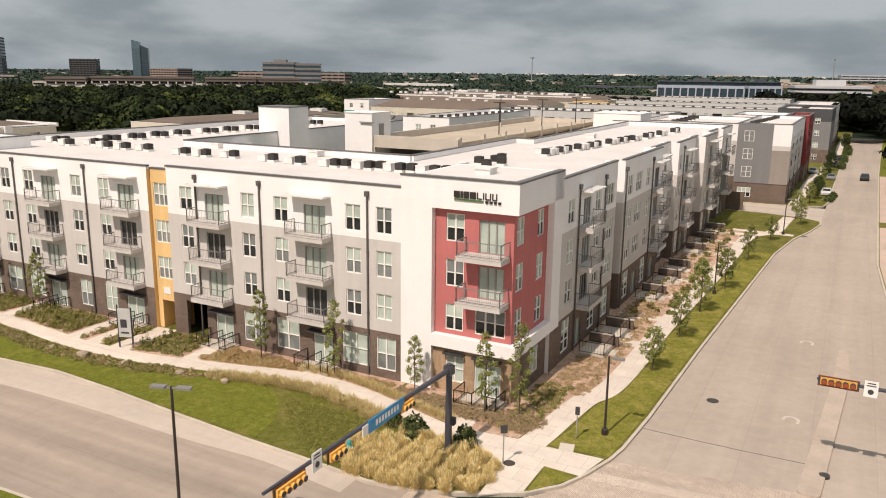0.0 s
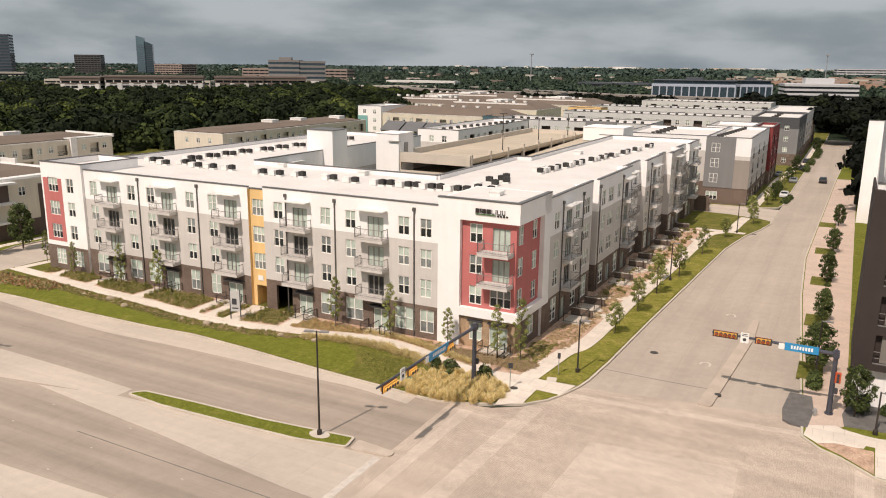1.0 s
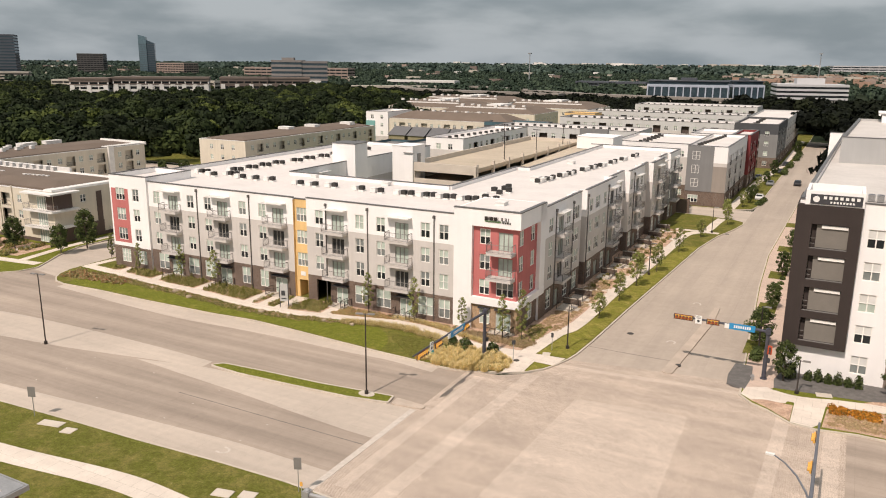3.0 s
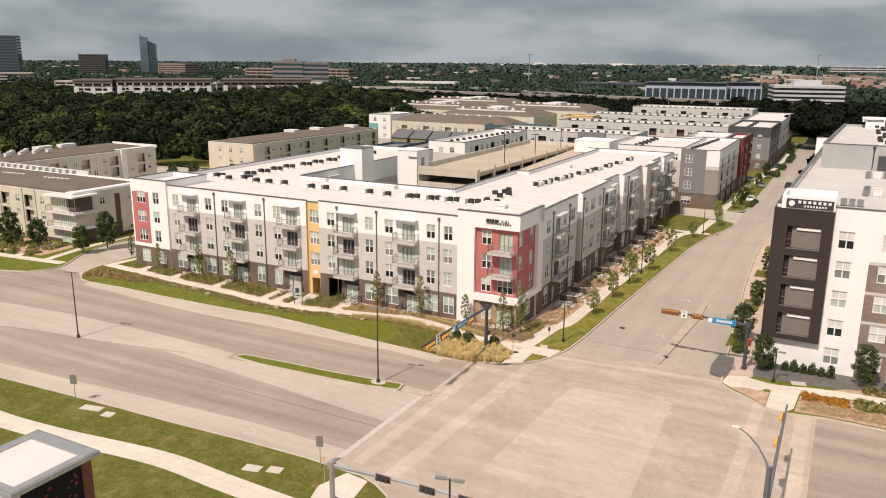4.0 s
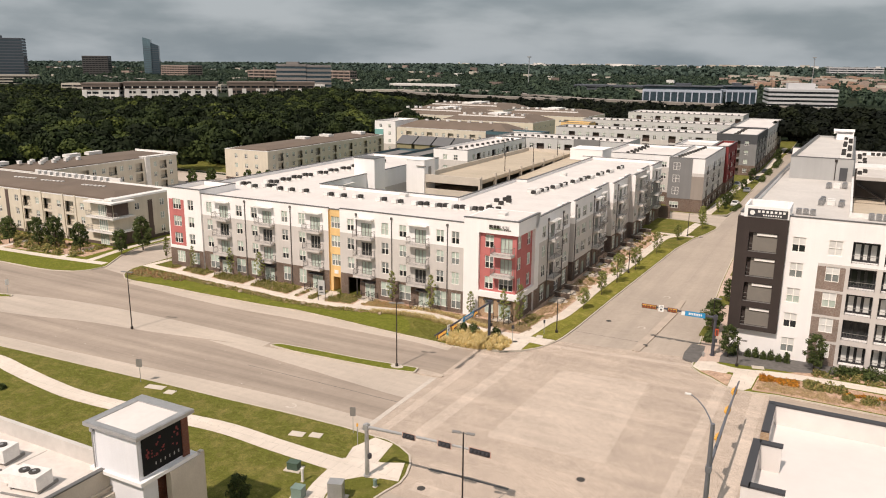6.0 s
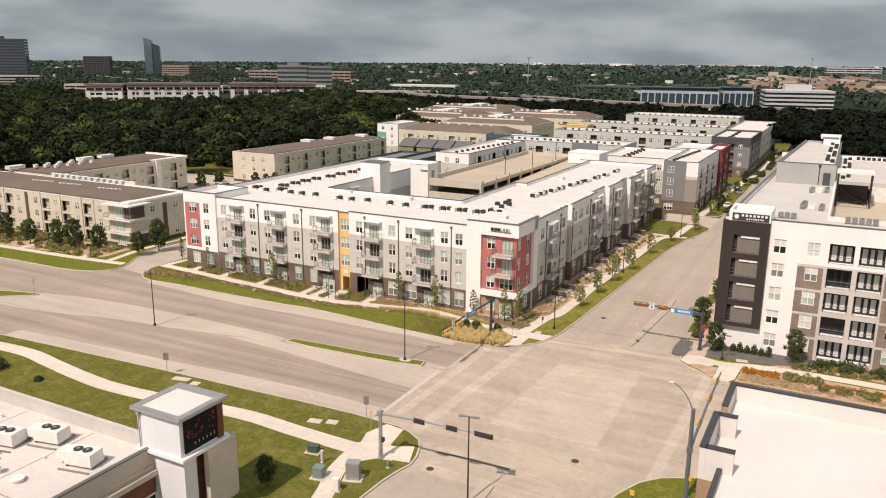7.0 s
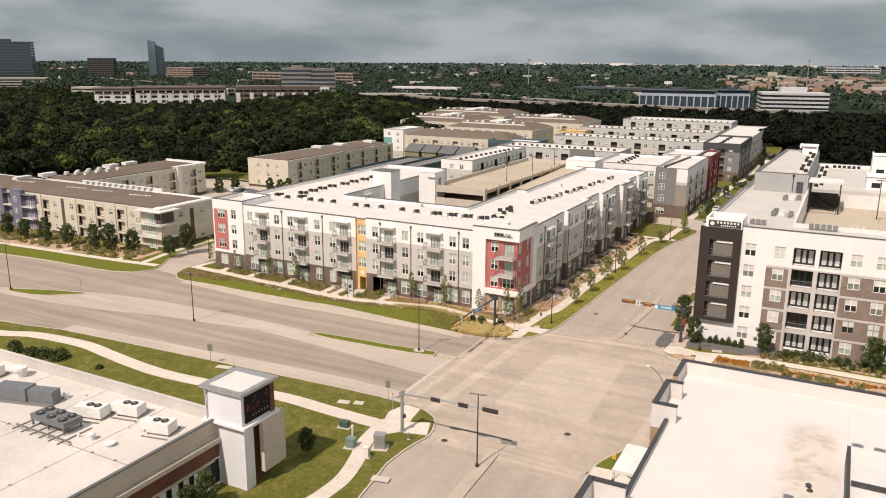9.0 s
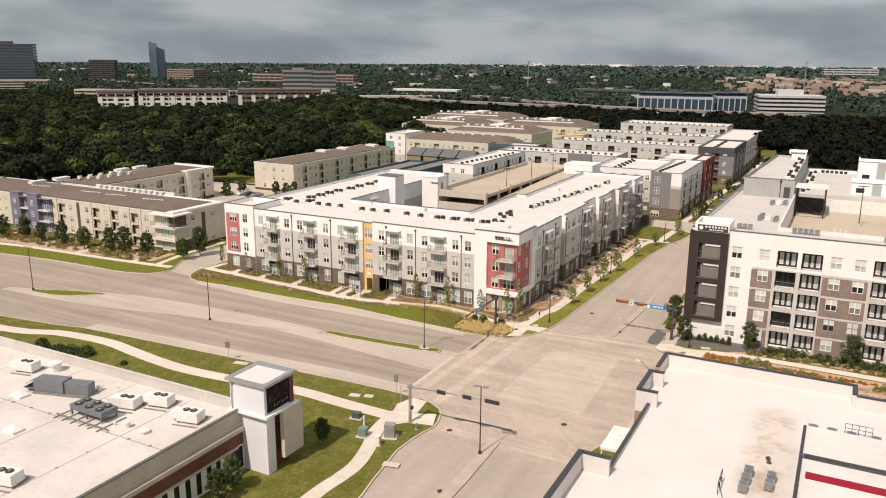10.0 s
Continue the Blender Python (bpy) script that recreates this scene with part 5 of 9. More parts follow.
thing("screen_wall", "dark brown brick screen wall beside the driveway", "garden wall", Matrix(), solid=s, mats=BRICK)
s = Solid()
s.box(-0.22, 103.90, 3.6, 5.75, 103.998, 14.15)
part("grey_cladding", s, GREY, b2, "flat grey cladding", Matrix())
s = Solid()
s.box(5.76, 103.90, 3.6, 8.82, 103.998, 9.6)
part("tan_cladding", s, surf("warm_grey_stucco", (0.30, 0.265, 0.235), 0.9, 0.05, 4.0, 0.1, 0.06), b2, "warm grey cladding", Matrix())
flats_block("apartment_building", "white flats between the grey and the red fronts", -6, 139.2, 4.8, 158, 14.1, WG, WT, {"N": 3.3}, R2)
flats_block("apartment_building", "deep red flats beside the street", 5.1, 139.2, 9.6, 158, 14.3, [DEEPRED, DEEPRED, BRICK], WT, {"E": 3.3}, R2, balconies="E")
flats_block("apartment_building", "dark grey flats with deep balconies", -0.7, 185, 12.7, 220, 14.2, [DARKGREY, GREY, BRICK], [(0, 3.6, 2), (3.6, 11, 1)], {"S": 3.4, "E": 3.4}, R2, balconies="SE")
flats_block("apartment_building", "white and grey flats at the end of the street", -2, 220.2, 12.8, 285, 13.6, PW, WT, {"E": 3.4, "S": 4}, R2, balconies="E")
flats_block("apartment_building", "white flats behind the parking garage", -20.4, 112.4, -0.4, 139, 13.6, WG, WT, {"S": 3.6, "W": 3.6}, R2)
flats_block("apartment_building", "white flats with a plain south gable", -66, 96, -55, 140, 13.4, WG, WT, {"S": 3.4, "E": 3.6}, R2, balconies="E")
flats_block("apartment_building", "long white flats with rooftop condensers", -66, 140.2, -20.6, 156, 13.6, PW, WT, {"S": 3.2}, R2, balconies="S")
s = Solid()
s.box(-38.0, 139.4, 3, -29.5, 140.1, 14.0)
thing("grey_bay", "projecting grey stucco bay of the long white flats", "facade bay", Matrix(), solid=s, mats=GREY)
flats_block("apartment_building", "white terrace of flats with many windows", -62, 190, -1, 204, 13.5, PW, WT, {"S": 3.2}, R2, balconies="S")
flats_block("apartment_building", "white terrace of flats far down the block", -66, 236, -3, 250, 13.5, PW, WT, {"S": 3.2}, R2, balconies="S")
flats_block("apartment_building", "white corner flats at the far end", -62, 300, -6, 322, 13.5, PW, WT, {"S": 3.2}, R2, balconies="S")
flats_block("apartment_building", "small ochre block among white flats", -66, 207, -54, 216, 14.0, [YELLOW, YELLOW, YELLOW], WT, {"S": 4}, R2)
flats_block("apartment_building", "low slate-blue block among white flats", -86, 176, -64, 188, 11.6, [TEAL, DARKGREY, BRICK], WT, {"S": 3.4}, R2)


# cream flats to the west with brown-grey roofs
CRM = [BEIGE, OLIVE, BROWNSIDE]


def cream(label, x0, y0, x1, y1, h, sides, bal, plan=None):
    b = flats_block("apartment_building", label, x0, y0, x1, y1, h, CRM, [(0, 0.8, 2)], sides, R2, MEMBRANE, UNITWHITE, 1.1, (h - 0.8) / round(h / 3.1), (1.2, 1.45, 2, 2), balconies=bal, group="cream flats", parapet=0.3, inner=BEIGE, plan=plan)
    s = Solid()
    far = y0 > 170
    e, r = (0.3, 2.7) if far else (1.3, 1.0)
    a, c, d, f = x0 + e, y0 + e, x1 - e, y1 - e
    s.box(a, c, h - 0.5, d, f, h + 0.25)
    k = min(7.5 if far else 4.0, (d - a) / 3, (f - c) / 3)
    q = [(a, c), (d, c), (d, f), (a, f)]
    t = [(a + k, c + k), (d - k, c + k), (d - k, f - k), (a + k, f - k)]
    for i in range(4):
        j = (i + 1) % 4
        s.quad([(*q[i], h + 0.253), (*q[j], h + 0.253), (*t[j], h + r), (*t[i], h + r)])
    s.quad([(*p, h + r) for p in t])
    part("shingle_roof", s, GREYROOF, b, "low brown-grey shingle roof", Matrix())
    if y0 > 225:
        for box in ((a + 6, c + 5, h + 1.2, d - 6, c + 5.5, h + 2.4), (a + 8, f - 6, h + 1.2, d - 9, f - 5.5, h + 2.6), ((a + d) / 2 - 3, c + 8, h + 2.4, (a + d) / 2 + 4, f - 8, h + 3.4)):
            s = Solid()
            s.box(*box)
            part("roof_screen", s, UNITWHITE, b, "white rooftop screen", Matrix())
    return b


c1 = cream("cream three-storey flats with corner balconies", -180, 4.2, -91.0, 21.5, 9.6, {"S": 3.1, "E": 3.4}, "S",
           {"S": [(x + 180, False) for x in (-176, -172, -165, -161, -158.3, -155.4, -135.3, -128.3, -122.1, -115.0, -107.8, -100.4)] + [(x + 180, True) for x in (-168.5, -131.8, -118.5, -111.6, -104.4)], "E": [(6.2, False), (12.9, False)]})
# shaded corner balconies
for z, y0, x1 in ((3.3, 2.9, -89.6), (6.3, 2.9, -89.6), (9.5, 2.6, -89.4)):
    s = Solid()
    s.prism([(-97.8, y0), (x1, y0), (x1, 8.6), (-90.95, 8.6), (-90.95, 4.15), (-97.8, 4.15)], z - 0.3, z)
    part("corner_balcony", s, UNITWHITE, c1, "white corner balcony slab", Matrix())
for z in (0.3, 3.3, 6.3):
    french_door(c1, at(-94.0, 4.0), 0, z + 0.03, 2.6, 2.3, FRAMEWHITE, cols=4)
s = Solid()
s.box(-139.8, 21.53, 9.5, -109.0, 22.0, 10.7), s.box(-108.9, 21.53, 9.5, -91.0, 22.0, 9.9), s.box(-93.4, 4.3, 9.7, -91.1, 21.4, 9.98)
part("roof_edge", s, UNITWHITE, c1, "white parapet and edge of the roof", Matrix())
s = Solid()
for z in (3.3, 6.3):
    railing(s, -97.7, -89.7, 2.98, z, 1.05, 0.3, back=4.1)
part("railing", s, METAL, c1, "dark metal guard", Matrix())
# the last box is a flat dark strip standing for a shaded wall slot
for box in ((-93.0, 4.10, 6.35, -91.05, 4.196, 9.2), (-90.996, 4.3, 6.35, -90.9, 8.0, 9.2), (-90.996, 4.3, 0.2, -90.9, 9.0, 3.0), (-90.996, 9.003, 0.2, -90.93, 14.5, 3.0), (-90.996, 13.2, 3.003, -90.95, 14.4, 8.6)):
    s = Solid()
    s.box(*box)
    part("brown_cladding", s, BROWNSIDE, c1, "dark brown cladding panel", Matrix())
for x0, x1, x2 in ((-151.3, -147.4, -144.15), (-144.1, -139.9, -135.7)):
    s = Solid()
    s.box(x0, 2.9, 0.2, x1, 4.15, 10.3), s.box(x0 - 0.1, 2.8, 10.303, x1 + 0.1, 4.3, 10.45)
    bay = part("violet_bay", s, VIOLET, c1, "slate-violet projecting bay", Matrix())
    s = Solid()
    s.box(x1 + 0.003, 4.1, 0.2, x2, 4.196, 9.3)
    part("violet_panel", s, VIOLET, c1, "slate-violet wall behind the balconies", Matrix())
    for z in (0.3, 3.3, 6.3):
        window(c1, at(0, 2.78), (x0 + x1) / 2 - 0.2, z + 0.9, 1.2, 1.45, rng=R2)
        french_door(c1, at((x1 + x2) / 2, 4.0), 0, z + 0.05, 2.0, 2.2, FRAMEWHITE, cols=2)
    for z in (3.3, 6.3):
        s = Solid()
        s.box(x1 + 0.003, 2.9, z - 0.3, x2 - 0.003, 4.09, z)
        sl = part("balcony", s, UNITWHITE, c1, "white balcony slab", Matrix())
        s = Solid()
        railing(s, x1 + 0.05, x2 - 0.05, 2.96, z, 1.05, 0.3, back=4.0)
        part("railing", s, METAL, sl, "dark metal guard", Matrix())
    s = Solid()
    s.box(x1 + 0.003, 2.9, 9.3, x2 + 0.4, 4.09, 9.42)
    part("canopy", s, METAL, c1, "thin flat canopy", Matrix())
# slot in the south wall drawn flat, its shade put into the brown
s = Solid()
s.box(-125.8, 4.10, 0.3, -124.8, 4.196, 9.4)
part("brown_cladding", s, BROWNSIDE, c1, "flat dark brown strip standing for a shaded slot", Matrix())
for x in (-133.6, -120.3, -113.3, -106.2, -102.3):
    s = Solid()
    s.box(x - 0.15, 4.0, 0.3, x + 0.15, 4.196, 9.95)
    part("pilaster", s, BEIGE, c1, "", Matrix())
cream("cream three-storey flats running back from the first row", -158, 21.8, -140.2, 68.5, 9.8, {"S": 3.3, "E": 3.0}, "E")
s = Solid()
s.box(-158, 68.53, 9.7, -140.0, 69.0, 10.5), s.box(-143.4, 56, 10.06, -140.4, 68.3, 10.22), s.box(-140.17, 56.2, 0.3, -139.6, 57.8, 10.4)
thing("roof_parapet", "white parapet and pier at the end of the cream wing", "parapet", Matrix(), solid=s, mats=UNITWHITE)
cream("cream flats beside the wood", -139, 88.0, -121.2, 157, 9.8, {"S": 4.2, "E": 3.3}, "E")
cream("long cream flats with a dark hipped roof", -130, 181.5, -78.5, 200, 10.8, {"S": 3.3, "E": 3.3}, "S")
b = flats_block("apartment_building", "white tower end of the long cream flats", -140.5, 180.8, -130.2, 200, 13.2, [WHITE, TAUPE, BRICK], [(0, 3.6, 1)], {"S": 4.5}, R2)
s = Solid()
s.box(-140.3, 180.4, 1.0, -136.2, 180.76, 9.6)
part("aqua_bay", s, AQUA, b, "pale aqua glazed bay", Matrix())
cream("cream flats with a long dark roof", -135, 232, -88, 262, 10.8, {"S": 3.4, "E": 3.4}, "S")
cream("cream flats close to the flyover", -180, 262, -136, 300, 10.4, {"S": 3.4}, "S")
cream("cream flats in the far rows", -128, 286, -80, 320, 10.6, {"S": 3.4, "E": 3.4}, "S")
cream("cream flats beside the woodland edge", -196, 318, -140, 360, 10.4, {"S": 3.4}, "S")
def roof_rows(spots, z, size, label, name, group):
    for x, y in spots:
        s = Solid()
        s.box(-size[0] / 2, -size[1] / 2, 0, size[0] / 2, size[1] / 2, size[2])
        s.box(-size[0] / 2 - 0.05, -size[1] / 2 - 0.05, size[2] + 0.003, size[0] / 2 + 0.05, size[1] / 2 + 0.05, size[2] + 0.07)
        thing(name, label, name.replace("_", " "), at(x, y, z), group, solid=s, mats=UNITWHITE)


roof_rows([(x0 + 1.15 * k, 11.6 + 0.15 * k) for x0 in (-153.5, -132.6, -122.8, -109) for k in range(6)], 10.55, (0.7, 0.5, 0.16), "low white vent on the shingle roof", "roof_vent", "shingle roof vents")
roof_rows([(-135 + 2.2 * k, 19.2) for k in range(12)], 10.3, (1.0, 0.9, 0.75), "pale condenser behind the roof parapet", "roof_unit", "cream roof units")
roof_rows([(-151.6 + 2.6 * (k % 3), 25.5 + 1.25 * k) for k in range(13)], 10.9, (1.0, 0.9, 0.75), "pale condenser on a brown roof", "roof_unit", "cream roof units")
roof_rows([(-156.4, 15), (-156.4, 22.8), (-156.4, 44.7), (-156.4, 52), (-172, 12)], 10.5, (2.0, 4.6, 0.8), "long white roof curb box", "roof_curb", "roof curbs")
roof_rows([(-132, 120), (-130.5, 132), (-127, 148)], 10.6, (4.4, 3.0, 0.9), "long white roof curb box", "roof_curb", "roof curbs")
roof_rows([(-126 + 4.2 * k, 239 + (k % 2) * 2) for k in range(8)] + [(-124 + 4.2 * k, 296 + (k % 2) * 2) for k in range(9)] + [(-176 + 4 * k, 270 + (k % 2) * 2) for k in range(9)] + [(-190 + 5 * k, 330 + k % 2) for k in range(9)], 13.2, (1.4, 1.2, 0.9), "pale condenser on a brown roof", "roof_unit", "cream roof units")
roof_rows([(-120 + 5 * k, 190 + (k % 2)) for k in range(7)], 13.2, (1.2, 1.0, 0.8), "pale condenser on a brown roof", "roof_unit", "cream roof units")
for x0, y0, x1, y1, h in ((-104, 96, -94.5, 140, 7.2), (-93, 112, -84, 150, 7.6)):
    b = flats_block("townhouse_row", "teal-blue row houses with flat roofs", x0, y0, x1, y1, h, [TEAL, TEAL, BRICK], [(0, 3.0, 2)], {"S": 3.2, "E": 3.2}, R2, surf("grey_gravel_roof", (0.20, 0.195, 0.19), 0.95, 0.12, 3.0, 0.2), DARKCOPING, group="teal row houses")
# low grey pitched roofs and covered car ports
for k, (x, y) in enumerate(((-117, 160), (-109, 160), (-101, 160), (-93, 160))):
    b = thing("town_house", "small house with a grey pitched roof", "house", at(x, y), "small grey-roofed houses")
    s = Solid()
    s.box(0, 0, 0, 6.6, 10, 6.6)
    part("wall", s, OLIVE, b)
    s = Solid()
    s.quad([(-0.4, -0.4, 6.6), (7, -0.4, 6.6), (7, 5, 9.4), (-0.4, 5, 9.4)]), s.quad([(7, 10.4, 6.6), (-0.4, 10.4, 6.6), (-0.4, 5, 9.4), (7, 5, 9.4)])
    s.quad([(-0.4, 10.4, 6.6), (-0.4, -0.4, 6.6), (-0.4, 5, 9.4)]), s.quad([(7, -0.4, 6.6), (7, 10.4, 6.6), (7, 5, 9.4)])
    part("pitched_roof", s, surf("grey_standing_seam", (0.17, 0.168, 0.17), 0.5, 0.08, 2.0, 0.3, metal=0.3), b)
for x, y, ln in ((-84, 60, 24), (-84, 78, 22)):
    b = thing("carport", "long open carport with a grey metal roof", "carport", at(x, y), "carports")
    s = Solid()
    s.box(0, 0, 2.9, ln * 0.5, 12, 3.1)
    part("carport_roof", s, surf("dull_grey_metal_roof", (0.24, 0.235, 0.23), 0.5, 0.1, 2.0, 0.3), b)
    for px in (0.4, ln * 0.5 - 0.4):
        for py in (0.5, 6, 11.5):
            s = Solid()
            s.box(px - 0.08, py - 0.08, 0, px + 0.08, py + 0.08, 2.9)
            part("post", s, METAL, b)

# ---- white and brick flats across the street ----
RW = random.Random(5)
wf = thing("apartment_building", "white and brick flats with a dark framed corner", "apartment building", at(29.4, 4.0))
m, hs = at(29.4, 4.0), []
STO = 3.38
WZ = [1.0 + STO * k for k in range(5)]
for k, z in enumerate(WZ):
    for x in (36.75, 40.95, 51.35, 54.7, 64.5, 68.0):
        if x == 40.95 and k == 0:
            pass
        window(wf, m, x - 29.4, z + 0.2, 1.6, 1.95, 2, 2, FRAMEGREY if RW.random() < 0.15 else FRAMEWHITE, rng=RW, blinds=RW.choice([(BLINDWHITE, BLINDWHITE), (BLINDWHITE, BLIND), (BLINDWHITE, BLINDGREY), (BLINDWHITE, GLASS)]))
        hs.append((x - 29.4 - 0.8, z + 0.2, x - 29.4 + 0.8, z + 2.15))
    for x in (44.33, 47.95, 58.0, 61.6):
        hs.append((x - 29.4 - 1.5, z - 0.5, x - 29.4 + 1.5, z + 2.25))
        lo = m @ at(x - 29.4, 0, z - 0.5)
        s = Solid()
        s.box(-1.5, 0.3, -0.2, 1.5, 1.5, 0.0), s.box(-1.7, 0.3, 2.753, 1.7, 1.5, 2.9), s.box(-1.7, 0.3, 0, -1.503, 1.5, 2.75), s.box(1.503, 0.3, 0, 1.7, 1.5, 2.75)
        lg = part("loggia", s, WHITE, wf, "recessed balcony with white reveals", lo)
        curtained = RW.random() < 0.8
        french_door(wf, lo @ at(0, 1.22), 0.0, 0.02, 2.9, 2.5, FRAMEDARK, not curtained, cols=3, key="bold", blind=BLINDWHITE)
        s = Solid()
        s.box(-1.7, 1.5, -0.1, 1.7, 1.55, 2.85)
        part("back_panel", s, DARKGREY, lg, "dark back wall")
        s = Solid()
        railing(s, -1.47, 1.47, 0.06, 0.0, 1.05, 0.3, back=0.08)
        part("railing", s, METAL, lg, "thin metal guard")
zones = [(9.8, 0.0, 13.0, 13.55, 1), (20.3, 0.0, 26.6, 13.55, 1), (33.8, 0.0, 46, 13.55, 1), (13.0, 0.0, 20.3, 13.55, 2), (26.6, 0.0, 33.8, 13.55, 2)]
for z in WZ[1:]:
    zones += [(9.8, z - 1.25, 46, z - 0.9, 2)]
wall(wf, m, 45.0, 0.0, 19.2, zones, hs, [WHITE, GREYBRICK, TAUPE], coping=COPING)
# dark frame with grey screens
m = at(29.0, 3.3)
s = Solid()
fz0, fz1 = 3.6, 18.8
s.box(29.2, 3.3, fz0, 30.75, 3.95, fz1), s.box(34.2, 3.3, fz0, 35.3, 3.95, fz1)
HOLES = [(4.15, 6.75), (7.5, 10.1), (10.9, 13.5), (14.25, 16.85)]
edges = [fz0] + [v for a in HOLES for v in a] + [fz1]
for a, c in zip(edges[0::2], edges[1::2]):
    s.box(30.75, 3.3, a, 34.2, 3.95, c)
s.box(29.2, 3.95, fz0, 29.38, 12, fz1)
part("dark_frame", s, NEARBLACK, wf, "near-black frame round the corner balconies", Matrix())
# added sheet blackens the gaps beside the screens in place of deep shade
s = Solid()
s.box(30.76, 3.90, 3.7, 34.19, 3.94, 18.7)
part("frame_backing", s, NEARBLACK, wf, "near-black sheet standing for shade in the balconies", Matrix())
for a, c in HOLES:
    s = Solid()
    s.box(31.25, 3.62, a + 0.12, 34.2, 3.67, c - 0.1)
    part("screen", s, SCREEN, wf, "grey mesh balcony screen", Matrix())
    s = Solid()
    s.box(31.7, 3.45, c - 0.42, 34.15, 3.6, c - 0.1)
    part("screen_box", s, FRAMEWHITE, wf, "white screen housing", Matrix())
    s = Solid()
    s.box(30.75, 3.5, a + 1.05, 31.2, 3.54, a + 1.1), s.box(30.75, 3.5, a + 0.5, 31.2, 3.53, a + 0.54), s.box(30.75, 3.46, a, 34.2, 3.6, a + 0.08)
    part("rail", s, METAL, wf, "thin grey rail", Matrix())
s = Solid()
s.box(29.9, 3.3, 18.82, 35.3, 3.6, 20.3), s.box(29.9, 3.6, 18.82, 30.2, 9.0, 20.3), s.box(35.0, 3.6, 18.82, 35.3, 9.0, 20.3), s.box(30.2, 8.7, 18.82, 35.0, 9.0, 20.3)
part("roof_box", s, WHITE, wf, "white rooftop sign box", Matrix())
s = Solid()
s.box(30.35, 3.2, 18.95, 35.1, 3.296, 19.95)
board = part("sign_board", s, DARKCOPING, wf, "dark name board with pale bars", Matrix())
s = Solid()
s.tube([(30.9, 3.16, 19.45), (30.9, 3.195, 19.45)], 0.32, 16)
for k in range(7):
    s.box(31.55 + k * 0.5, 3.16, 19.5, 31.85 + k * 0.5, 3.197, 19.8)
for k in range(8):
    s.box(32.2 + k * 0.29, 3.16, 19.1, 32.38 + k * 0.29, 3.197, 19.3)
part("letter_bar", s, SIGNWHITE, board, "white bars and disc", Matrix())
# side along the street and the rest of the body
m, hs = at(31.9, 96.0, 0, -91.56), []
for y in np.arange(14, 93, 4.2):
    for z in WZ:
        window(wf, m, 96 - y, z, 1.7, 1.7, 2, 2, rng=RW)
        hs.append((96 - y - 0.85, z, 96 - y + 0.85, z + 1.7))
wall(wf, m, 92.0, 0.0, 19.2, [(0, 0, 86, 3.6, 1)], hs, [WHITE, GREYBRICK], coping=COPING)
wall(wf, at(74.4, 4.0, 0, 90), 92, 0.0, 19.2, [], [], [WHITE], coping=COPING)
wall(wf, at(74.4, 96, 0, 180), 45, 0.0, 19.2, [], [], [WHITE], coping=COPING)
roof(wf, [(29.7, 4.3), (42.0, 4.3), (42.0, 47.0), (32.6, 47.0), (34.3, 95.7), (32.1, 95.7)], 18.5, WORNROOF, label="white flat roof membrane")
roof(wf, [(42.0, 4.3), (74.1, 4.3), (74.1, 12), (42.0, 12)], 18.4, WORNROOF)
s = Solid()
s.box(42.3, 12.3, 14.6, 74.1, 55.6, 15.0)
part("top_deck", s, DECK, wf, "sandy rooftop parking deck", Matrix())
for x0, y0, x1, y1 in [(42.6, 31 + k * 2.5, 47.6, 31.14 + k * 2.5) for k in range(9)] + [(50 + k * 2.65, y, 50.14 + k * 2.65, y + 5) for k in range(9) for y in (30.5, 50.4)]:
    s = Solid()
    s.box(x0, y0, 14.9, x1, y1, 15.012)
    part("bay_line", s, PAINT, wf, "", Matrix())
s = Solid()
s.box(42.0, 12.0, 14.6, 42.3, 52.0, 19.3), s.box(42.3, 12.0, 14.6, 74.1, 12.3, 19.0), s.box(48.0, 55.6, 14.6, 74.1, 55.9, 17.6)
part("deck_parapet", s, UNITWHITE, wf, "concrete deck parapet", Matrix())
PALEWALL = surf("pale_grey_stucco", (0.40, 0.40, 0.395), 0.9, 0.05, 4.0, 0.1, 0.05)
s = Solid()
s.box(32.1, 47.0, 18.3, 42.0, 47.3, 22.3), s.prism([(32.1, 47.303), (32.4, 47.303), (34.6, 95.4), (34.3, 95.4)], 18.3, 22.3), s.box(34.6, 95.1, 18.3, 42.0, 95.4, 22.3), s.box(41.7, 47.303, 14.7, 42.0, 95.1, 22.3)
part("upper_wall", s, PALEWALL, wf, "pale grey wall of the higher part", Matrix())
s = Solid()
s.box(32.05, 46.95, 22.303, 42.05, 47.35, 22.42), s.prism([(32.05, 47.353), (32.45, 47.353), (34.65, 95.45), (34.25, 95.45)], 22.303, 22.42), s.box(41.65, 47.353, 22.303, 42.05, 95.45, 22.42)
part("coping", s, COPING, wf, "metal coping", Matrix())
s = Solid()
s.prism([(32.4, 47.3), (41.7, 47.3), (41.7, 95.1), (34.5, 95.1)], 21.5, 21.9)
part("roof", s, WORNROOF, wf, "greyish flat roof of the higher part", Matrix())
s = Solid()
s.box(42.0, 55.9, 17.2, 52.4, 95.7, 18.4), s.box(52.403, 55.9, 17.2, 74.1, 95.7, 18.398)
part("roof", s, WORNROOF, wf, "greyish flat roof behind the deck", Matrix())
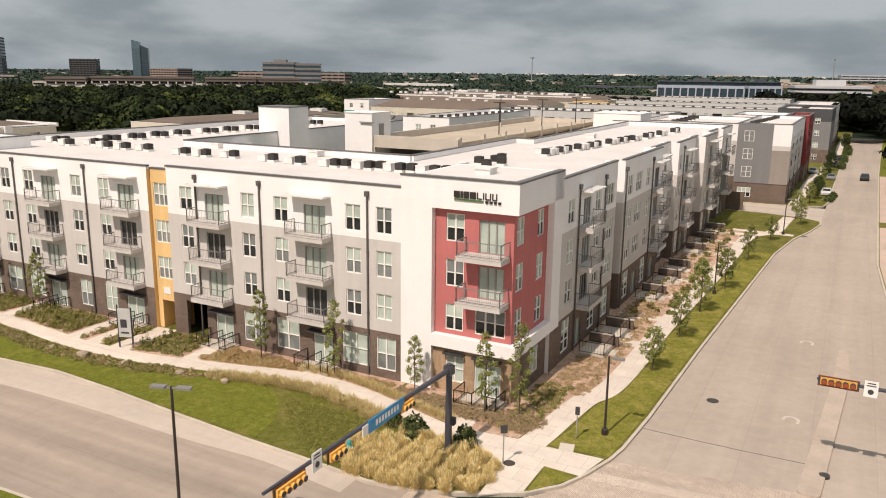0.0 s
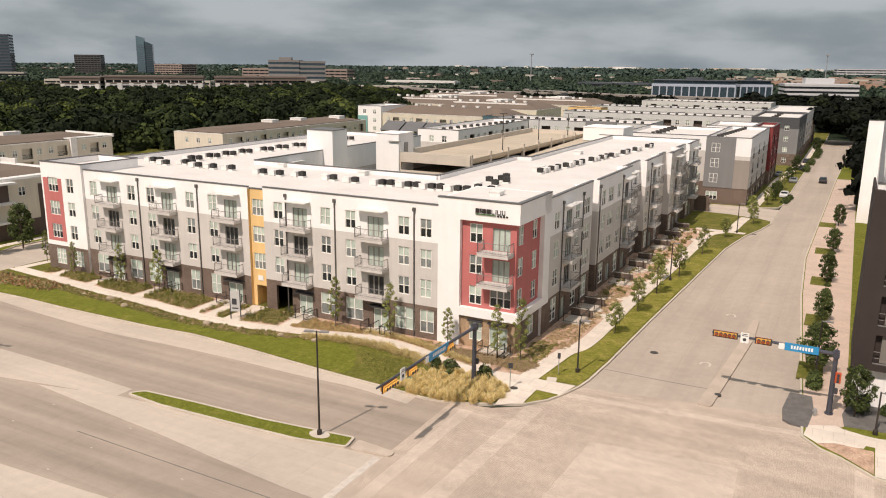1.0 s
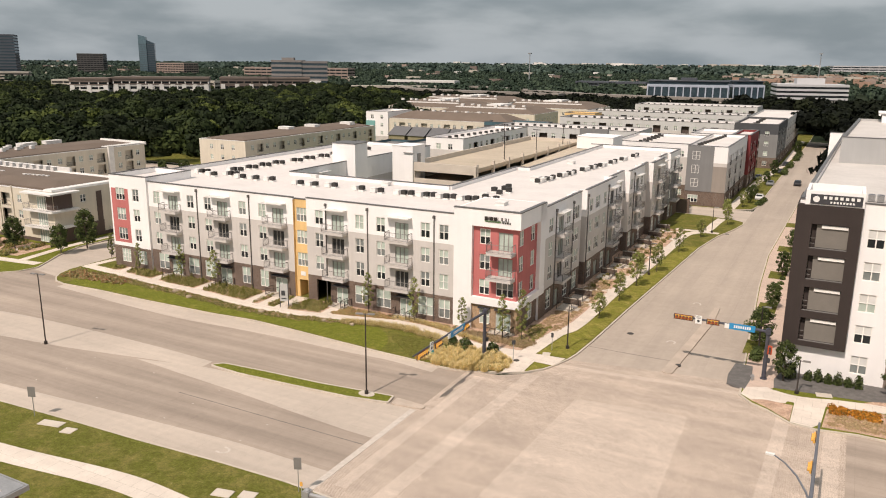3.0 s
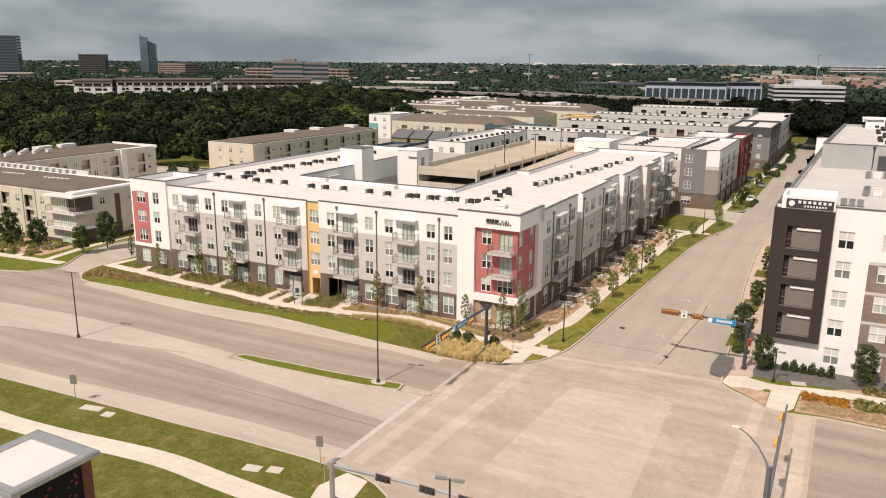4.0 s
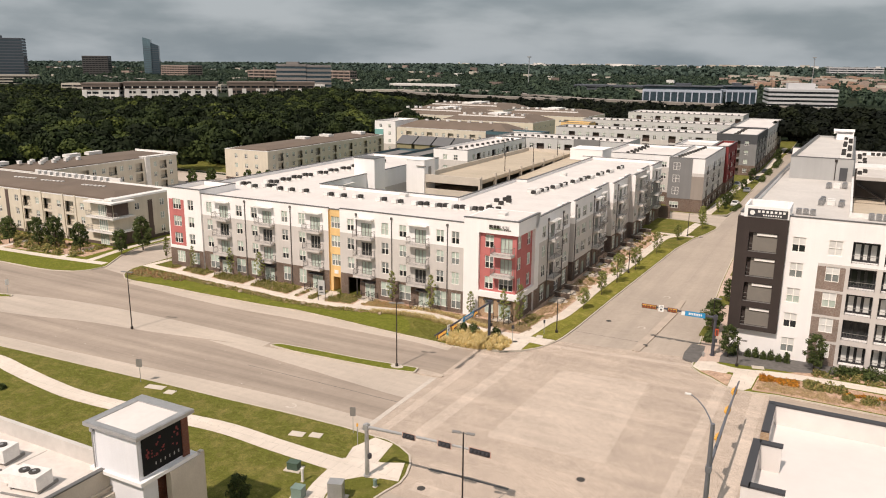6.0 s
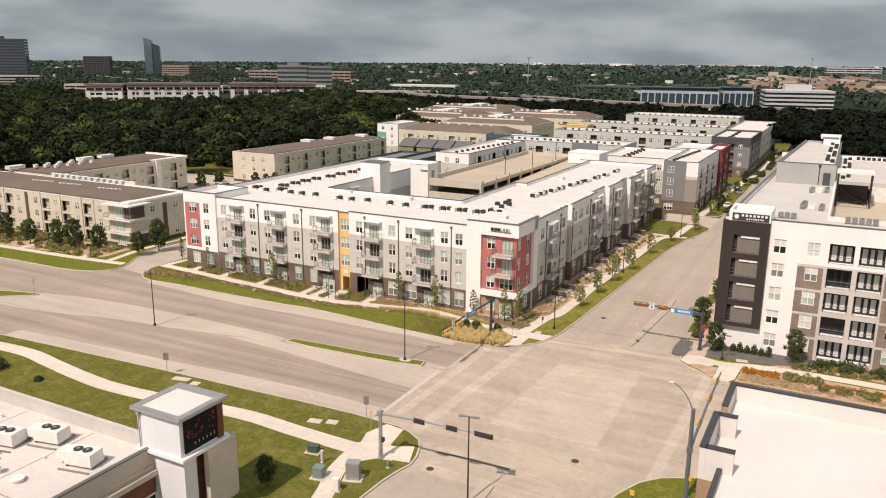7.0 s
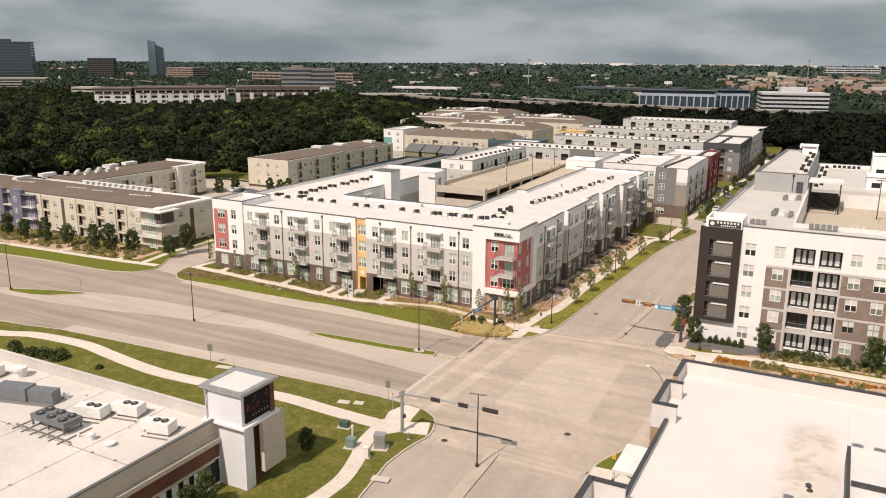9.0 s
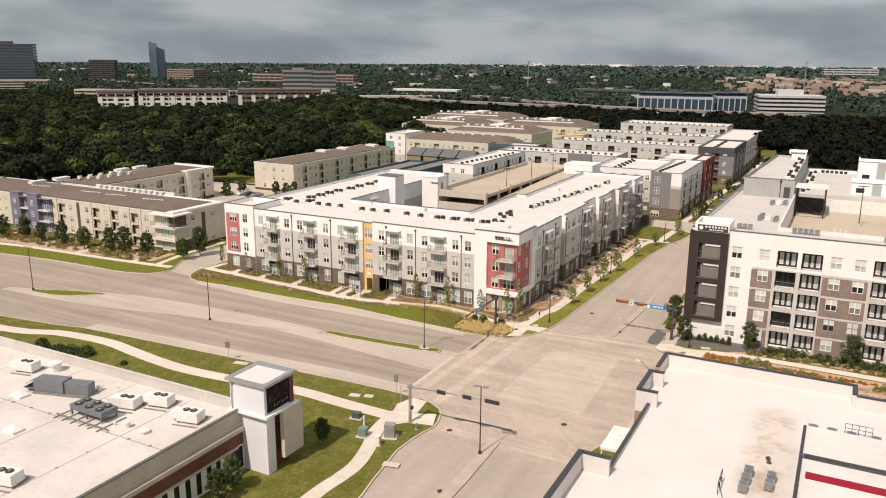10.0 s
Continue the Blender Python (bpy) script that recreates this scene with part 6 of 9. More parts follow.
for y, z0, z1, x0 in ((60.0, 18.403, 20.9, 52.4), (84.0, 18.403, 22.9, 53.6)):
    s = Solid()
    s.box(x0, y, z0, 74.1, y + 0.3, z1), s.box(x0, y + 0.303, z0, x0 + 0.3, y + 11, z1), s.box(x0 + 0.303, y + 0.303, z1 - 0.6, 74.1, y + 11, z1 - 0.3)
    uw = part("upper_wall", s, WHITE, wf, "white wall of the eastern part", Matrix())
    # thin near-black sheets on the wall stand for shaded openings
    s = Solid()
    s.box(x0 + 1.0, y - 0.06, z0 + 0.5, x0 + 2.6, y - 0.003, z0 + 1.5), s.box(x0 + 7.0, y - 0.06, z0 + 0.4, x0 + 13, y - 0.003, z0 + 1.3)
    part("opening", s, VOIDSHADE, uw, "near-black sheet standing for a shaded opening", Matrix())
    s = Solid()
    s.box(x0 + 4.0, y - 0.08, z0, x0 + 5.8, y - 0.003, z1 - 0.1)
    part("grey_panel", s, PALEWALL, uw, "pale grey panel", Matrix())
    s = Solid()
    s.box(x0 - 0.05, y - 0.05, z1 + 0.003, 74.1, y + 0.36, z1 + 0.1)
    part("coping", s, COPING, uw, "metal coping", Matrix())
s = Solid()
s.box(38.2, 90.5, 21.9, 41.6, 94.8, 23.2), s.box(37.6, 91.5, 23.203, 41.6, 94.8, 23.7), s.box(37.6, 90.5, 23.203, 37.9, 91.497, 23.7), s.box(41.3, 90.5, 23.203, 41.6, 91.497, 23.7), s.box(37.5, 90.4, 23.703, 41.7, 94.9, 24.0)
part("stair_head", s, WHITE, wf, "white rooftop stair head", Matrix())
s = Solid()
s.box(40.0, 46.85, 18.55, 41.2, 46.997, 20.8)
part("roof_door", s, DARKGREY, wf, "dark grey roof door", Matrix())
s = Solid()
s.tube([(39.3, 46.9, 18.6), (39.3, 46.9, 22.1)], 0.07, 8), s.box(39.1, 46.78, 21.8, 39.5, 46.997, 22.2)
part("downpipe", s, BRONZE, wf, "dark downpipe", Matrix())
s = Solid()
s.box(42.2, 46.0, 21.0, 48.2, 51.7, 21.3)
can = part("stair_canopy", s, UNITWHITE, wf, "flat pale canopy over the deck stair", Matrix())
s = Solid()
for x in (42.5, 47.9):
    for y in (46.4, 51.4):
        s.box(x - 0.12, y - 0.12, 14.9, x + 0.12, y + 0.12, 21.0)
for k in range(14):
    s.box(43.0 + k * 0.3, 49.5, 17.6 - k * 0.18, 43.32 + k * 0.3, 51.5, 17.7 - k * 0.18)
railing(s, 42.6, 47.5, 46.5, 15.0, 1.2, 0.4, back=50)
# dark sheet behind the stair gives the shade under the canopy
s.box(42.6, 51.75, 15.1, 47.6, 51.97, 18.3)
part("stair_frame", s, BRONZE, can, "dark stair, posts and a sheet standing for canopy shade", Matrix())
for x, y in [(50.4 + 0.9 * k, 31) for k in range(3)]:
    s = Solid()
    s.box(x, y, 15.0, x + 0.18, y + 0.18, 16.0)
    part("bollard", s, UNITWHITE, wf, "white deck bollard", Matrix())

# ---- white flat-roofed building in the south-east corner ----
se = thing("commercial_building", "large white-roofed building with charcoal parapet caps", "commercial building", at(39.2, -62.2))
OUT = [(39.2, -62.3), (53.7, -62.3), (53.7, -64.4), (92, -64.4), (92, -108), (37.8, -108), (37.8, -83.0), (39.6, -83.0), (39.6, -71.8), (38.7, -71.8), (38.7, -67.4), (39.5, -67.4), (39.5, -65.9), (38.9, -65.9), (38.9, -62.3)]
s = Solid()
s.prism(OUT, 0, 19.9)
part("wall", s, TANBRICK, se, "tan brick outer walls", Matrix())
s = Solid()
s.prism(OUT, 19.9, 20.4)
g = Graph("stained_roof_membrane")
f = g.times(g.span(g.noise(0.2, 5.0), 0.95, 1.04), g.span(g.noise(1.4, 5.0), 0.975, 1.02))
blot = g.noise(0.42, 6.0, 0.7)
sep = g.node("ShaderNodeSeparateXYZ", {"Vector": g.pos})
near = g.times(g.span(sep.outputs["X"], 0, 1, 46.6, 47.8), g.span(sep.outputs["X"], 1, 0, 49.6, 50.4))
near = g.times(near, g.times(g.span(sep.outputs["Y"], 0, 1, -84, -79), g.span(sep.outputs["Y"], 1, 0, -70.5, -66.5)))
c = g.mix(g.times(near, 0.42), g.value((0.69, 0.65, 0.625), f), (0.60, 0.50, 0.38))
c = g.mix(g.times(near, g.span(blot, 0.0, 0.85, 0.47, 0.68)), c, (0.36, 0.255, 0.16))
part("roof", s, g.done(c, 0.75), se, "white membrane roof with a rusty stain", Matrix())
# parapets: x0, y0, x1, y1, top
for x0, y0, x1, y1, top in ((38.9, -62.6, 53.7, -62.3, 21.4), (53.4, -64.4, 53.7, -62.603, 21.4), (53.703, -64.7, 92, -64.4, 21.4), (38.9, -65.9, 39.2, -62.603, 21.4),
                            (38.7, -71.8, 39.0, -67.4, 21.6), (39.003, -67.7, 39.9, -67.4, 21.6), (39.003, -71.8, 40.3, -71.5, 21.6),
                            (39.6, -82.997, 39.8, -71.803, 20.62), (37.8, -108, 38.1, -83.0, 21.6), (38.103, -83.3, 39.9, -83.0, 21.6)):
    s = Solid()
    s.box(x0, y0, 20.403, x1, y1, top)
    pp = part("parapet", s, MEMBRANE, se, "white parapet", Matrix())
    s = Solid()
    s.box(x0 - 0.03, y0 - 0.03, top + 0.003, x1 + 0.03, y1 + 0.03, top + 0.09)
    part("coping", s, DARKCOPING, pp, "charcoal parapet cap", Matrix())
s = Solid()
s.box(38.86, -65.96, 19.0, 39.24, -65.903, 21.39), s.box(38.86, -65.9, 0.1, 38.897, -62.3, 21.39)
part("brick_return", s, TANBRICK, se, "tan brick parapet end", Matrix())
s = Solid()
s.box(37.6, -77.2, 18.88, 39.58, -73.4, 19.08), s.box(37.65, -77.1, 18.4, 37.75, -77.0, 18.878), s.box(37.65, -73.6, 18.4, 37.75, -73.5, 18.878)
part("awning", s, UNITWHITE, se, "pale flat awning", Matrix())
s = Solid()
s.box(50.52, -71.85, 20.403, 50.6, -64.8, 20.45)
part("roof_seam", s, MEMBRANE, se, "raised roof seam", Matrix())
# higher store front with the crimson stripe
s = Solid()
s.box(50.6, -76.4, 20.403, 92, -71.9, 21.5)
part("plinth", s, MEMBRANE, se, "white stepped roof plinth", Matrix())
s = Solid()
s.box(50.4, -108, 20.41, 50.597, -72.2, 21.62), s.box(50.65, -76.62, 21.45, 92, -76.42, 21.56)
part("coping", s, DARKCOPING, se, "charcoal parapet cap", Matrix())
s = Solid()
s.box(50.6, -108, 20.403, 92, -76.63, 21.3)
part("roof", s, MEMBRANE, se, "white lower roof", Matrix())
s = Solid()
s.box(50.9, -79.3, 21.29, 62, -78.4, 21.325)
part("stripe", s, CRIMSON, se, "crimson stripe", Matrix())

# ---- low shop with the corner tower ----
sh = thing("shop_building", "low white-roofed shop with a square corner tower", "shop", at(-6.5, -65.5))
m, hs = at(-6.5, -108, 0, 90), []
for u, w in [(40.2, 2.6), (37.6, 0.7)] + [(36.2 - 1.55 * k, 0.75) for k in range(22)]:
    window(sh, m, u, 0.4, w, 2.7, 1 if w < 1 else 3, 1, FRAMEDARK, (GLASS, GLASS), rng)
    hs.append((u - w / 2, 0.4, u + w / 2, 3.1))
wall(sh, m, 42.5, 0.0, 7.5, [(0, 0, 43, 3.3, 2), (0, 3.3, 43, 5.0, 1)], hs, [CONCRETE, REDBRICK, WHITE], coping=COPING)
s = Solid()
s.box(-6.5, -108, 5.0, -6.1, -65.6, 5.5), s.box(-6.5, -108, 5.9, -6.3, -65.6, 6.0), s.box(-6.5, -108, 3.05, -6.35, -67.3, 3.3)
part("cornice", s, CONCRETE, sh, "pale cornice bands", Matrix())
wall(sh, at(-62, -65.5, 0, 180) @ at(-54.0, 0, 0), 54.0, 0.0, 7.9, [], [], [WORNROOF], coping=WORNROOF)
wall(sh, at(-62.3, -65.5, 0, -90), 42.5, 0.0, 7.5, [], [], [CONCRETE], coping=COPING)
s = Solid()
s.prism([(-6.8, -65.8), (-62, -65.8), (-62, -108), (-6.8, -108)], 6.3, 6.7)
part("roof", s, surf("cream_roof_membrane", (0.63, 0.58, 0.54), 0.8, 0.09, 5.0, 0.5), sh, "cream roof membrane with seams", Matrix())
s = Solid()
for x in (-14.5, -24, -33.5, -43):
    s.box(x, -108, 6.69, x + 0.12, -66, 6.708)
s.box(-61, -76.5, 6.69, -7.0, -76.38, 6.712)
for k in range(16):
    s.box(-58 + k * 3.2, -76.6, 6.71, -57.8 + k * 3.2, -76.3, 6.80)
for k in range(8):
    s.box(-14.6, -105 + k * 3.5, 6.71, -14.35, -104.8 + k * 3.5, 6.78)
part("roof_seam", s, surf("grey_seam", (0.34, 0.32, 0.29), 0.8), sh, "darker roof seams and fixings", Matrix())
s = Solid()  # tower
s.box(-7.6, -66.8, 7.4, -2.7, -61.9, 11.0)
TOWERWHITE = surf("white_tower_stucco", (0.76, 0.765, 0.80), 0.85, 0.04, 3.0, 0.1, 0.04)
tower = part("tower", s, TOWERWHITE, sh, "white square tower head", Matrix())
for box in ((-7.2, -66.4, 0.0, -2.9, -65.003, 7.397), (-7.2, -65.0, 0, -5.6, -62.4, 7.397)):
    s = Solid()
    s.box(*box)
    part("tower_pier", s, TOWERWHITE, sh, "white tower pier", Matrix())
s = Solid()
s.box(-7.9, -67.1, 11.0, -2.3, -61.6, 11.25)
part("tower_cap", s, MEMBRANE, tower, "white tower cap", Matrix())
s = Solid()
s.box(-7.98, -67.18, 11.03, -2.22, -67.103, 11.32), s.box(-7.98, -61.597, 11.03, -2.22, -61.5, 11.32), s.box(-2.297, -67.1, 11.03, -2.2, -61.6, 11.32), s.box(-7.98, -67.1, 11.03, -7.903, -61.6, 11.32)
part("fascia", s, GALV, tower, "grey metal fascia", Matrix())
s = Solid()
s.box(-7.86, -67.06, 11.253, -7.3, -61.64, 11.33), s.box(-2.86, -67.06, 11.253, -2.34, -61.64, 11.33), s.box(-7.297, -67.06, 11.253, -2.863, -66.6, 11.33), s.box(-7.297, -62.5, 11.253, -2.863, -61.64, 11.33)
part("cap_border", s, GALV, tower, "grey metal border round the cap", Matrix())
s = Solid()
s.box(-7.9, -67.0, 7.25, -2.3, -61.4, 7.55)
part("ledge", s, WHITE, tower, "white ledge", Matrix())
s = Solid()
s.box(-2.75, -64.3, 1.5, -2.2, -61.0, 7.24), s.box(-2.9, -60.85, 1.4, -2.5, -60.5, 7.24)
part("slab_panel", s, CONCRETE, tower, "hung cream panel", Matrix())
s = Solid()
s.box(-5.6, -64.9, 0.1, -3.6, -61.6, 7.2)
part("brick_strip", s, REDBRICK, tower, "red brick strip", Matrix())
s = Solid()
s.box(-2.696, -66.4, 7.8, -2.6, -62.62, 10.8)
scr = part("display_screen", s, SCREENBLACK, tower, "dark display screen", Matrix())
RS = random.Random(4)
for k in range(26):
    s = Solid()
    y, z, w = -66.2 + 3.4 * RS.random(), 8.8 + 1.5 * RS.random(), RS.uniform(0.07, 0.2)
    s.box(-2.597, y, z, -2.59 + 0.0015 * k, y + w, z + w * RS.uniform(0.6, 1.5))
    part("red_mark", s, DEEPRED, scr, "", Matrix())
s = Solid()
for k in range(7):
    s.box(-2.597, -65.3 + k * 0.45, 8.25, -2.575, -65.22 + k * 0.45, 8.5)
part("mark", s, GALV, scr, "small pale marks", Matrix())
s = Solid()
s.box(-2.696, -62.6, 7.6, -2.55, -61.92, 10.98), s.box(-2.9, -61.9, 7.6, -2.7, -61.85, 10.98)
part("brick_edge", s, REDBRICK, tower, "red brick edge", Matrix())
s = Solid()
s.tube([(-7.3, -66.95, 7.6), (-7.3, -66.95, 10.8)], 0.06, 8), s.box(-7.45, -67.05, 10.6, -7.15, -66.82, 10.9)
part("downpipe", s, GALV, tower, "thin grey downpipe", Matrix())

# ---- distant buildings ----


def banded(name, label, x, y, w, d, h, floors, wall_mat, glass, rz=0.0, vertical=0, category="office building", top=0.0, base=0.0, thin=1.0):
    """An office block: solid core, glass bands and spandrels standing proud."""
    b = thing(name, label, category, at(x, y, 0, rz))
    s = Solid()
    s.box(0, 0, 0, w, d, h)
    part("glazing", s, glass, b, "window bands")
    st = (h - base) / floors
    for k in range(floors + 1):
        z0, z1 = base + st * k - st * 0.28 * thin, base + st * k + st * 0.22 * thin
        z0, z1 = max(z0, 0.0), min(z1, h)
        s = Solid()
        s.box(-0.35, -0.35, z0, w + 0.35, d + 0.35, z1)
        part("spandrel", s, wall_mat, b)
    s = Solid()
    s.box(-0.4, -0.4, h + 0.003, w + 0.4, d + 0.4, h + 1.0)
    part("roof", s, wall_mat, b)
    if vertical:
        for k in range(vertical + 1):
            u = w * k / vertical
            s = Solid()
            s.box(u - 0.5, -0.5, 0, u + 0.5, -0.36, h)
            part("pier", s, wall_mat, b)
        nd = max(1, round(d * vertical / w))
        for k in range(nd + 1):
            u = d * k / nd
            s = Solid()
            s.box(w + 0.36, u - 0.5, 0, w + 0.5, u + 0.5, h)
            part("pier", s, wall_mat, b)
    if top:
        s = Solid()
        s.box(w * 0.3, d * 0.3, h + 1.0, w * 0.7, d * 0.7, h + 1 + top)
        part("roof_plant", s, wall_mat, b, "rooftop plant room")
    return b


PALE = surf("pale_precast", (0.46, 0.42, 0.36), 0.8, 0.05, 10.0, 1.0)
BROWNPC = surf("brown_precast", (0.17, 0.135, 0.115), 0.8, 0.05, 10.0, 1.0)
WHITEPC = surf("white_precast", (0.66, 0.64, 0.61), 0.8, 0.05, 10.0, 1.0)
GREYPC = surf("grey_white_precast", (0.50, 0.50, 0.51), 0.8, 0.05, 10.0, 1.0)
COOLPC = surf("cool_white_frame", (0.42, 0.46, 0.54), 0.7, 0.05, 10.0, 1.0)
TAUPEPC = surf("grey_brown_precast", (0.215, 0.20, 0.19), 0.8, 0.05, 10.0, 1.0)
DARKPC = surf("dark_precast", (0.085, 0.08, 0.078), 0.7, 0.05, 10.0, 1.0)
ROSE = surf("rose_precast", (0.31, 0.24, 0.205), 0.8, 0.05, 10.0, 1.0)
BLUEPC = surf("blue_grey_panel", (0.075, 0.083, 0.098), 0.6, 0.05, 10.0, 1.0)

gt = thing("glass_tower", "slim pale blue glass tower with a slanted top", "office tower", at(-1250, 1046, 0, 38))
for x0, x1, y0, y1, za, zb, mat in ((0, 15, 0, 16, 80, 76, PALEGLASS), (15.003, 30, 1.5, 14.5, 70, 64, CURTAINWALL)):
    s = Solid()
    i = len(s.v)
    s.v += [(x0, y0, 0), (x1, y0, 0), (x1, y1, 0), (x0, y1, 0), (x0, y0, za), (x1, y0, zb), (x1, y1, zb), (x0, y1, za)]
    for q in ((0, 1, 5, 4), (1, 2, 6, 5), (2, 3, 7, 6), (3, 0, 4, 7), (4, 5, 6, 7)):
        s.f.append(q), s.m.append(0)
    slab = part("glass_slab", s, mat, gt, "glass slab", WORLD[gt.name])
    for k in range(1, 18):
        s = Solid()
        s.box(x0 - 0.1, y0 - 0.25, k * 3.6, x1 + 0.1, y0 - 0.003, k * 3.6 + 0.7)
        part("floor_band", s, BLUEPC, slab, "", WORLD[gt.name])
banded("office_block", "dark brown office slab", -1400, 1018, 50, 30, 42, 10, DARKPC, GLASS, 36, 8)
banded("office_tower", "tall blue glass office tower with pale bands", -1163, 604, 100, 40, 66, 15, BLUEPC, CURTAINWALL, 48, top=4)
banded("podium_building", "pale low podium at the foot of the tower", -1125, 584, 110, 30, 12, 3, PALE, GLASS, 48)
banded("office_block", "long brown office with window bands", -592, 663, 36, 34, 32, 6, TAUPEPC, CURTAINWALL, 30, top=3)
banded("office_block", "dark glass wing of the brown office", -561, 682, 30, 34, 31, 6, TAUPEPC, CURTAINWALL, 36)
banded("office_podium", "white colonnaded base of the brown office", -594, 652, 66, 26, 8, 2, WHITEPC, GLASS, 34, 14)
banded("office_block", "rose-coloured office block near the horizon", -1174, 1020, 66, 40, 25, 6, ROSE, GLASS, 4, 10)
banded("apartment_row", "long pale apartment row on the hill", -900, 960, 190, 30, 20, 4, ROSE, GLASS, 12, 18, category="apartment building")
# white courtyard flats beyond the wood
for x, y, w, d, h, rz in ((-606, 398, 34, 26, 13, 30), (-575, 420, 84, 26, 14, 41), (-512, 492, 44, 24, 14, 38), (-478, 520, 40, 24, 14, 38)):
    b = banded("courtyard_flats", "white and brown flats beyond the wood", x, y, w, d, h, 3, WHITEPC if x < -520 else BROWNPC, GLASS, rz, max(3, int(w / 7)), "apartment building")
    s = Solid()
    s.box(-1.2, -1.2, h + 1.003, w + 1.2, d + 1.2, h + 2.6)
    part("brown_roof", s, BROWNPC, b, "brown roof")
    s = Solid()
    s.box(-0.7, -0.7, h * 0.68, w + 0.7, d + 0.7, h * 0.76), s.box(-0.7, -0.7, h * 0.9, w + 0.7, d + 0.7, h + 1.0)
    part("brown_band", s, BROWNPC, b, "brown upper storey bands")
    for k in range(max(3, int(w / 9))):
        u = 2 + k * (w - 4) / max(2, max(3, int(w / 9)) - 1)
        s = Solid()
        s.box(u - 2, -1.0, 0, u + 2, -0.51, h - 4)
        part("white_bay", s, WHITEPC, b)
for x, y, w, d, h, rz in ((-700, 560, 90, 18, 8, 20), (-800, 520, 120, 18, 8, 18), (-640, 610, 70, 16, 7, 20), (-430, 590, 90, 14, 7, 35)):
    banded("low_office", "long low pale building among trees", x, y, w, d, h, 2, PALE, GLASS, rz, 8)
# offices beyond the end of the street
for lab, x, y, w, d, rz, n in (("four-storey glass office with white frames", -128, 605, 66, 26, 6, 11), ("angled wing of the glass office", -62, 640, 26, 30, 24, 5)):
    b = banded("office_block", lab, x, y, w, d, 14.5, 1, COOLPC, CURTAINWALL, rz, n, thin=0.28)
    s = Solid()
    s.box(0.8, 0.8, 15.5, w - 0.8, d - 0.8, 18.2)
    part("attic_glazing", s, CURTAINWALL, b, "set-back dark glazed top floor")
    s = Solid()
    s.box(-0.6, -0.6, 18.203, w + 0.6, d + 0.6, 18.8), s.box(w * 0.4, d * 0.3, 18.803, w * 0.6, d * 0.7, 21)
    part("flat_roof", s, BLUEPC, b, "blue-grey roof")
banded("parking_structure", "white open parking structure", -30, 676, 58, 40, 15, 4, GREYPC, GLASS, 12, 0, "parking garage", top=5)
banded("office_block", "dark glass office near the horizon", -30, 2250, 130, 50, 30, 5, GREYPC, GLASS, 10, 6)
banded("low_office", "low white offices by the motorway", -470, 730, 84, 20, 10, 2, WHITEPC, GLASS, 10, 6)
banded("low_office", "blue-roofed low hall among dark trees", -290, 900, 90, 30, 9, 2, BLUEPC, GLASS, 0, 6)
banded("low_office", "low pale sheds by the motorway", -190, 800, 80, 30, 7, 1, PALE, GLASS, 0, 6)
# raised motorway
s = Solid()
for p in (((-340, 700), (-302, 676), (-192, 590), (-120, 562), (20, 540)), ((-420, 640), (-339, 587), (-251, 566), (-190, 560)), ((-1250, 924), (-1000, 800), (-700, 690))):
    band(s, smooth_line(list(p)), 14, 5.2, 7.2)
fly = structure("road_flyover", s, surf("aged_flyover_concrete", (0.25, 0.225, 0.20), 0.85, 0.08, 8.0, 1.0), "pale concrete motorway on piers", "flyover")
s = Solid()
for k in range(18):
    t = k / 17
    x, y = -302 + 320 * t, 660 - 120 * min(1, t * 1.6)
    s.box(x - 1, y - 1, 0, x + 1, y + 1, 5.1)
structure("road_pier", s, PALE, "concrete motorway piers", "pier")
# water tower and masts
wt = thing("water_tower", "white water tower on the horizon", "water tower", at(-2500, 4690))
bm = bmesh.new()
bmesh.ops.create_icosphere(bm, subdivisions=3, radius=10, matrix=Matrix.Translation((0, 0, 48)) @ Matrix.Diagonal((1.15, 1.15, 0.8, 1)))
me = bpy.data.meshes.new("tank")
bm.to_mesh(me)
bm.free()
me.materials.append(SIGNWHITE)
part("tank", me, None, wt)
s = Solid()
s.tube([(0, 0, 0), (0, 0, 36), (0, 0, 42)], [4.5, 3.0, 6.0], 12)
part("stem", s, SIGNWHITE, wt)
for x, y, h in ((-388, 985, 46), (-15, 1100, 48)):
    s = Solid()
    s.tube([(0, 0, 0), (0, 0, h)], [0.8, 0.5], 8), s.box(-2.2, -2.2, h - 1.5, 2.2, 2.2, h)
    thing("light_mast", "tall motorway light mast", "mast", at(x, y), "light masts", solid=s, mats=GALV)
# far roofs scattered among trees, too many to tell apart
s = Solid()
RFAR = random.Random(3)
for k in range(230):
    y = RFAR.uniform(900, 4700)
    x = -0.46 * y + RFAR.uniform(-1.15, 0.72) * y
    w, d, h = RFAR.uniform(9, 26), RFAR.uniform(8, 16), RFAR.uniform(5, 8) + y / 500
    if RFAR.random() < 0.10 and y > 2000:
        h += RFAR.uniform(2, 8) + y / 500
    s.box(x, y, 0, x + w, y + d, h, RFAR.choice((0, 0, 1, 1, 2, 3)))
for k in range(110):
    y = RFAR.uniform(1000, 2100)
    x = RFAR.uniform(-150, 110) + (y - 1000) * RFAR.uniform(-0.12, 0.05)
    s.box(x, y, 0, x + RFAR.uniform(12, 30), y + RFAR.uniform(10, 18), RFAR.uniform(8, 12), RFAR.choice((0, 1, 1, 4, 4)))
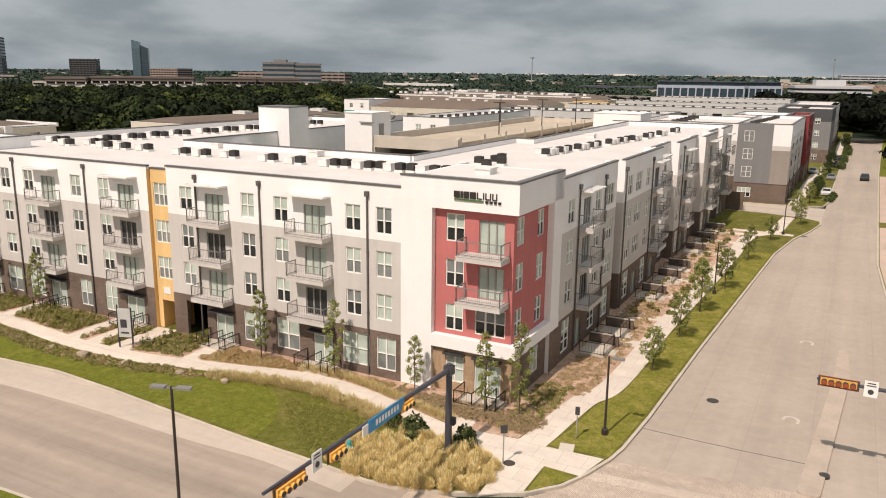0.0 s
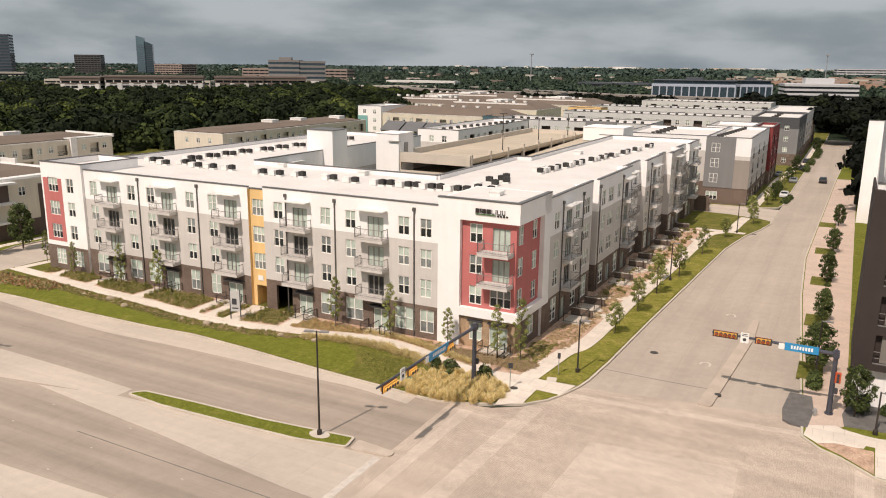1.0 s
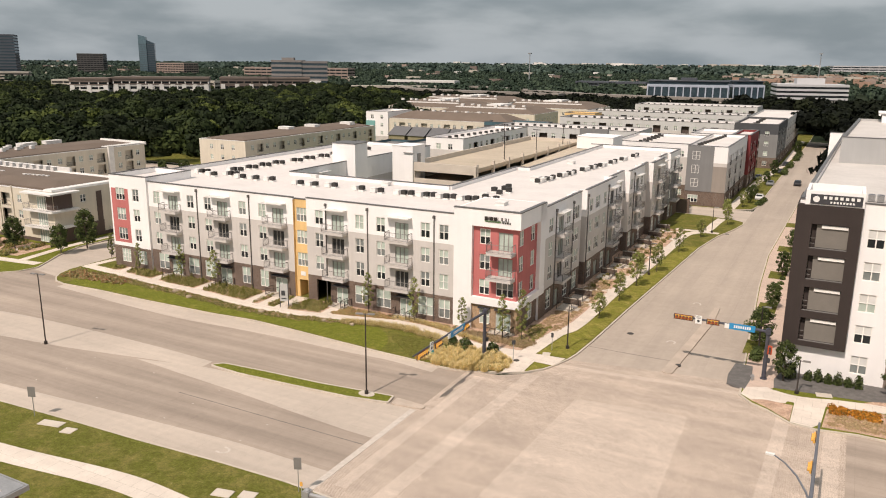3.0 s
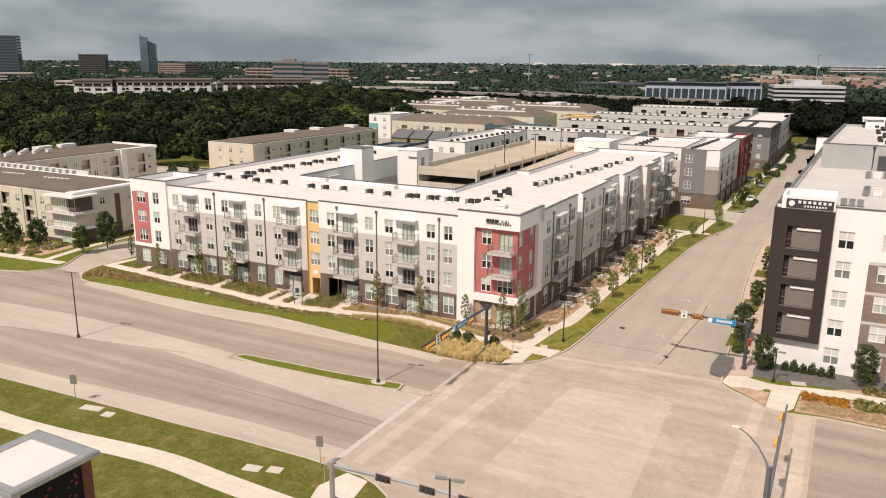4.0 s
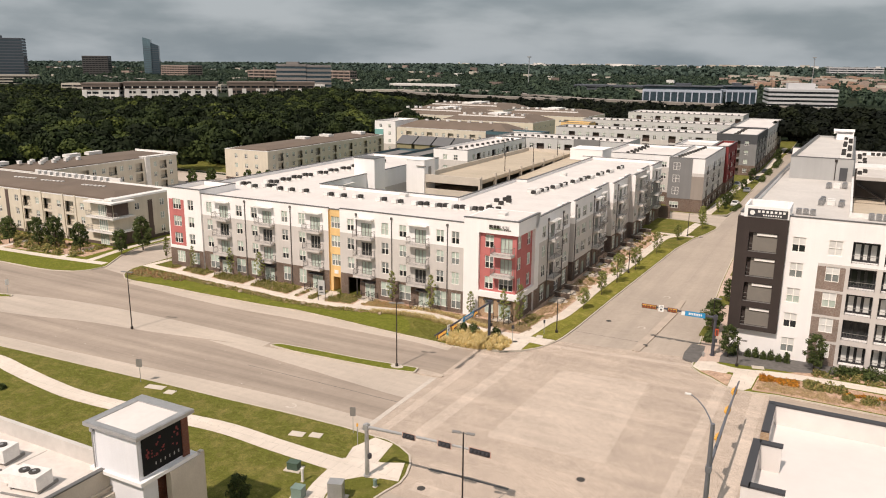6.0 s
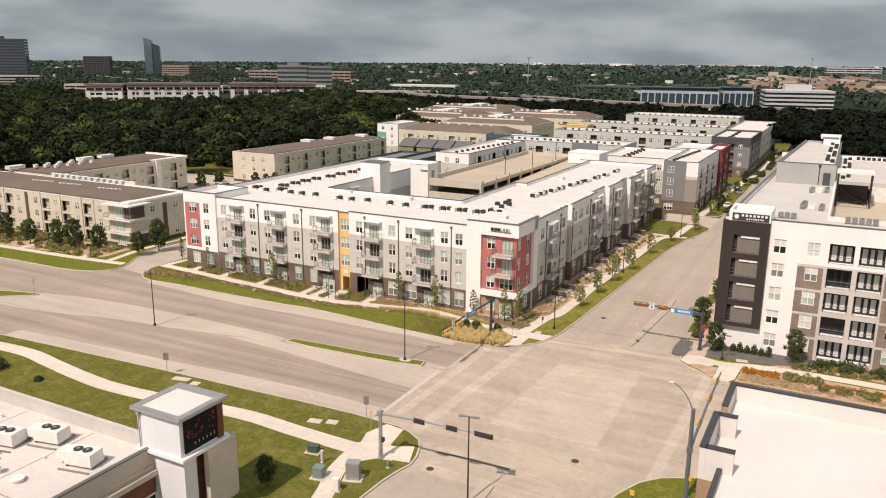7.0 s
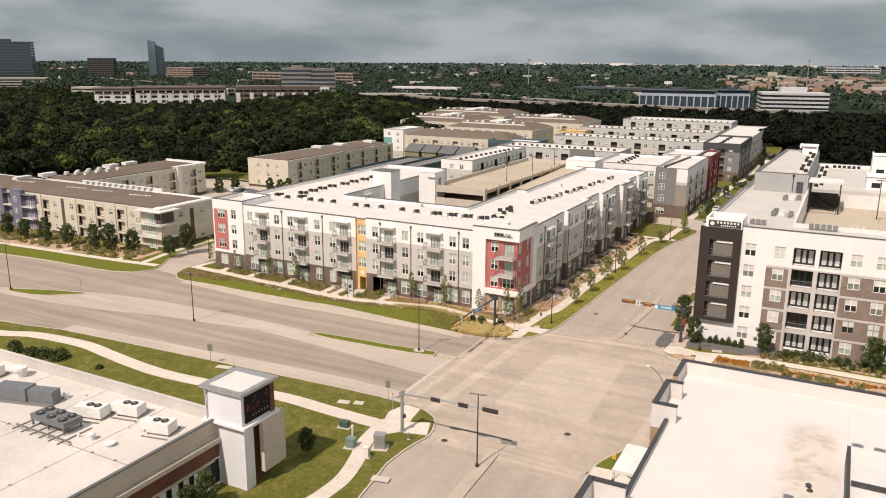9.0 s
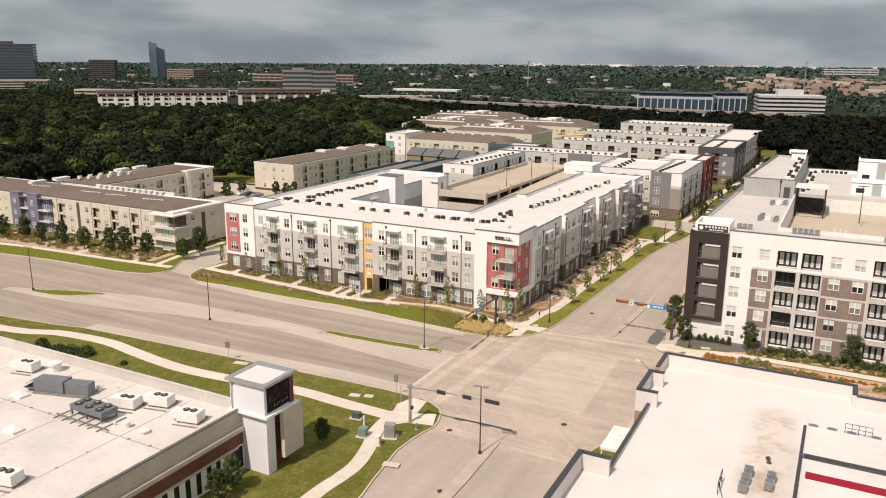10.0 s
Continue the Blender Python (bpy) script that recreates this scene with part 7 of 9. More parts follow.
for k in range(90):
    y = RFAR.uniform(4200, 4750)
    x = 51 + (y + 127) * RFAR.triangular(-0.75, 0.05, -0.12)
    s.box(x, y, 0, x + RFAR.uniform(15, 70), y + 20, RFAR.uniform(16, 34), RFAR.choice((2, 2, 2, 0)))
thing("far_houses", "scattered pale roofs among far trees", "houses", Matrix(), kind="stuff", solid=s, mats=[PALE, ROSE, WHITEPC, BROWNPC, surf("terracotta_roof", (0.34, 0.225, 0.165), 0.85, 0.08, 10.0, 1.0)])


# ---- woods ----
def tree_clumps(points, rs, hs, per, leaf, seed, flat=0.75):
    """Crowns of many leaf sprays: per tree, quads set on a lumpy dome."""
    r = np.random.RandomState(seed)
    n = len(points)
    u = r.normal(size=(n, per, 3))
    u /= np.linalg.norm(u, axis=2, keepdims=True)
    u[:, :, 2] = np.abs(u[:, :, 2]) * 1.15 - 0.25
    lump = r.normal(size=(n, 14, 3))
    lump /= np.linalg.norm(lump, axis=2, keepdims=True)
    near = np.max(np.einsum("npk,nlk->npl", u, lump), axis=2)
    rad = (0.55 + 0.5 * np.clip((near - 0.6) / 0.4, 0, 1)) * (0.86 + 0.28 * r.rand(n, per))
    c = u * (rad * rs[:, None])[:, :, None]
    c[:, :, 2] *= flat
    c += points[:, None, :]
    c[:, :, 2] += (hs - rs * flat)[:, None]
    nrm = u + r.normal(scale=0.42, size=u.shape)
    nrm /= np.linalg.norm(nrm, axis=2, keepdims=True)
    ref = r.normal(size=u.shape)
    a = np.cross(nrm, ref)
    a /= np.linalg.norm(a, axis=2, keepdims=True)
    b = np.cross(nrm, a)
    size = (leaf * (0.6 + 0.8 * r.rand(n, per)) * (rs[:, None] / 4.5) ** 0.5)[:, :, None]
    q = np.stack([c - a * size - b * size * 0.7, c + a * size - b * size * 0.7, c + a * size * 0.6 + b * size, c - a * size * 0.6 + b * size], axis=2)
    return q.reshape(-1, 3)


def domes(points, rs, hs, seed, nu=9, nv=4, flat=0.75):
    """Inner bodies that stand for the crowns' shade, lumpy domes down to the ground."""
    r = np.random.RandomState(seed)
    v, f = [], []
    ang = np.linspace(0, 2 * np.pi, nu, endpoint=False)
    for k, (p, rr, h) in enumerate(zip(points, rs, hs)):
        base = len(v)
        for j in range(nv + 1):
            t = j / nv
            ring, z = (1.0, max(h - rr * flat * 1.6, 0.2)) if j == 0 else (math.cos(t * 1.35) ** 0.8, h - rr * flat * (1.36 - math.sin(t * 1.45)))
            jit = 0.78 + 0.2 * r.rand(nu)
            for a, s_ in zip(ang, jit):
                v.append((p[0] + rr * ring * s_ * math.cos(a) * 0.6, p[1] + rr * ring * s_ * math.sin(a) * 0.6, z * (0.97 + 0.03 * s_)))
        for j in range(nv):
            for i in range(nu):
                i2 = (i + 1) % nu
                f.append((base + j * nu + i, base + j * nu + i2, base + (j + 1) * nu + i2, base + (j + 1) * nu + i))
    return v, f


def wood(name, label, areas, n, rmin, rmax, hmin, hmax, per, leaf, mat, seed, clear=(), grow=0.0):
    r = np.random.RandomState(seed)
    pts = []
    while len(pts) < n:
        ax = areas[r.randint(len(areas))]
        x, y = ax(r)
        if any(x0 < x < x1 and y0 < y < y1 for x0, y0, x1, y1 in clear):
            continue
        pts.append((x, y, 0.0))
    pts = np.array(pts)
    rs = r.uniform(rmin, rmax, n)
    hs = r.uniform(hmin, hmax, n) + grow * np.maximum(pts[:, 1] - 1000, 0)
    q = tree_clumps(pts, rs, hs, per, leaf, seed + 1)
    v, f = domes(pts, rs, hs, seed + 2)
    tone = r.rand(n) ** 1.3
    me = spread(name, q, np.arange(len(q)).reshape(-1, 4), mat, "", "")
    me.attributes.new("tone", "FLOAT", "POINT").data.foreach_set("value", np.repeat(tone, per * 4).astype(np.float32))
    ob = thing(name, label, "woodland", Matrix(), kind="stuff", solid=me)
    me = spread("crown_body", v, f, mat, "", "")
    # lower tone darkens the inner bodies: shade inside the crown put in colour
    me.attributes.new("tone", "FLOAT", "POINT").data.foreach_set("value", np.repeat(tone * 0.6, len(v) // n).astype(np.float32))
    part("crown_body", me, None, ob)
    return ob


HOMES = [(-262, -60, -86, 26), (-162, 20, -86, 84), (-155, 60, -118, 160), (-143, 80, 30, 326), (-205, 255, -130, 365), (28, -20, 300, 100)]


def inside(poly, x, y):
    n, hit = len(poly), False
    for k in range(n):
        (xa, ya), (xb, yb) = poly[k], poly[k - 1]
        if (ya > y) != (yb > y) and x < (xb - xa) * (y - ya) / (yb - ya) + xa:
            hit = not hit
    return hit


def field(poly):
    xs, ys = [p[0] for p in poly], [p[1] for p in poly]

    def pick(r):
        while True:
            x, y = r.uniform(min(xs), max(xs)), r.uniform(min(ys), max(ys))
            if inside(poly, x, y):
                return x, y
    return pick


WEST = field([(-142, 70), (-142, 175), (-147, 255), (-205, 262), (-205, 372), (-278, 425), (-433, 565), (-402, 367), (-408, 290), (-500, 225), (-345, 12), (-207, 8), (-207, 70)])
VALLEY = field([(-500, 225), (-408, 290), (-402, 367), (-433, 565), (-520, 640), (-900, 640), (-1100, 420), (-900, 250), (-560, 150)])
BELT = field([(-205, 372), (-60, 330), (60, 400), (60, 590), (-140, 590), (-520, 640), (-433, 565), (-278, 425)])
EASTW = field([(30, 104), (330, 104), (330, 420), (-30, 420), (-70, 330), (28, 318)])
wood("woodland", "dense dark green broadleaf wood", [WEST], 1700, 3.4, 8.0, 7.0, 14.5, 420, 0.44, WOODS, 11, HOMES)
wood("woodland", "low scrubby trees in the valley", [VALLEY], 1500, 2.8, 5.0, 3.5, 6.0, 50, 0.75, WOODS, 13, [(-640, 380, -440, 560)])
wood("woodland", "dark trees behind the end of the street", [EASTW], 1350, 3.6, 7.0, 8.0, 13.5, 140, 0.66, SHADEDWOODS, 17, [(28, 0, 78, 102)])
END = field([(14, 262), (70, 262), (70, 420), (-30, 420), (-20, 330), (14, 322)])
wood("woodland", "tall dark trees closing the end of the street", [END], 170, 4.5, 7.5, 12.0, 16.0, 260, 0.66, SHADEDWOODS, 19)
wood("woodland", "belt of trees along the motorway", [BELT], 1400, 3.2, 5.6, 5, 8.5, 60, 0.75, SHADEDWOODS, 23, [(-640, 380, -440, 560), (-200, 255, -130, 365), (-150, 560, 60, 720)])
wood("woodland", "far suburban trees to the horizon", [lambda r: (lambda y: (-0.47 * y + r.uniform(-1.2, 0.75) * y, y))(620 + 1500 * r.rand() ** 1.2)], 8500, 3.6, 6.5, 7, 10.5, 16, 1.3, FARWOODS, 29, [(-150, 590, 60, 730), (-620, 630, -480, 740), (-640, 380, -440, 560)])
wood("woodland", "horizon tree line with haze put in its colour", [lambda r: (lambda y: (-0.47 * y + r.uniform(-1.25, 0.8) * y, y))(1900 + 2850 * r.rand() ** 0.9)], 6400, 9, 18, 9, 13, 12, 3.4, HAZEWOODS, 37, (), 0.0042)

# ---- things on roofs and streets ----
# rooftop condensers: a pale base with a dark finned unit beside it
def condenser():
    ob = thing("air_conditioner", "dark finned condenser on a pale roof base", "air conditioner", at(0, 0, -50), "rooftop condensers")
    s = Solid()
    s.box(-0.55, -0.5, 0, 0.55, 0.5, 0.28)
    part("base", s, UNITWHITE, ob, "pale base")
    s = Solid()
    s.box(-0.48, -0.45, 0.283, 0.48, 0.45, 1.05)
    part("casing", s, UNITDARK, ob, "dark finned casing")
    s = Solid()
    s.tube([(0, 0, 1.053), (0, 0, 1.10)], 0.36, 12), s.tube([(0, 0, 1.10), (0, 0, 1.13)], 0.12, 8)
    part("fan_guard", s, IRON, ob)
    return ob


def roof_box():
    ob = thing("roof_plenum", "plain white metal box between the condensers", "roof box", at(0, 0, -50), "rooftop boxes")
    s = Solid()
    s.box(-0.62, -0.5, 0.06, 0.62, 0.5, 0.85)
    part("casing", s, UNITWHITE, ob)
    s = Solid()
    s.box(-0.66, -0.54, 0.853, 0.66, 0.54, 0.93)
    part("lid", s, UNITWHITE, ob)
    s = Solid()
    s.box(-0.55, -0.45, 0, 0.55, 0.45, 0.058)
    part("curb", s, GALV, ob)
    return ob


UNIT, PLEN = condenser(), roof_box()


def unit_row(spots, z, rz=0.0):
    for x, y, k in spots:
        copy_thing(UNIT if k else PLEN, at(x, y, z, rz) @ Matrix.Scale(0.78, 4))


spots = []
for x, y in ((-64.4, 14.0), (-60.2, 12.5), (-58.3, 14.4), (-54.2, 12.8), (-51.4, 12.8), (-48.3, 13.1), (-42.0, 12.3), (-39.2, 12.3), (-36.0, 12.9), (-30.8, 12.6), (-27.2, 12.2), (-23.2, 12.2), (-19.6, 12.4), (-16.5, 12.6), (-13.1, 12.7)):
    spots += [(x - 1.35, y + 0.2, 0), (x, y, 1)] + ([(x + 1.0, y + 0.3, 1)] if int(x) % 3 else [])
unit_row(spots, 13.75)
unit_row([(x, y, k) for x, y in ((-61.3, 18.5), (-61.2, 22.2), (-61.3, 25.9), (-61.3, 29.7), (-60.6, 34.2), (-60.8, 38.4), (-60.4, 42.6), (-60.6, 47), (-60.4, 52), (-60.5, 58)) for x, y, k in ((x, y, 1), (x + 1.0, y + 0.5, 1), (x - 1.3, y + 0.2, 0))], 13.75)
unit_row([(-11.5, 14.9, 1), (-10.4, 13.2, 1), (-9.6, 14.4, 1), (-11.3, 19.4, 1), (-13.1, 21.6, 1), (-12.2, 23.4, 1), (-11.0, 22.2, 1), (-12.6, 17.0, 0), (-12.4, 25.4, 1)], 13.75)
unit_row([q for k, y in enumerate((33, 36, 40.8, 44, 50, 53.6, 57.6, 63, 69, 76)) for q in ((-10.6 + k * 0.5, y, 1), (-10.5 + k * 0.5, y + 1.25, 0), (-10.4 + k * 0.5, y + 2.4, k % 2))], 13.75, 90)
unit_row([(1.6 + 0.2 * k, 108 + 2.7 * k, 1) for k in range(11)], 13.6)
unit_row([(-14 + 1.2 * (k % 2), 115 + 2.1 * k, 1) for k in range(11)], 13.0)
unit_row([(-63 + 2.4 * k, 148 + 0.8 * (k % 2), 1) for k in range(17)], 13.0)
unit_row([(-60 + 2.9 * k, 197 + 0.8 * (k % 2), 1) for k in range(20)], 12.9)
unit_row([(-64 + 3.0 * k, 243 + 0.8 * (k % 2), 1) for k in range(20)], 12.9)
unit_row([(-60 + 3.0 * k, 306 + 0.8 * (k % 2), 1) for k in range(18)], 12.9)
unit_row([(-61 + 0.3 * k, 100 + 3.2 * k, 1) for k in range(12)], 12.8)
unit_row([(5 + 0.4 * (k % 3), 188 + 2.8 * k, 1) for k in range(11)], 13.6)
unit_row([(40.2 + 0.9 * (k % 2), 50 + 2.7 * k, k % 3) for k in range(15)], 21.9)
unit_row([(45.8 + 1.05 * k, 93, 1) for k in range(6)] + [(43.2 + 0.9 * (k % 2), 57.5 + 2.6 * k, (k + 1) % 3) for k in range(14)] + [(56 + 1.3 * k, 93.4, 1) for k in range(8)], 18.4)

unit_row([(39.6, 20.0, 0), (39.6, 21.6, 0), (39.9, 37.6, 0), (39.9, 38.9, 0)], 18.5)

# round-topped condensers on the near white roof
def round_condenser():
    ob = thing("condenser", "grey upright condenser with a round fan top", "air conditioner", at(0, 0, -50), "near roof condensers")
    s = Solid()
    s.box(-0.42, -0.42, 0.12, 0.42, 0.42, 0.95)
    part("casing", s, UNITMID, ob, "grey louvred casing")
    s = Solid()
    for k in range(7):
        s.box(-0.44, -0.44, 0.18 + k * 0.11, 0.44, 0.44, 0.21 + k * 0.11)
    for x in (-0.44, 0.38):
        for y in (-0.44, 0.38):
            s.box(x, y, 0, x + 0.06, y + 0.06, 0.95)
    s.box(-0.46, -0.46, 0.953, 0.46, 0.46, 1.0)
    part("frame", s, GALV, ob, "pale metal frame")
    s = Solid()
    s.tube([(0, 0, 1.003), (0, 0, 1.05)], 0.38, 18), s.tube([(0, 0, 1.05), (0, 0, 1.08)], 0.14, 12)
    part("fan_guard", s, UNITGREY, ob, "round fan guard")
    return ob


RC = round_condenser()
for x0, y0, n in ((36.0, 10.4, 3), (44.6, 11.0, 5), (58, 10.8, 5)):
    for k in range(n):
        copy_thing(RC, at(x0 + 0.85 * k, y0, 18.5) @ Matrix.Scale(0.8, 4))
for x, y in [(38.3, 19.4), (38.4, 21.0), (38.5, 22.6), (40.9, 19.2), (41.0, 20.8), (38.7, 37.0), (38.8, 38.4), (41.0, 38.2), (41.1, 39.6)]:
    copy_thing(RC, at(x, y, 18.5) @ Matrix.Scale(0.8, 4))
for x, y in ((47.7, -78.9), (47.65, -80.0), (47.6, -81.1), (49.05, -79.0), (49.0, -80.1)):
    copy_thing(RC, at(x, y, 20.4) @ Matrix.Scale(0.6, 4))
for x in (51.0, 52.2, 53.4, 54.9):
    copy_thing(RC, at(x, -70.9, 20.4) @ Matrix.Scale(0.72, 4))
s = Solid()
for dx in (0, 0.7, 1.4, 2.1, 2.8):
    s.tube([(dx * 0.6, 0, 0), (dx * 0.6, 0, 1.1)], 0.02, 6)
for z in (0.45, 0.75, 1.08):
    s.tube([(0, 0, z), (1.68, 0, z)], 0.02, 6)
thing("roof_guard", "thin dark metal guard rail on the white roof", "guard rail", at(53.0, -70.2, 20.4), solid=s, mats=IRON)
s = Solid()
for y in (0, 1.2, 2.4):
    s.tube([(0, y, 0), (0, y, 1.3)], 0.035, 6)
s.tube([(0, 0, 1.3), (0, 2.4, 1.3)], 0.035, 6), s.tube([(0, 0, 0.7), (0, 2.4, 0.7)], 0.035, 6), s.tube([(0, 0, 1.3), (0.5, -0.4, 0)], 0.035, 6)
thing("roof_ladder_rail", "bent dark rail round a roof hatch", "guard rail", at(46.3, -82.2, 20.4) @ Matrix.Scale(0.7, 4), solid=s, mats=IRON)
s = Solid()
s.tube([(0, 0, 0), (0, 0, 0.25)], 0.1, 8), s.tube([(0, 0, 0.25), (0, 0, 0.42)], [0.26, 0.05], 10), s.tube([(0.15, -0.5, 0), (0.15, -0.5, 0.3)], [0.26, 0.05], 10)
thing("roof_vent", "small black roof vent caps", "roof vent", at(48.6, -76.2, 20.4) @ Matrix.Scale(0.7, 4), solid=s, mats=IRON)
s = Solid()
s.tube([(0, 0, 0.06), (0.9, -0.6, 0.06), (1.0, -1.6, 0.06), (2.6, -2.0, 0.06)], 0.05, 6), s.tube([(1.8, 0, 0.06), (1.5, -1.4, 0.06), (0.4, -2.2, 0.06)], 0.05, 6)
thing("roof_pipe", "black pipes lying between the condensers", "pipe", at(47.2, -82.4, 20.4), solid=s, mats=IRON)


# package units on the shop roof
def package_unit(x, y, rz, w=2.6, d=1.6, h=1.35):
    ob = thing("rooftop_unit", "cream package air unit with two fans", "air conditioner", at(x, y, 6.7, rz), "shop roof units")
    s = Solid()
    s.box(-w / 2, -d / 2, 0.25, w / 2, d / 2, h), s.box(-w / 2 - 0.9, -d / 2 + 0.1, 0.5, -w / 2 - 0.003, d / 2 - 0.1, h - 0.15)
    part("casing", s, UNITWHITE, ob, "cream metal casing")
    s = Solid()
    s.box(-w / 2, -d / 2 + 0.1, 0, -w / 2 + 0.15, d / 2 + 0.5, 0.247), s.box(w / 2 - 0.15, -d / 2 + 0.1, 0, w / 2, d / 2 + 0.5, 0.247)
    s.box(-w / 2 - 0.2, -d / 2 - 0.6, 0, w / 2 + 0.2, -d / 2 - 0.45, 0.12)
    part("skid", s, METAL, ob)
    for k in (-0.45, 0.45):
        s = Solid()
        s.tube([(k, 0, h + 0.003), (k, 0, h + 0.09)], 0.4, 14)
        fan = part("fan", s, IRON, ob, "round dark fan")
        s = Solid()
        s.tube([(k, 0, h + 0.093), (k, 0, h + 0.13)], 0.13, 10)
        part("hub", s, GALV, fan)


for x, y in ((-10.4, -70.2), (-16.4, -68.8), (-19.4, -71.0), (-39.4, -69.6), (-16, -88), (-31, -84)):
    package_unit(x, y, 12)
cool = thing("fan_bank", "grey bank of six round fans on legs", "air conditioner", at(-20.9, -74.4, 6.7))
s = Solid()
s.box(-2.6, -1.1, 0.75, 2.6, 1.1, 1.35)
part("casing", s, UNITGREY, cool, "blue-grey casing")
for x in (-2.4, 0, 2.4):
    for y in (-1.0, 1.0):
        s = Solid()
        s.box(x - 0.08, y - 0.08, 0.12, x + 0.08, y + 0.08, 0.747)
        part("leg", s, UNITGREY, cool)
for x in (-1.7, 0, 1.7):
    for y in (-0.55, 0.55):
        s = Solid()
        s.tube([(x, y, 1.353), (x, y, 1.5)], 0.46, 16)
        fan = part("fan", s, IRON, cool, "round dark fan")
        s = Solid()
        s.tube([(x, y, 1.503), (x, y, 1.53)], 0.16, 10)
        part("hub", s, GALV, fan)
s = Solid()
for k in range(6):
    s.box(-3.6 + k * 1.4, -2.6, 0, -3.45 + k * 1.4, 1.4, 0.117)
s.box(-4.0, -1.9, 0.118, 4.4, -1.75, 0.23)
part("rail", s, METAL, cool, "grey support rails")
big = thing("air_handler", "long blue-grey air handling unit", "air conditioner", at(-29.0, -71.6, 6.7, 16))
s = Solid()
s.box(-4.0, -0.9, 0.2, 0, 0.9, 1.7), s.box(0.003, -0.7, 0.2, 3.2, 0.7, 1.55)
s.quad([(-4.003, -0.9, 1.7), (-4.003, 0.9, 1.7), (-5.6, 0.8, 0.7), (-5.6, -0.8, 0.7)])
s.quad([(-4.003, -0.9, 0.4), (-5.6, -0.8, 0.5), (-5.6, 0.8, 0.5), (-4.003, 0.9, 0.4)])
part("casing", s, UNITGREY, big)
s = Solid()
s.box(-4, -1.2, 0, 3.2, -1.05, 0.2), s.box(-4, 1.05, 0, 3.2, 1.2, 0.2), s.box(-4, -1.05, 0.05, 3.2, 1.05, 0.197)
part("skid", s, METAL, big)
for x, y, r, h in ((-15.4, -74.6, 0.4, 0.8), (-36.4, -67.9, 0.9, 1.4), (-26.2, -69.4, 0.35, 0.7), (-12.8, -74.6, 0.6, 0.4), (-17.0, -74.9, 0.15, 0.4), (-14.2, -71.2, 0.12, 0.3), (-24.8, -68.0, 0.15, 0.4)):
    s = Solid()
    s.tube([(0, 0, 0), (0, 0, h * 0.6)], r * 0.8, 12), s.tube([(0, 0, h * 0.6), (0, 0, h * 0.85), (0, 0, h)], [r, r, r * 0.3], 12)
    thing("roof_ventilator", "round pale roof ventilator", "ventilator", at(x, y, 6.7), "roof ventilators", solid=s, mats=UNITWHITE)
for x, y in ((-25.5, -81.0), (-33.2, -75.0)):
    s = Solid()
    s.box(-1.0, -0.7, 0, 1.0, 0.7, 0.25)
    q, t = [(-1, -0.7), (1, -0.7), (1, 0.7), (-1, 0.7)], [(-0.3, -0.15), (0.3, -0.15), (0.3, 0.15), (-0.3, 0.15)]
    for i in range(4):
        j = (i + 1) % 4
        s.quad([(*q[i], 0.253), (*q[j], 0.253), (*t[j], 0.65), (*t[i], 0.65)])
    s.quad([(*p, 0.65) for p in t])
    thing("skylight", "pale pyramid skylight on the shop roof", "skylight", at(x, y, 6.7), "skylights", solid=s, mats=UNITWHITE)


# street lamps ------------------------------------------------------------
def street_lamp(x, y, h=9.0, rz=0.0, z=0.15, head=2):
    ob = thing("street_lamp", "slim dark street lamp with flat twin heads", "street lamp", at(x, y, z, rz), "street lamps")
    s = Solid()
    s.tube([(0, 0, 0), (0, 0, 0.35), (0, 0, 0.42)], [0.2, 0.2, 0.1], 10)
    part("base", s, BRONZE, ob)
    s = Solid()
    s.tube([(0, 0, 0.42), (0, 0, h)], [0.085, 0.06], 8)
    part("pole", s, BRONZE, ob)
    for sgn in (-1, 1) if head == 2 else (1,):
        s = Solid()
        s.box(min(0, sgn * 0.25), -0.04, h - 0.12, max(0, sgn * 0.25), 0.04, h - 0.04)
        s.box(min(sgn * 0.25, sgn * 0.95), -0.17, h - 0.1, max(sgn * 0.25, sgn * 0.95), 0.17, h)
        part("lamp_head", s, METAL, ob, "flat grey lamp head")
    return ob


street_lamp(-6.9, -23.0, 8.5, 20, 0.16)
street_lamp(-47.9, -29.1, 8.6, 10, 0.0)
street_lamp(-92.4, -32.6, 9.0, 10, 0.15)
street_lamp(16.0, -50.5, 8.7, 10, 0.15)
street_lamp(6.7, -1.0, 5.2, 0, 0.17, 1)
street_lamp(11.0, 74.2, 5.2, 0, 0.17, 1)
street_lamp(-76.4, 4.0, 5.0, 0, 0.15, 1)
street_lamp(7.4, 36.5, 5.2, 0, 0.17, 1)
street_lamp(26.6, 9.0, 5.5, 0, 0.17, 1)
street_lamp(31.4, -1.8, 3.6, 0, 0.17, 1)
s = Solid()
s.prism([(-0.9 + 0.9 * math.cos(a), 0.6 * math.sin(a)) for a in (2 * math.pi * k / 14 for k in range(14))], 0.1, 0.185)
structure("lamp_pad", s, CONCRETE, "round concrete pad under the lamp", "pad").matrix_basis = at(-6.0, -23.0)


# traffic signals ----------------------------------------------------------
FADED = surf("faded_reflective_border", (0.55, 0.36, 0.30), 0.5, 0.08, 0.6, 0.1)
BORDER = surf("dull_red_border", (0.30, 0.07, 0.03), 0.5, 0.06, 0.4, 0.05)


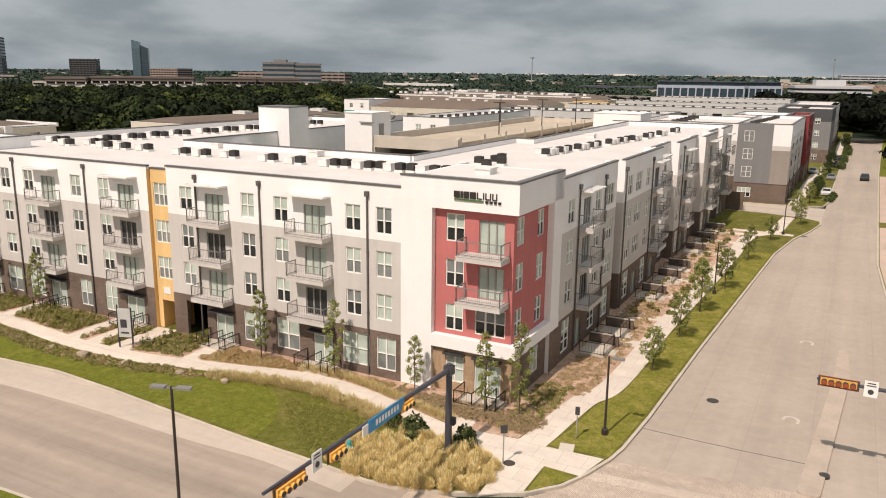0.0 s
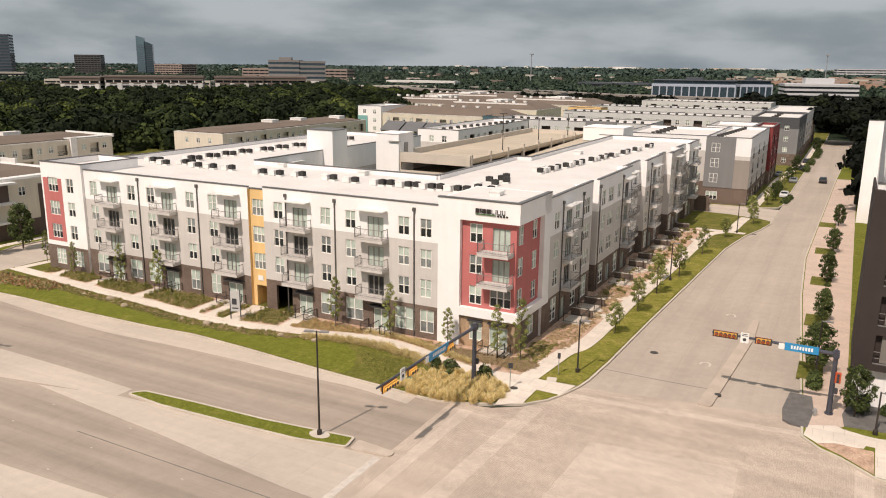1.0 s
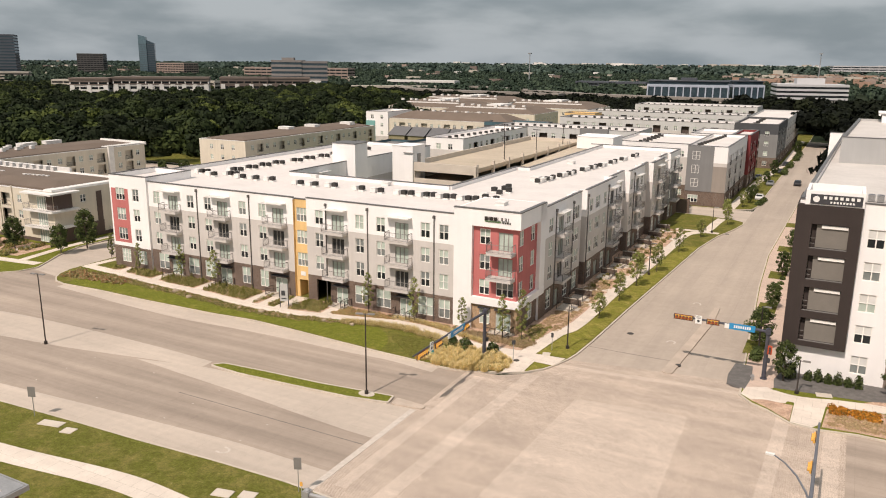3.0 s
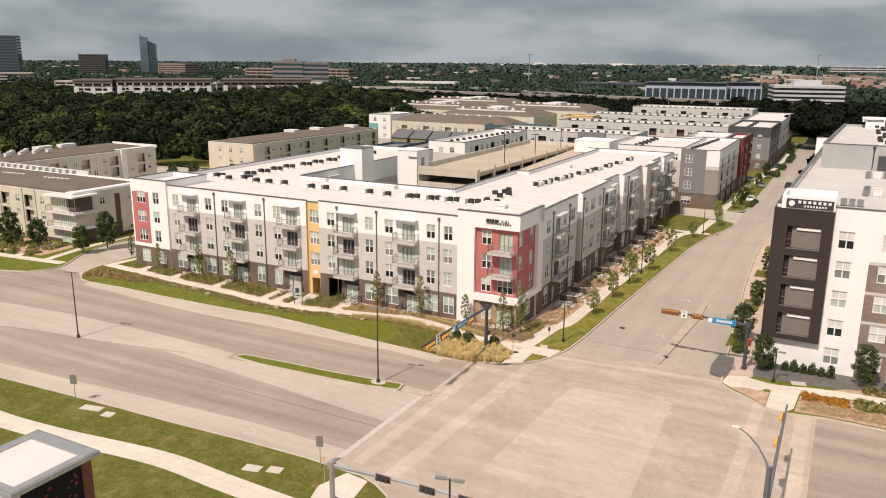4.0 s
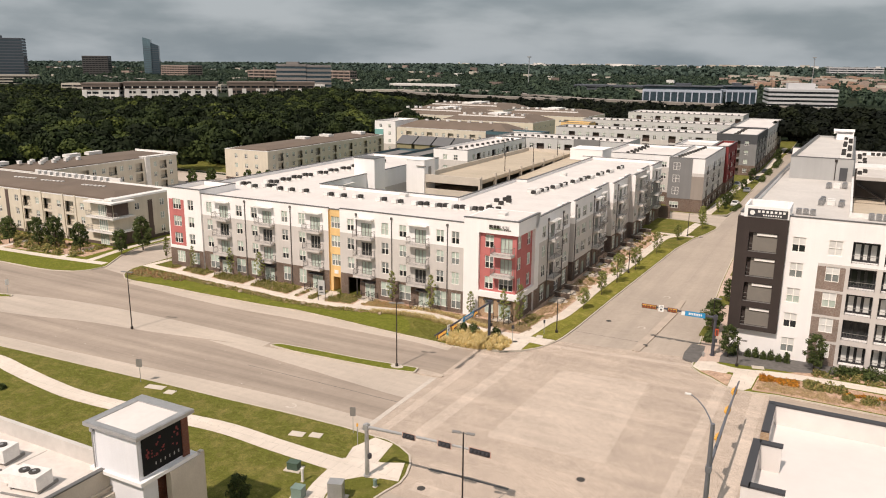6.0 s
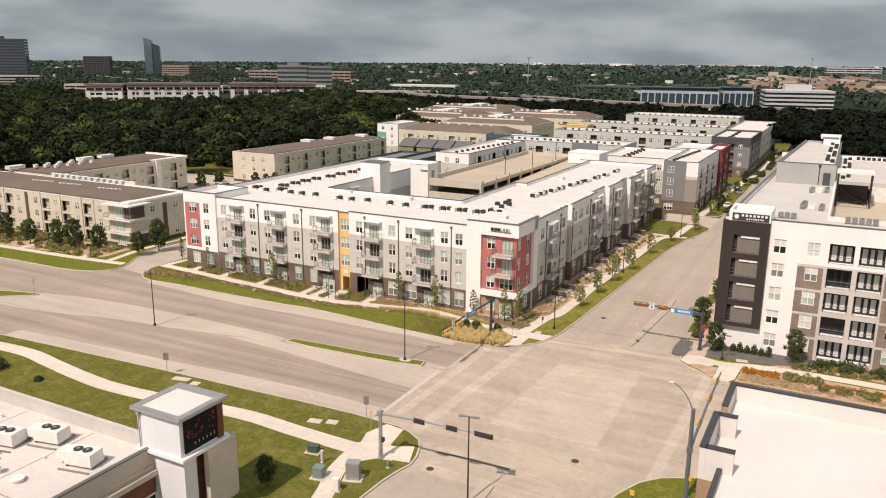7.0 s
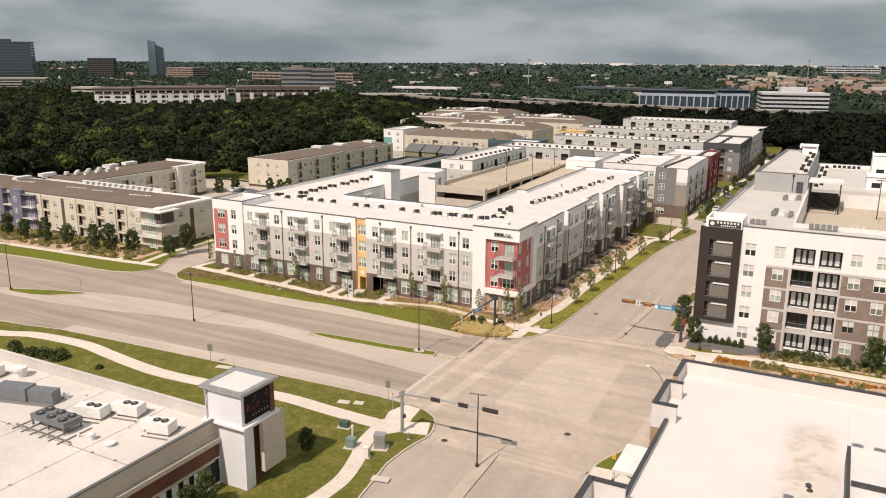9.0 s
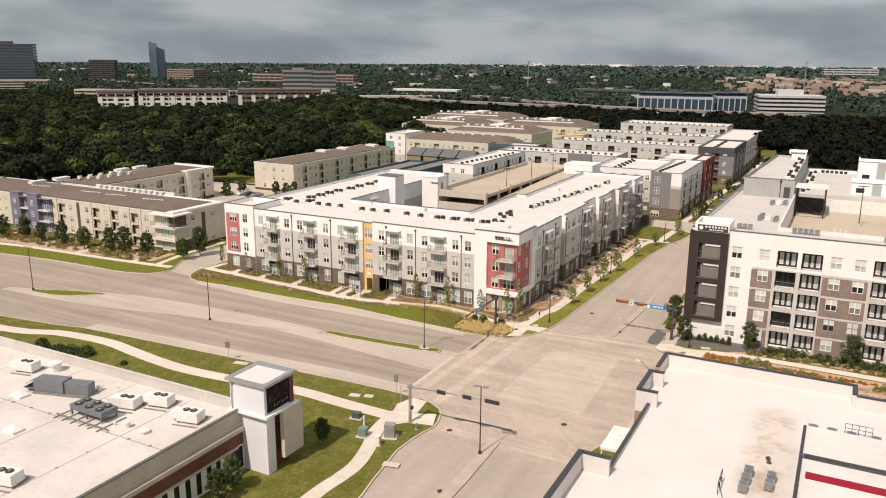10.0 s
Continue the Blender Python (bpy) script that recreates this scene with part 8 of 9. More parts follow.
def signal_head(parent, m, n=3, face="dots"):
    """A signal head: black backplate, housing, lenses with hoods."""
    ln = 0.36 * n
    s = Solid()
    s.box(-ln / 2 - 0.14, -0.03, -0.3, ln / 2 + 0.14, 0.0, 0.3)
    head = part("signal_head", s, DARKCOPING, parent, "black backplate with amber housing", m)
    s = Solid()
    s.box(-ln / 2, 0.003, -0.17, ln / 2, 0.2, 0.17)
    if face != "dark":
        s.box(-ln / 2 - 0.02, -0.16 if face == "amber" else -0.06, -0.22, ln / 2 + 0.02, -0.037, 0.22)
    part("housing", s, GALV if face == "dark" else AMBER, head, "grey housing" if face == "dark" else "amber housing", m)
    hood = Solid()
    for k in range(n):
        x = -ln / 2 + 0.18 + k * 0.36
        hood.tube([(x, -0.064, 0), (x, -0.3, 0)], 0.155, 10)
    part("hood", hood, AMBER if face == "amber" else DARKCOPING, head, "lens hoods", m)
    for k in range(n):
        x = -ln / 2 + 0.18 + k * 0.36
        s = Solid()
        s.tube([(x, -0.302, 0), (x, -0.315, 0)], 0.135, 10)
        part("lens", s, BORDER if face == "dots" else DARKCOPING, head, "dark lens", m)
    s = Solid()
    w = 0.25 if face == "dark" else 0.27
    s.box(-ln / 2 - 0.15, -0.036, -0.31, ln / 2 + 0.15, -0.031, -w), s.box(-ln / 2 - 0.15, -0.036, w, ln / 2 + 0.15, -0.031, 0.31)
    if face == "dark":
        s.box(-ln / 2 - 0.15, -0.036, -w, -ln / 2 - 0.07, -0.031, w), s.box(ln / 2 + 0.07, -0.036, -w, ln / 2 + 0.15, -0.031, w)
    part("border", s, FADED if face == "dark" else BORDER, head, "dull red reflective border", m)


def mast_signal(x, y, h, length, heading, heads, street=None, colour=None, ped=True, lift=0.4, lamp=False, face="dots", plates=(), rise=0.35):
    """A signal mast whose arm leaves in the direction heading; heads face back along it to their right."""
    ob = thing("traffic_signal", "dark steel mast arm with traffic signal heads", "traffic signal", at(x, y, 0.15), "traffic signals")
    base = at(x, y, 0.15)
    s = Solid()
    s.tube([(0, 0, 0), (0, 0, 0.12)], 0.36, 12), s.tube([(0, 0, 0.12), (0, 0, h + rise)], [0.23, 0.18], 12), s.tube([(0, 0, h + rise), (0, 0, h + rise + 0.08)], [0.19, 0.04], 12)
    part("pole", s, colour or STEELBLUE, ob, "", base)
    m = base @ at(0, 0, h, heading)
    s = Solid()
    s.tube([(0.1, 0, 0), (length * 0.5, 0, lift * 0.7), (length, 0, lift)], [0.16, 0.125, 0.08], 10)
    s.box(-0.25, -0.25, -0.27, 0.25, 0.25, 0.27)
    part("mast_arm", s, colour or STEELBLUE, ob, "", m)
    for u, n, rz in heads:
        zz = lift * min(1.0, 0.15 + u / length * 0.85)
        signal_head(ob, m @ at(u, -0.12 if rz == 0 else 0.12, zz - (0.28 if face == "amber" else 0.0), rz), n, face)
    for u in plates:
        s = Solid()
        s.box(u - 0.34, 0.17, lift - 0.5, u + 0.34, 0.21, lift + 0.42)
        pl = part("turn_sign", s, SIGNWHITE, ob, "white regulatory plate", m)
        s = Solid()
        s.tube([(u, 0.213, lift - 0.2), (u, 0.225, lift - 0.2)], 0.15, 12), s.box(u - 0.24, 0.213, lift + 0.12, u + 0.24, 0.222, lift + 0.18), s.box(u - 0.2, 0.213, lift + 0.26, u + 0.2, 0.222, lift + 0.32)
        part("symbol", s, DARKCOPING, pl, "dark disc and bars", m)
    if street:
        u, w, c = street
        s = Solid()
        s.box(u - w / 2, 0.19, -0.34, u + w / 2, 0.24, 0.34)
        sg = part("street_sign", s, SIGNBLUE, ob, "blue street name board", m @ at(0, 0, lift * u / length))
        s = Solid()
        for k in range(8):
            s.box(u - w * 0.33 + k * w * 0.085, 0.243, -0.14, u - w * 0.33 + k * w * 0.085 + w * 0.055, 0.252, 0.16)
        s.box(u + w / 2 + 0.02, 0.17, -0.3, u + w / 2 + 0.48, 0.22, 0.2)
        part("letter_bar", s, SIGNWHITE, sg, "white bars")
    s = Solid()
    s.box(0.16, -0.15, 1.9, 0.42, 0.15, 2.35), s.box(0.42, -0.1, 1.95, 0.46, 0.1, 2.3)
    part("walk_signal", s, AMBER if lamp else DARKCOPING, ob, "amber walk signal" if lamp else "black walk signal", base)
    if lamp:
        s = Solid()
        q = h + rise
        s.tube([(0, 0, q - 0.3), (-0.35, 0.3, q + 0.35), (-0.9, 0.75, q + 0.95), (-1.6, 1.35, q + 1.3), (-2.2, 1.85, q + 1.38)], [0.07, 0.065, 0.055, 0.045, 0.04], 8)
        part("lamp_arm", s, POLEGREY, ob, "curved lamp arm", base)
        s = Solid()
        s.box(-2.7, 1.83, q + 1.32, -2.2, 2.05, q + 1.42)
        part("lamp_head", s, UNITWHITE, ob, "small pale lamp head", base)
    return ob


mast_signal(-0.8, -8.0, 5.3, 16.2, -90, [(5.2, 3, 180), (11.4, 3, 180), (14.7, 5, 180)], (7.2, 3.3, 0), lift=0.3, face="amber", plates=(12.9,))
mast_signal(28.0, 0.6, 5.3, 9.8, 180, [(8.7, 5, 180), (5.6, 3, 180)], (2.6, 2.6, 0), lift=0.25, plates=(7.1,))
mast_signal(4.5, -47.3, 5.0, 12.6, 0, [(4.6, 3, 0), (8.2, 3, 0), (11.6, 5, 0)], None, GALV, lift=0.5, face="dark")
mast_signal(33.7, -40.0, 5.0, 18.2, 90, [(6.0, 3, 180), (11.7, 3, 180), (16.2, 3, 180)], None, POLEGREY, lift=0.95, lamp=True, face="amber", rise=4.1)
s = Solid()
s.box(-0.22, -0.25, 0, 0.22, 0.0, 0.9)
o = thing("side_signal", "upright red-bordered signal head fixed to the pole", "traffic signal", at(28.35, 0.45, 3.1), solid=s, mats=SIGNRED)
s = Solid()
for k in range(3):
    s.tube([(0, -0.253, 0.18 + 0.27 * k), (0, -0.36, 0.18 + 0.27 * k)], 0.11, 10)
part("lens_hood", s, DARKCOPING, o)


s = Solid()
s.tube([(0, 0, 0), (0, 0, 0.08)], 0.16, 10), s.tube([(0, 0, 0.08), (0, 0, 3.0)], [0.06, 0.05], 8)
o = thing("crossing_post", "slim dark post with an amber walk signal", "walk signal", at(30.1, -46.2, 0.17), solid=s, mats=STEELBLUE)
s = Solid()
s.box(-0.2, -0.2, 2.6, 0.2, -0.062, 3.05), s.box(-0.24, -0.24, 3.053, 0.24, -0.1, 3.09)
part("walk_signal", s, AMBER, o, "amber signal housing")


# signs and small posts
def post_sign(x, y, h, w, hh, rz, back=True, z=0.15, board=None):
    ob = thing("road_sign", "grey-backed road sign on a thin post", "road sign", at(x, y, z, rz), "road signs")
    s = Solid()
    s.tube([(0, 0, 0), (0, 0, h)], 0.04, 6)
    part("post", s, GALV, ob)
    s = Solid()
    s.box(-w / 2, -0.07, h - hh, w / 2, -0.045, h + 0.05)
    part("board", s, board or METAL, ob)


post_sign(-31.4, -42.1, 2.9, 0.75, 0.95, 20)
post_sign(-1.5, -40.8, 2.9, 0.6, 0.95, 25)
post_sign(0.4, -42.8, 2.4, 0.2, 0.3, 25, board=AMBER)
post_sign(-79.2, -27.2, 2.4, 0.7, 0.9, 100, board=SIGNWHITE)
post_sign(2.6, -7.6, 2.4, 0.4, 0.45, 30, board=DARKCOPING)
post_sign(5.3, -2.4, 2.1, 0.28, 0.5, 20, board=DARKCOPING)
ob = thing("monument_sign", "grey upright notice panel on two posts by the entrance", "notice board", at(-32.0, -4.9, 0.17, 20))
s = Solid()
s.box(-0.55, -0.05, 0.9, 0.55, 0.05, 3.3)
part("panel", s, surf("pale_panel", (0.52, 0.52, 0.51), 0.5), ob, "pale grey panel")
s = Solid()
s.box(-0.62, -0.07, 0, -0.55, 0.07, 3.6), s.box(0.55, -0.07, 0, 0.62, 0.07, 3.4)
part("post", s, DARKCOPING, ob, "dark posts")
s = Solid()
s.box(-0.35, -0.06, 1.7, 0.2, -0.053, 2.4), s.box(-0.35, -0.06, 1.2, 0.35, -0.053, 1.35)
part("letter_bar", s, DARKCOPING, ob, "dark bars")


# utility boxes on the verge
def cabinet(x, y, w, d, h, mat, label, rz=0.0, lid=None):
    ob = thing("utility_cabinet", label, "utility box", at(x, y, 0.15, rz), "utility boxes")
    s = Solid()
    s.box(-w * 0.75, -d * 0.8, 0, w * 0.75, d * 0.8, 0.08)
    part("pad", s, CONCRETE, ob, "concrete pad")
    s = Solid()
    s.box(-w / 2, -d / 2, 0.083, w / 2, d / 2, h)
    part("casing", s, mat, ob)
    s = Solid()
    s.box(-w / 2 - 0.03, -d / 2 - 0.03, h + 0.003, w / 2 + 0.03, d / 2 + 0.03, h + 0.06)
    s.box(-0.02, -d / 2 - 0.02, 0.2, 0.02, -d / 2 - 0.003, h - 0.1)
    part("lid", s, lid or mat, ob)


GREENBOX = surf("green_box_paint", (0.07, 0.11, 0.085), 0.5, 0.08, 0.5, 0.1)
TEALBOX = surf("grey_green_box_paint", (0.18, 0.25, 0.22), 0.5, 0.08, 0.5, 0.1)
cabinet(-2.3, -49.6, 1.1, 0.8, 0.75, GREENBOX, "dark green utility box on a pad", 10)
cabinet(1.2, -53.4, 1.0, 0.9, 1.1, TEALBOX, "grey-green utility box on a pad", 10)
cabinet(4.3, -52.0, 1.3, 1.0, 1.75, GALV, "tall grey signal control cabinet", 20)
cabinet(4.1, -54.6, 0.6, 0.5, 1.25, UNITWHITE, "white meter pedestal on the verge", 15)
cabinet(-0.2, -51.0, 0.18, 0.18, 1.3, UNITWHITE, "thin white marker post in the grass", 0)
cabinet(6.2, -48.6, 0.25, 0.25, 0.7, TEALBOX, "small green pedestal on the verge", 0)
for x, y, w in ((-6.5, -43.8, 1.6), (-4.6, -43.1, 1.3), (-28.6, -42.4, 2.4), (-26.0, -42.6, 1.2), (5.2, -3.9, 0.9), (33.9, -1.0, 1.5), (8.0, -57.8, 2.0)):
    s = Solid()
    s.box(-w / 2, -0.5, 0, w / 2, 0.5, 0.05)
    thing("access_slab", "flat pale concrete access slab in the grass", "access slab", at(x, y, 0.152, 12), "access slabs", solid=s, mats=CONCRETE)
TEALPAINT = surf("teal_hydrant_paint", (0.05, 0.32, 0.34), 0.45, 0.08, 1.0, 0.1)
hyd = thing("fire_hydrant", "small silver fire hydrant", "fire hydrant", at(27.0, -0.4, 0.17))
s = Solid()
s.tube([(0, 0, 0), (0, 0, 0.55), (0, 0, 0.72)], [0.13, 0.13, 0.04], 10), s.tube([(-0.22, 0, 0.42), (0.22, 0, 0.42)], 0.07, 8)
part("body", s, GALV, hyd)
hyd = thing("fire_hydrant", "teal fire hydrant in the corner grass", "fire hydrant", at(-5.85, -11.0, 0.15))
s = Solid()
s.tube([(0, 0, 0), (0, 0, 0.06)], 0.19, 12), s.tube([(0, 0, 0.06), (0, 0, 0.62), (0, 0, 0.8)], [0.14, 0.14, 0.12], 12), s.tube([(-0.25, 0, 0.5), (0.25, 0, 0.5)], 0.08, 8), s.tube([(0, -0.24, 0.46), (0, 0, 0.46)], 0.1, 8)
part("body", s, TEALPAINT, hyd)
s = Solid()
s.tube([(0, 0, 0.803), (0, 0, 0.9), (0, 0, 0.97)], [0.15, 0.11, 0.03], 12)
part("bonnet", s, TEALPAINT, hyd)

# stoops and low walls by the street doors, patio guards on the south front
for y in (13.6, 18.5, 31.7, 39.2, 44.6, 55.2, 63.2, 71.0):
    ob = thing("stoop", "concrete stoop with a low brick wall and guard", "stoop", at(0.9, y, 0.15, 90), "street stoops")
    s = Solid()
    s.box(-1.5, -1.9, 0, 1.5, 0.3, 0.18), s.box(-0.7, -2.5, 0, 0.7, -1.903, 0.09)
    part("landing", s, CONCRETE, ob)
    s = Solid()
    s.box(1.55, -2.2, 0, 1.8, 0.3, 0.95)
    part("low_wall", s, BRICK, ob, "brown brick low wall")
    s = Solid()
    s.box(1.5, -2.25, 0.953, 1.85, 0.3, 1.03)
    part("wall_cap", s, CONCRETE, ob)
    s = Solid()
    q = Solid()
    railing(s, -1.45, 1.45, -1.85, 0.18, 1.0, 0.25, back=0.2, bars=q)
    part("railing", s, BRONZE, ob, "dark metal guard")
    part("baluster", q, BRONZE, ob)
for x in (-56.8, -46.8, -36.4, -25.9, -15.8, -2.1):
    ob = thing("patio", "small concrete patio with a dark metal guard", "patio", at(x, -0.1, 0.165), "patios")
    s = Solid()
    s.box(-1.6, -1.7, 0, 1.6, 0.05 if x < -5 else 0.9, 0.12)
    part("slab", s, CONCRETE, ob)
    s = Solid()
    q = Solid()
    railing(s, -1.55, -0.2, -1.62, 0.12, 1.0, 0.2, back=0.0, bars=q)
    railing(s, 0.9, 1.55, -1.62, 0.12, 1.0, 0.2, back=0.0, bars=q)
    part("railing", s, BRONZE, ob, "dark metal guard")
    part("baluster", q, BRONZE, ob)


# ---- trees and plants ----
def crown_quads(r, n_clump, per, spread_r, height, base, leaf, shape=1.0, squeeze=1.0):
    """Leaf quads in clumps round limb tips; returns quads and the tips."""
    tips, quads = [], []
    for k in range(n_clump):
        t = (k + 0.5) / n_clump
        z = base + (height - base) * t
        rr = spread_r * (math.sin(math.pi * (0.12 + 0.86 * t)) ** shape) * r.uniform(0.45, 1.0)
        a = k * 2.4 + r.uniform(-0.5, 0.5)
        tips.append(Vector((rr * math.cos(a), rr * math.sin(a), z)))
    for tip in tips:
        cr = spread_r * r.uniform(0.24, 0.42)
        for j in range(per):
            d = Vector((r.gauss(0, 1), r.gauss(0, 1), r.gauss(0, 0.8)))
            d = d.normalized() * cr * r.random() ** 0.45
            c = tip + d
            nrm = (d.normalized() + Vector((r.uniform(-1, 1), r.uniform(-1, 1), r.uniform(-0.2, 1)))).normalized()
            u = nrm.cross(Vector((r.uniform(-1, 1), r.uniform(-1, 1), r.uniform(-1, 1)))).normalized()
            w = nrm.cross(u)
            s_ = leaf * r.uniform(0.6, 1.3)
            quads.append([c - u * s_ - w * s_ * 0.45, c + u * s_ * 0.2 - w * s_ * 0.7, c + u * s_ + w * s_ * 0.3, c - u * s_ * 0.1 + w * s_ * 0.75])
    return tips, quads


def tree_kind(seed, height, radius, base, n_clump, per, leaf, mat, label, trunk=0.07, shape=0.8, stakes=False):
    r = random.Random(seed)
    tips, quads = crown_quads(r, n_clump, per, radius, height, base, leaf, shape)
    ob = thing("tree", label, "tree", at(0, 0, -60))
    s = Solid()
    pts = [(0, 0, 0), (r.uniform(-0.08, 0.08), r.uniform(-0.08, 0.08), height * 0.35), (r.uniform(-0.15, 0.15), r.uniform(-0.15, 0.15), height * 0.7), (0, 0, height * 0.95)]
    s.tube(pts, [trunk, trunk * 0.85, trunk * 0.55, trunk * 0.2], 8)
    for tip in tips[::2]:
        z = max(base * 0.7, tip.z - tip.xy.length * 0.9)
        s.tube([(0, 0, z), (tip.x * 0.5, tip.y * 0.5, z + (tip.z - z) * 0.6), tuple(tip)], [trunk * 0.45, trunk * 0.3, trunk * 0.12], 5)
    part("trunk", s, BARK, ob)
    q = Solid()
    for p in quads:
        q.quad(p)
    part("crown", q, mat, ob)
    return ob


YOUNG = [tree_kind(40 + k, 5.6 + 0.5 * k, 0.85, 1.3, 30, 80, 0.062, LEAF, "young slender street tree with thin green leaves", 0.06, 0.7) for k in range(3)]
SMALL = [tree_kind(50 + k, 3.7 + 0.4 * k, 0.95, 1.1, 26, 90, 0.068, LEAF, "small round young tree on the grass verge", 0.055, 0.6) for k in range(3)]
OAK = [tree_kind(60 + k, 5.6 + 0.5 * k, 1.75, 1.3, 34, 110, 0.13, LEAFDARK, "dense dark green oak tree", 0.12, 0.55) for k in range(3)]
CEDAR = [tree_kind(70, 4.2, 1.5, 0.4, 22, 120, 0.17, LEAFDARK, "dark egg-shaped evergreen tree", 0.12, 0.8)]
RT = random.Random(77)


def plant(kinds, spots, group, z=0.15, lo=0.9, hi=1.12):
    for k, p in enumerate(spots):
        x, y = p[:2]
        sc = (p[2] if len(p) > 2 else 1.0) * RT.uniform(lo, hi)
        copy_thing(kinds[k % len(kinds)], at(x, y, z, RT.uniform(0, 360)) @ Matrix.Scale(sc, 4))["group"] = group


plant(YOUNG, [(-73.5, 1.5, 0.75), (-63.5, -1.6, 0.8), (-54.2, -1.8, 0.9), (-47.6, -1.6, 0.95), (-20.6, -1.7), (-13.6, -1.7, 0.9), (-6.9, -1.4, 0.85), (-1.2, -2.0), (0.9, -1.0, 0.95)], "young front trees")
plant(SMALL, [(6.8, 11.4), (7.0, 20.4, 1.1), (7.25, 29.0, 1.15), (8.1, 39.0, 1.25), (6.2, 36, 0.9), (8.6, 54.2), (9.8, 68.8), (11.6, 89, 1.0), (12.6, 84, 0.9), (12.6, 107.5, 1.1), (13.4, 132, 1.1)], "verge trees")
plant(OAK, [(26.6, 10.0, 0.85), (26.4, 27, 0.6), (26.2, 46, 0.6), (26.4, 66, 0.6), (26.6, 90, 0.6), (13.2, 114, 0.55), (13.4, 121, 0.6), (13.8, 148, 0.6), (14.2, 166, 0.7), (16.4, 232, 0.8), (29.9, 1.0, 0.7), (40.2, 1.2, 0.75), (55.2, 1.6, 0.95), (66, 1.4)], "dark street oaks")
plant(OAK, [(-84.6, 0.2, 0.95), (-83.8, 4.8, 1.05), (-79.9, 17.5, 0.7), (-94.4, -1.6, 0.9), (-101, -2.4, 0.95), (-105, -3.4, 0.9), (-113, -4.4, 0.95), (-122, -3.6, 0.9), (-129, -4.4, 0.85), (-136, -4.0, 0.9), (-143, -5.4, 0.95), (-150, -5.0, 0.9)], "dark trees by the cream flats")
plant(CEDAR, [(-137.6, 72, 1.2), (-138.5, 80, 1.0), (-141, 84, 0.9), (-126, 84), (-122, 84.5, 0.9), (-118, 84)], "car park evergreens")
plant(OAK, [(-2.2, -57.2, 0.55), (-4.2, -70.8, 0.62), (-3.6, -73.6, 0.6)], "small lawn trees")
for o in YOUNG + SMALL + OAK + CEDAR + [UNIT, PLEN, RC]:
    for c in list(o.children):
        for d in list(c.children):
            bpy.data.objects.remove(d)
        bpy.data.objects.remove(c)
    bpy.data.objects.remove(o)


def tufts(name, label, spots, n_leaf, leaf, mat, seed, upright=0.5, high=0.5):
    """Low plants in a bed: sprays of small leaves, one object for the bed. spots: (x, y, radius, height, z)."""
    r = np.random.RandomState(seed)
    p = np.array(spots, dtype=float)
    n = len(p)
    d = r.normal(size=(n, n_leaf, 3))
    d /= np.linalg.norm(d, axis=2, keepdims=True)
    d[:, :, 2] = np.abs(d[:, :, 2])
    rad = r.rand(n, n_leaf, 1) ** 0.4
    c = d * rad * np.stack([p[:, 2], p[:, 2], p[:, 3]], 1)[:, None, :]
    c[:, :, 0] += p[:, None, 0]
    c[:, :, 1] += p[:, None, 1]
    c[:, :, 2] += p[:, None, 4]
    nr = d + r.normal(scale=0.6, size=d.shape)
    nr[:, :, 2] += 0.3 - upright
    nr /= np.linalg.norm(nr, axis=2, keepdims=True)
    a = np.cross(nr, r.normal(size=d.shape))
    if upright > 0.8:
        a = d * 1.0 + np.array([0, 0, 1.2]) + r.normal(scale=0.2, size=d.shape)
    a /= np.linalg.norm(a, axis=2, keepdims=True)
    b = np.cross(nr, a)
    b /= np.maximum(np.linalg.norm(b, axis=2, keepdims=True), 1e-6)
    s_ = leaf * (0.6 + 0.8 * r.rand(n, n_leaf, 1))
    thin = 0.05 if upright > 0.8 else 0.6
    q = np.stack([c - a * s_ - b * s_ * thin, c - a * s_ + b * s_ * thin, c + a * s_ + b * s_ * thin * 0.6, c + a * s_ - b * s_ * thin * 0.6], axis=2).reshape(-1, 3)
    q[:, 2] = np.maximum(q[:, 2], 0.12)
    return thing(name, label, "plants", Matrix(), kind="stuff", solid=spread(name, q, np.arange(len(q)).reshape(-1, 4), mat, "", ""))


def scatter(r, n, x0, y0, x1, y1, rad, h, z=0.16, skip=None):
    out = []
    while len(out) < n:
        x, y = r.uniform(x0, x1), r.uniform(y0, y1)
        if skip and skip(x, y):
            continue
        k = r.uniform(0.6, 1.3)
        out.append((x, y, rad * k, h * k, z))
    return out


RP = random.Random(99)
path_gap = lambda x, y: any(abs(x - q) < 1.1 for q in (-66.3, -58.3, -48.8, -38.3, -35.8, -32.6, -25.8, -15.6))
in_bed = lambda x, y: path_gap(x, y) or y < front_y(x) + 1.15
tufts("shrub_bed", "mixed green and yellow shrubs in the front beds", scatter(RP, 520, -69, -5.2, -31.5, -0.7, 0.42, 0.42, skip=in_bed) + scatter(RP, 120, -31, -4.8, -26.6, -0.7, 0.36, 0.40, skip=in_bed), 190, 0.042, SHRUB, 101)
tufts("shrub_bed", "taller wispy yellow-green plants in the front beds", scatter(RP, 90, -69, -4.6, -27, -0.8, 0.22, 0.9, skip=in_bed), 130, 0.05, WEED, 102)
tufts("shrub_bed", "dry tawny plants between the green shrubs", scatter(RP, 150, -69, -5.0, -27, -0.8, 0.34, 0.3, skip=in_bed), 120, 0.045, DRYBED, 104)
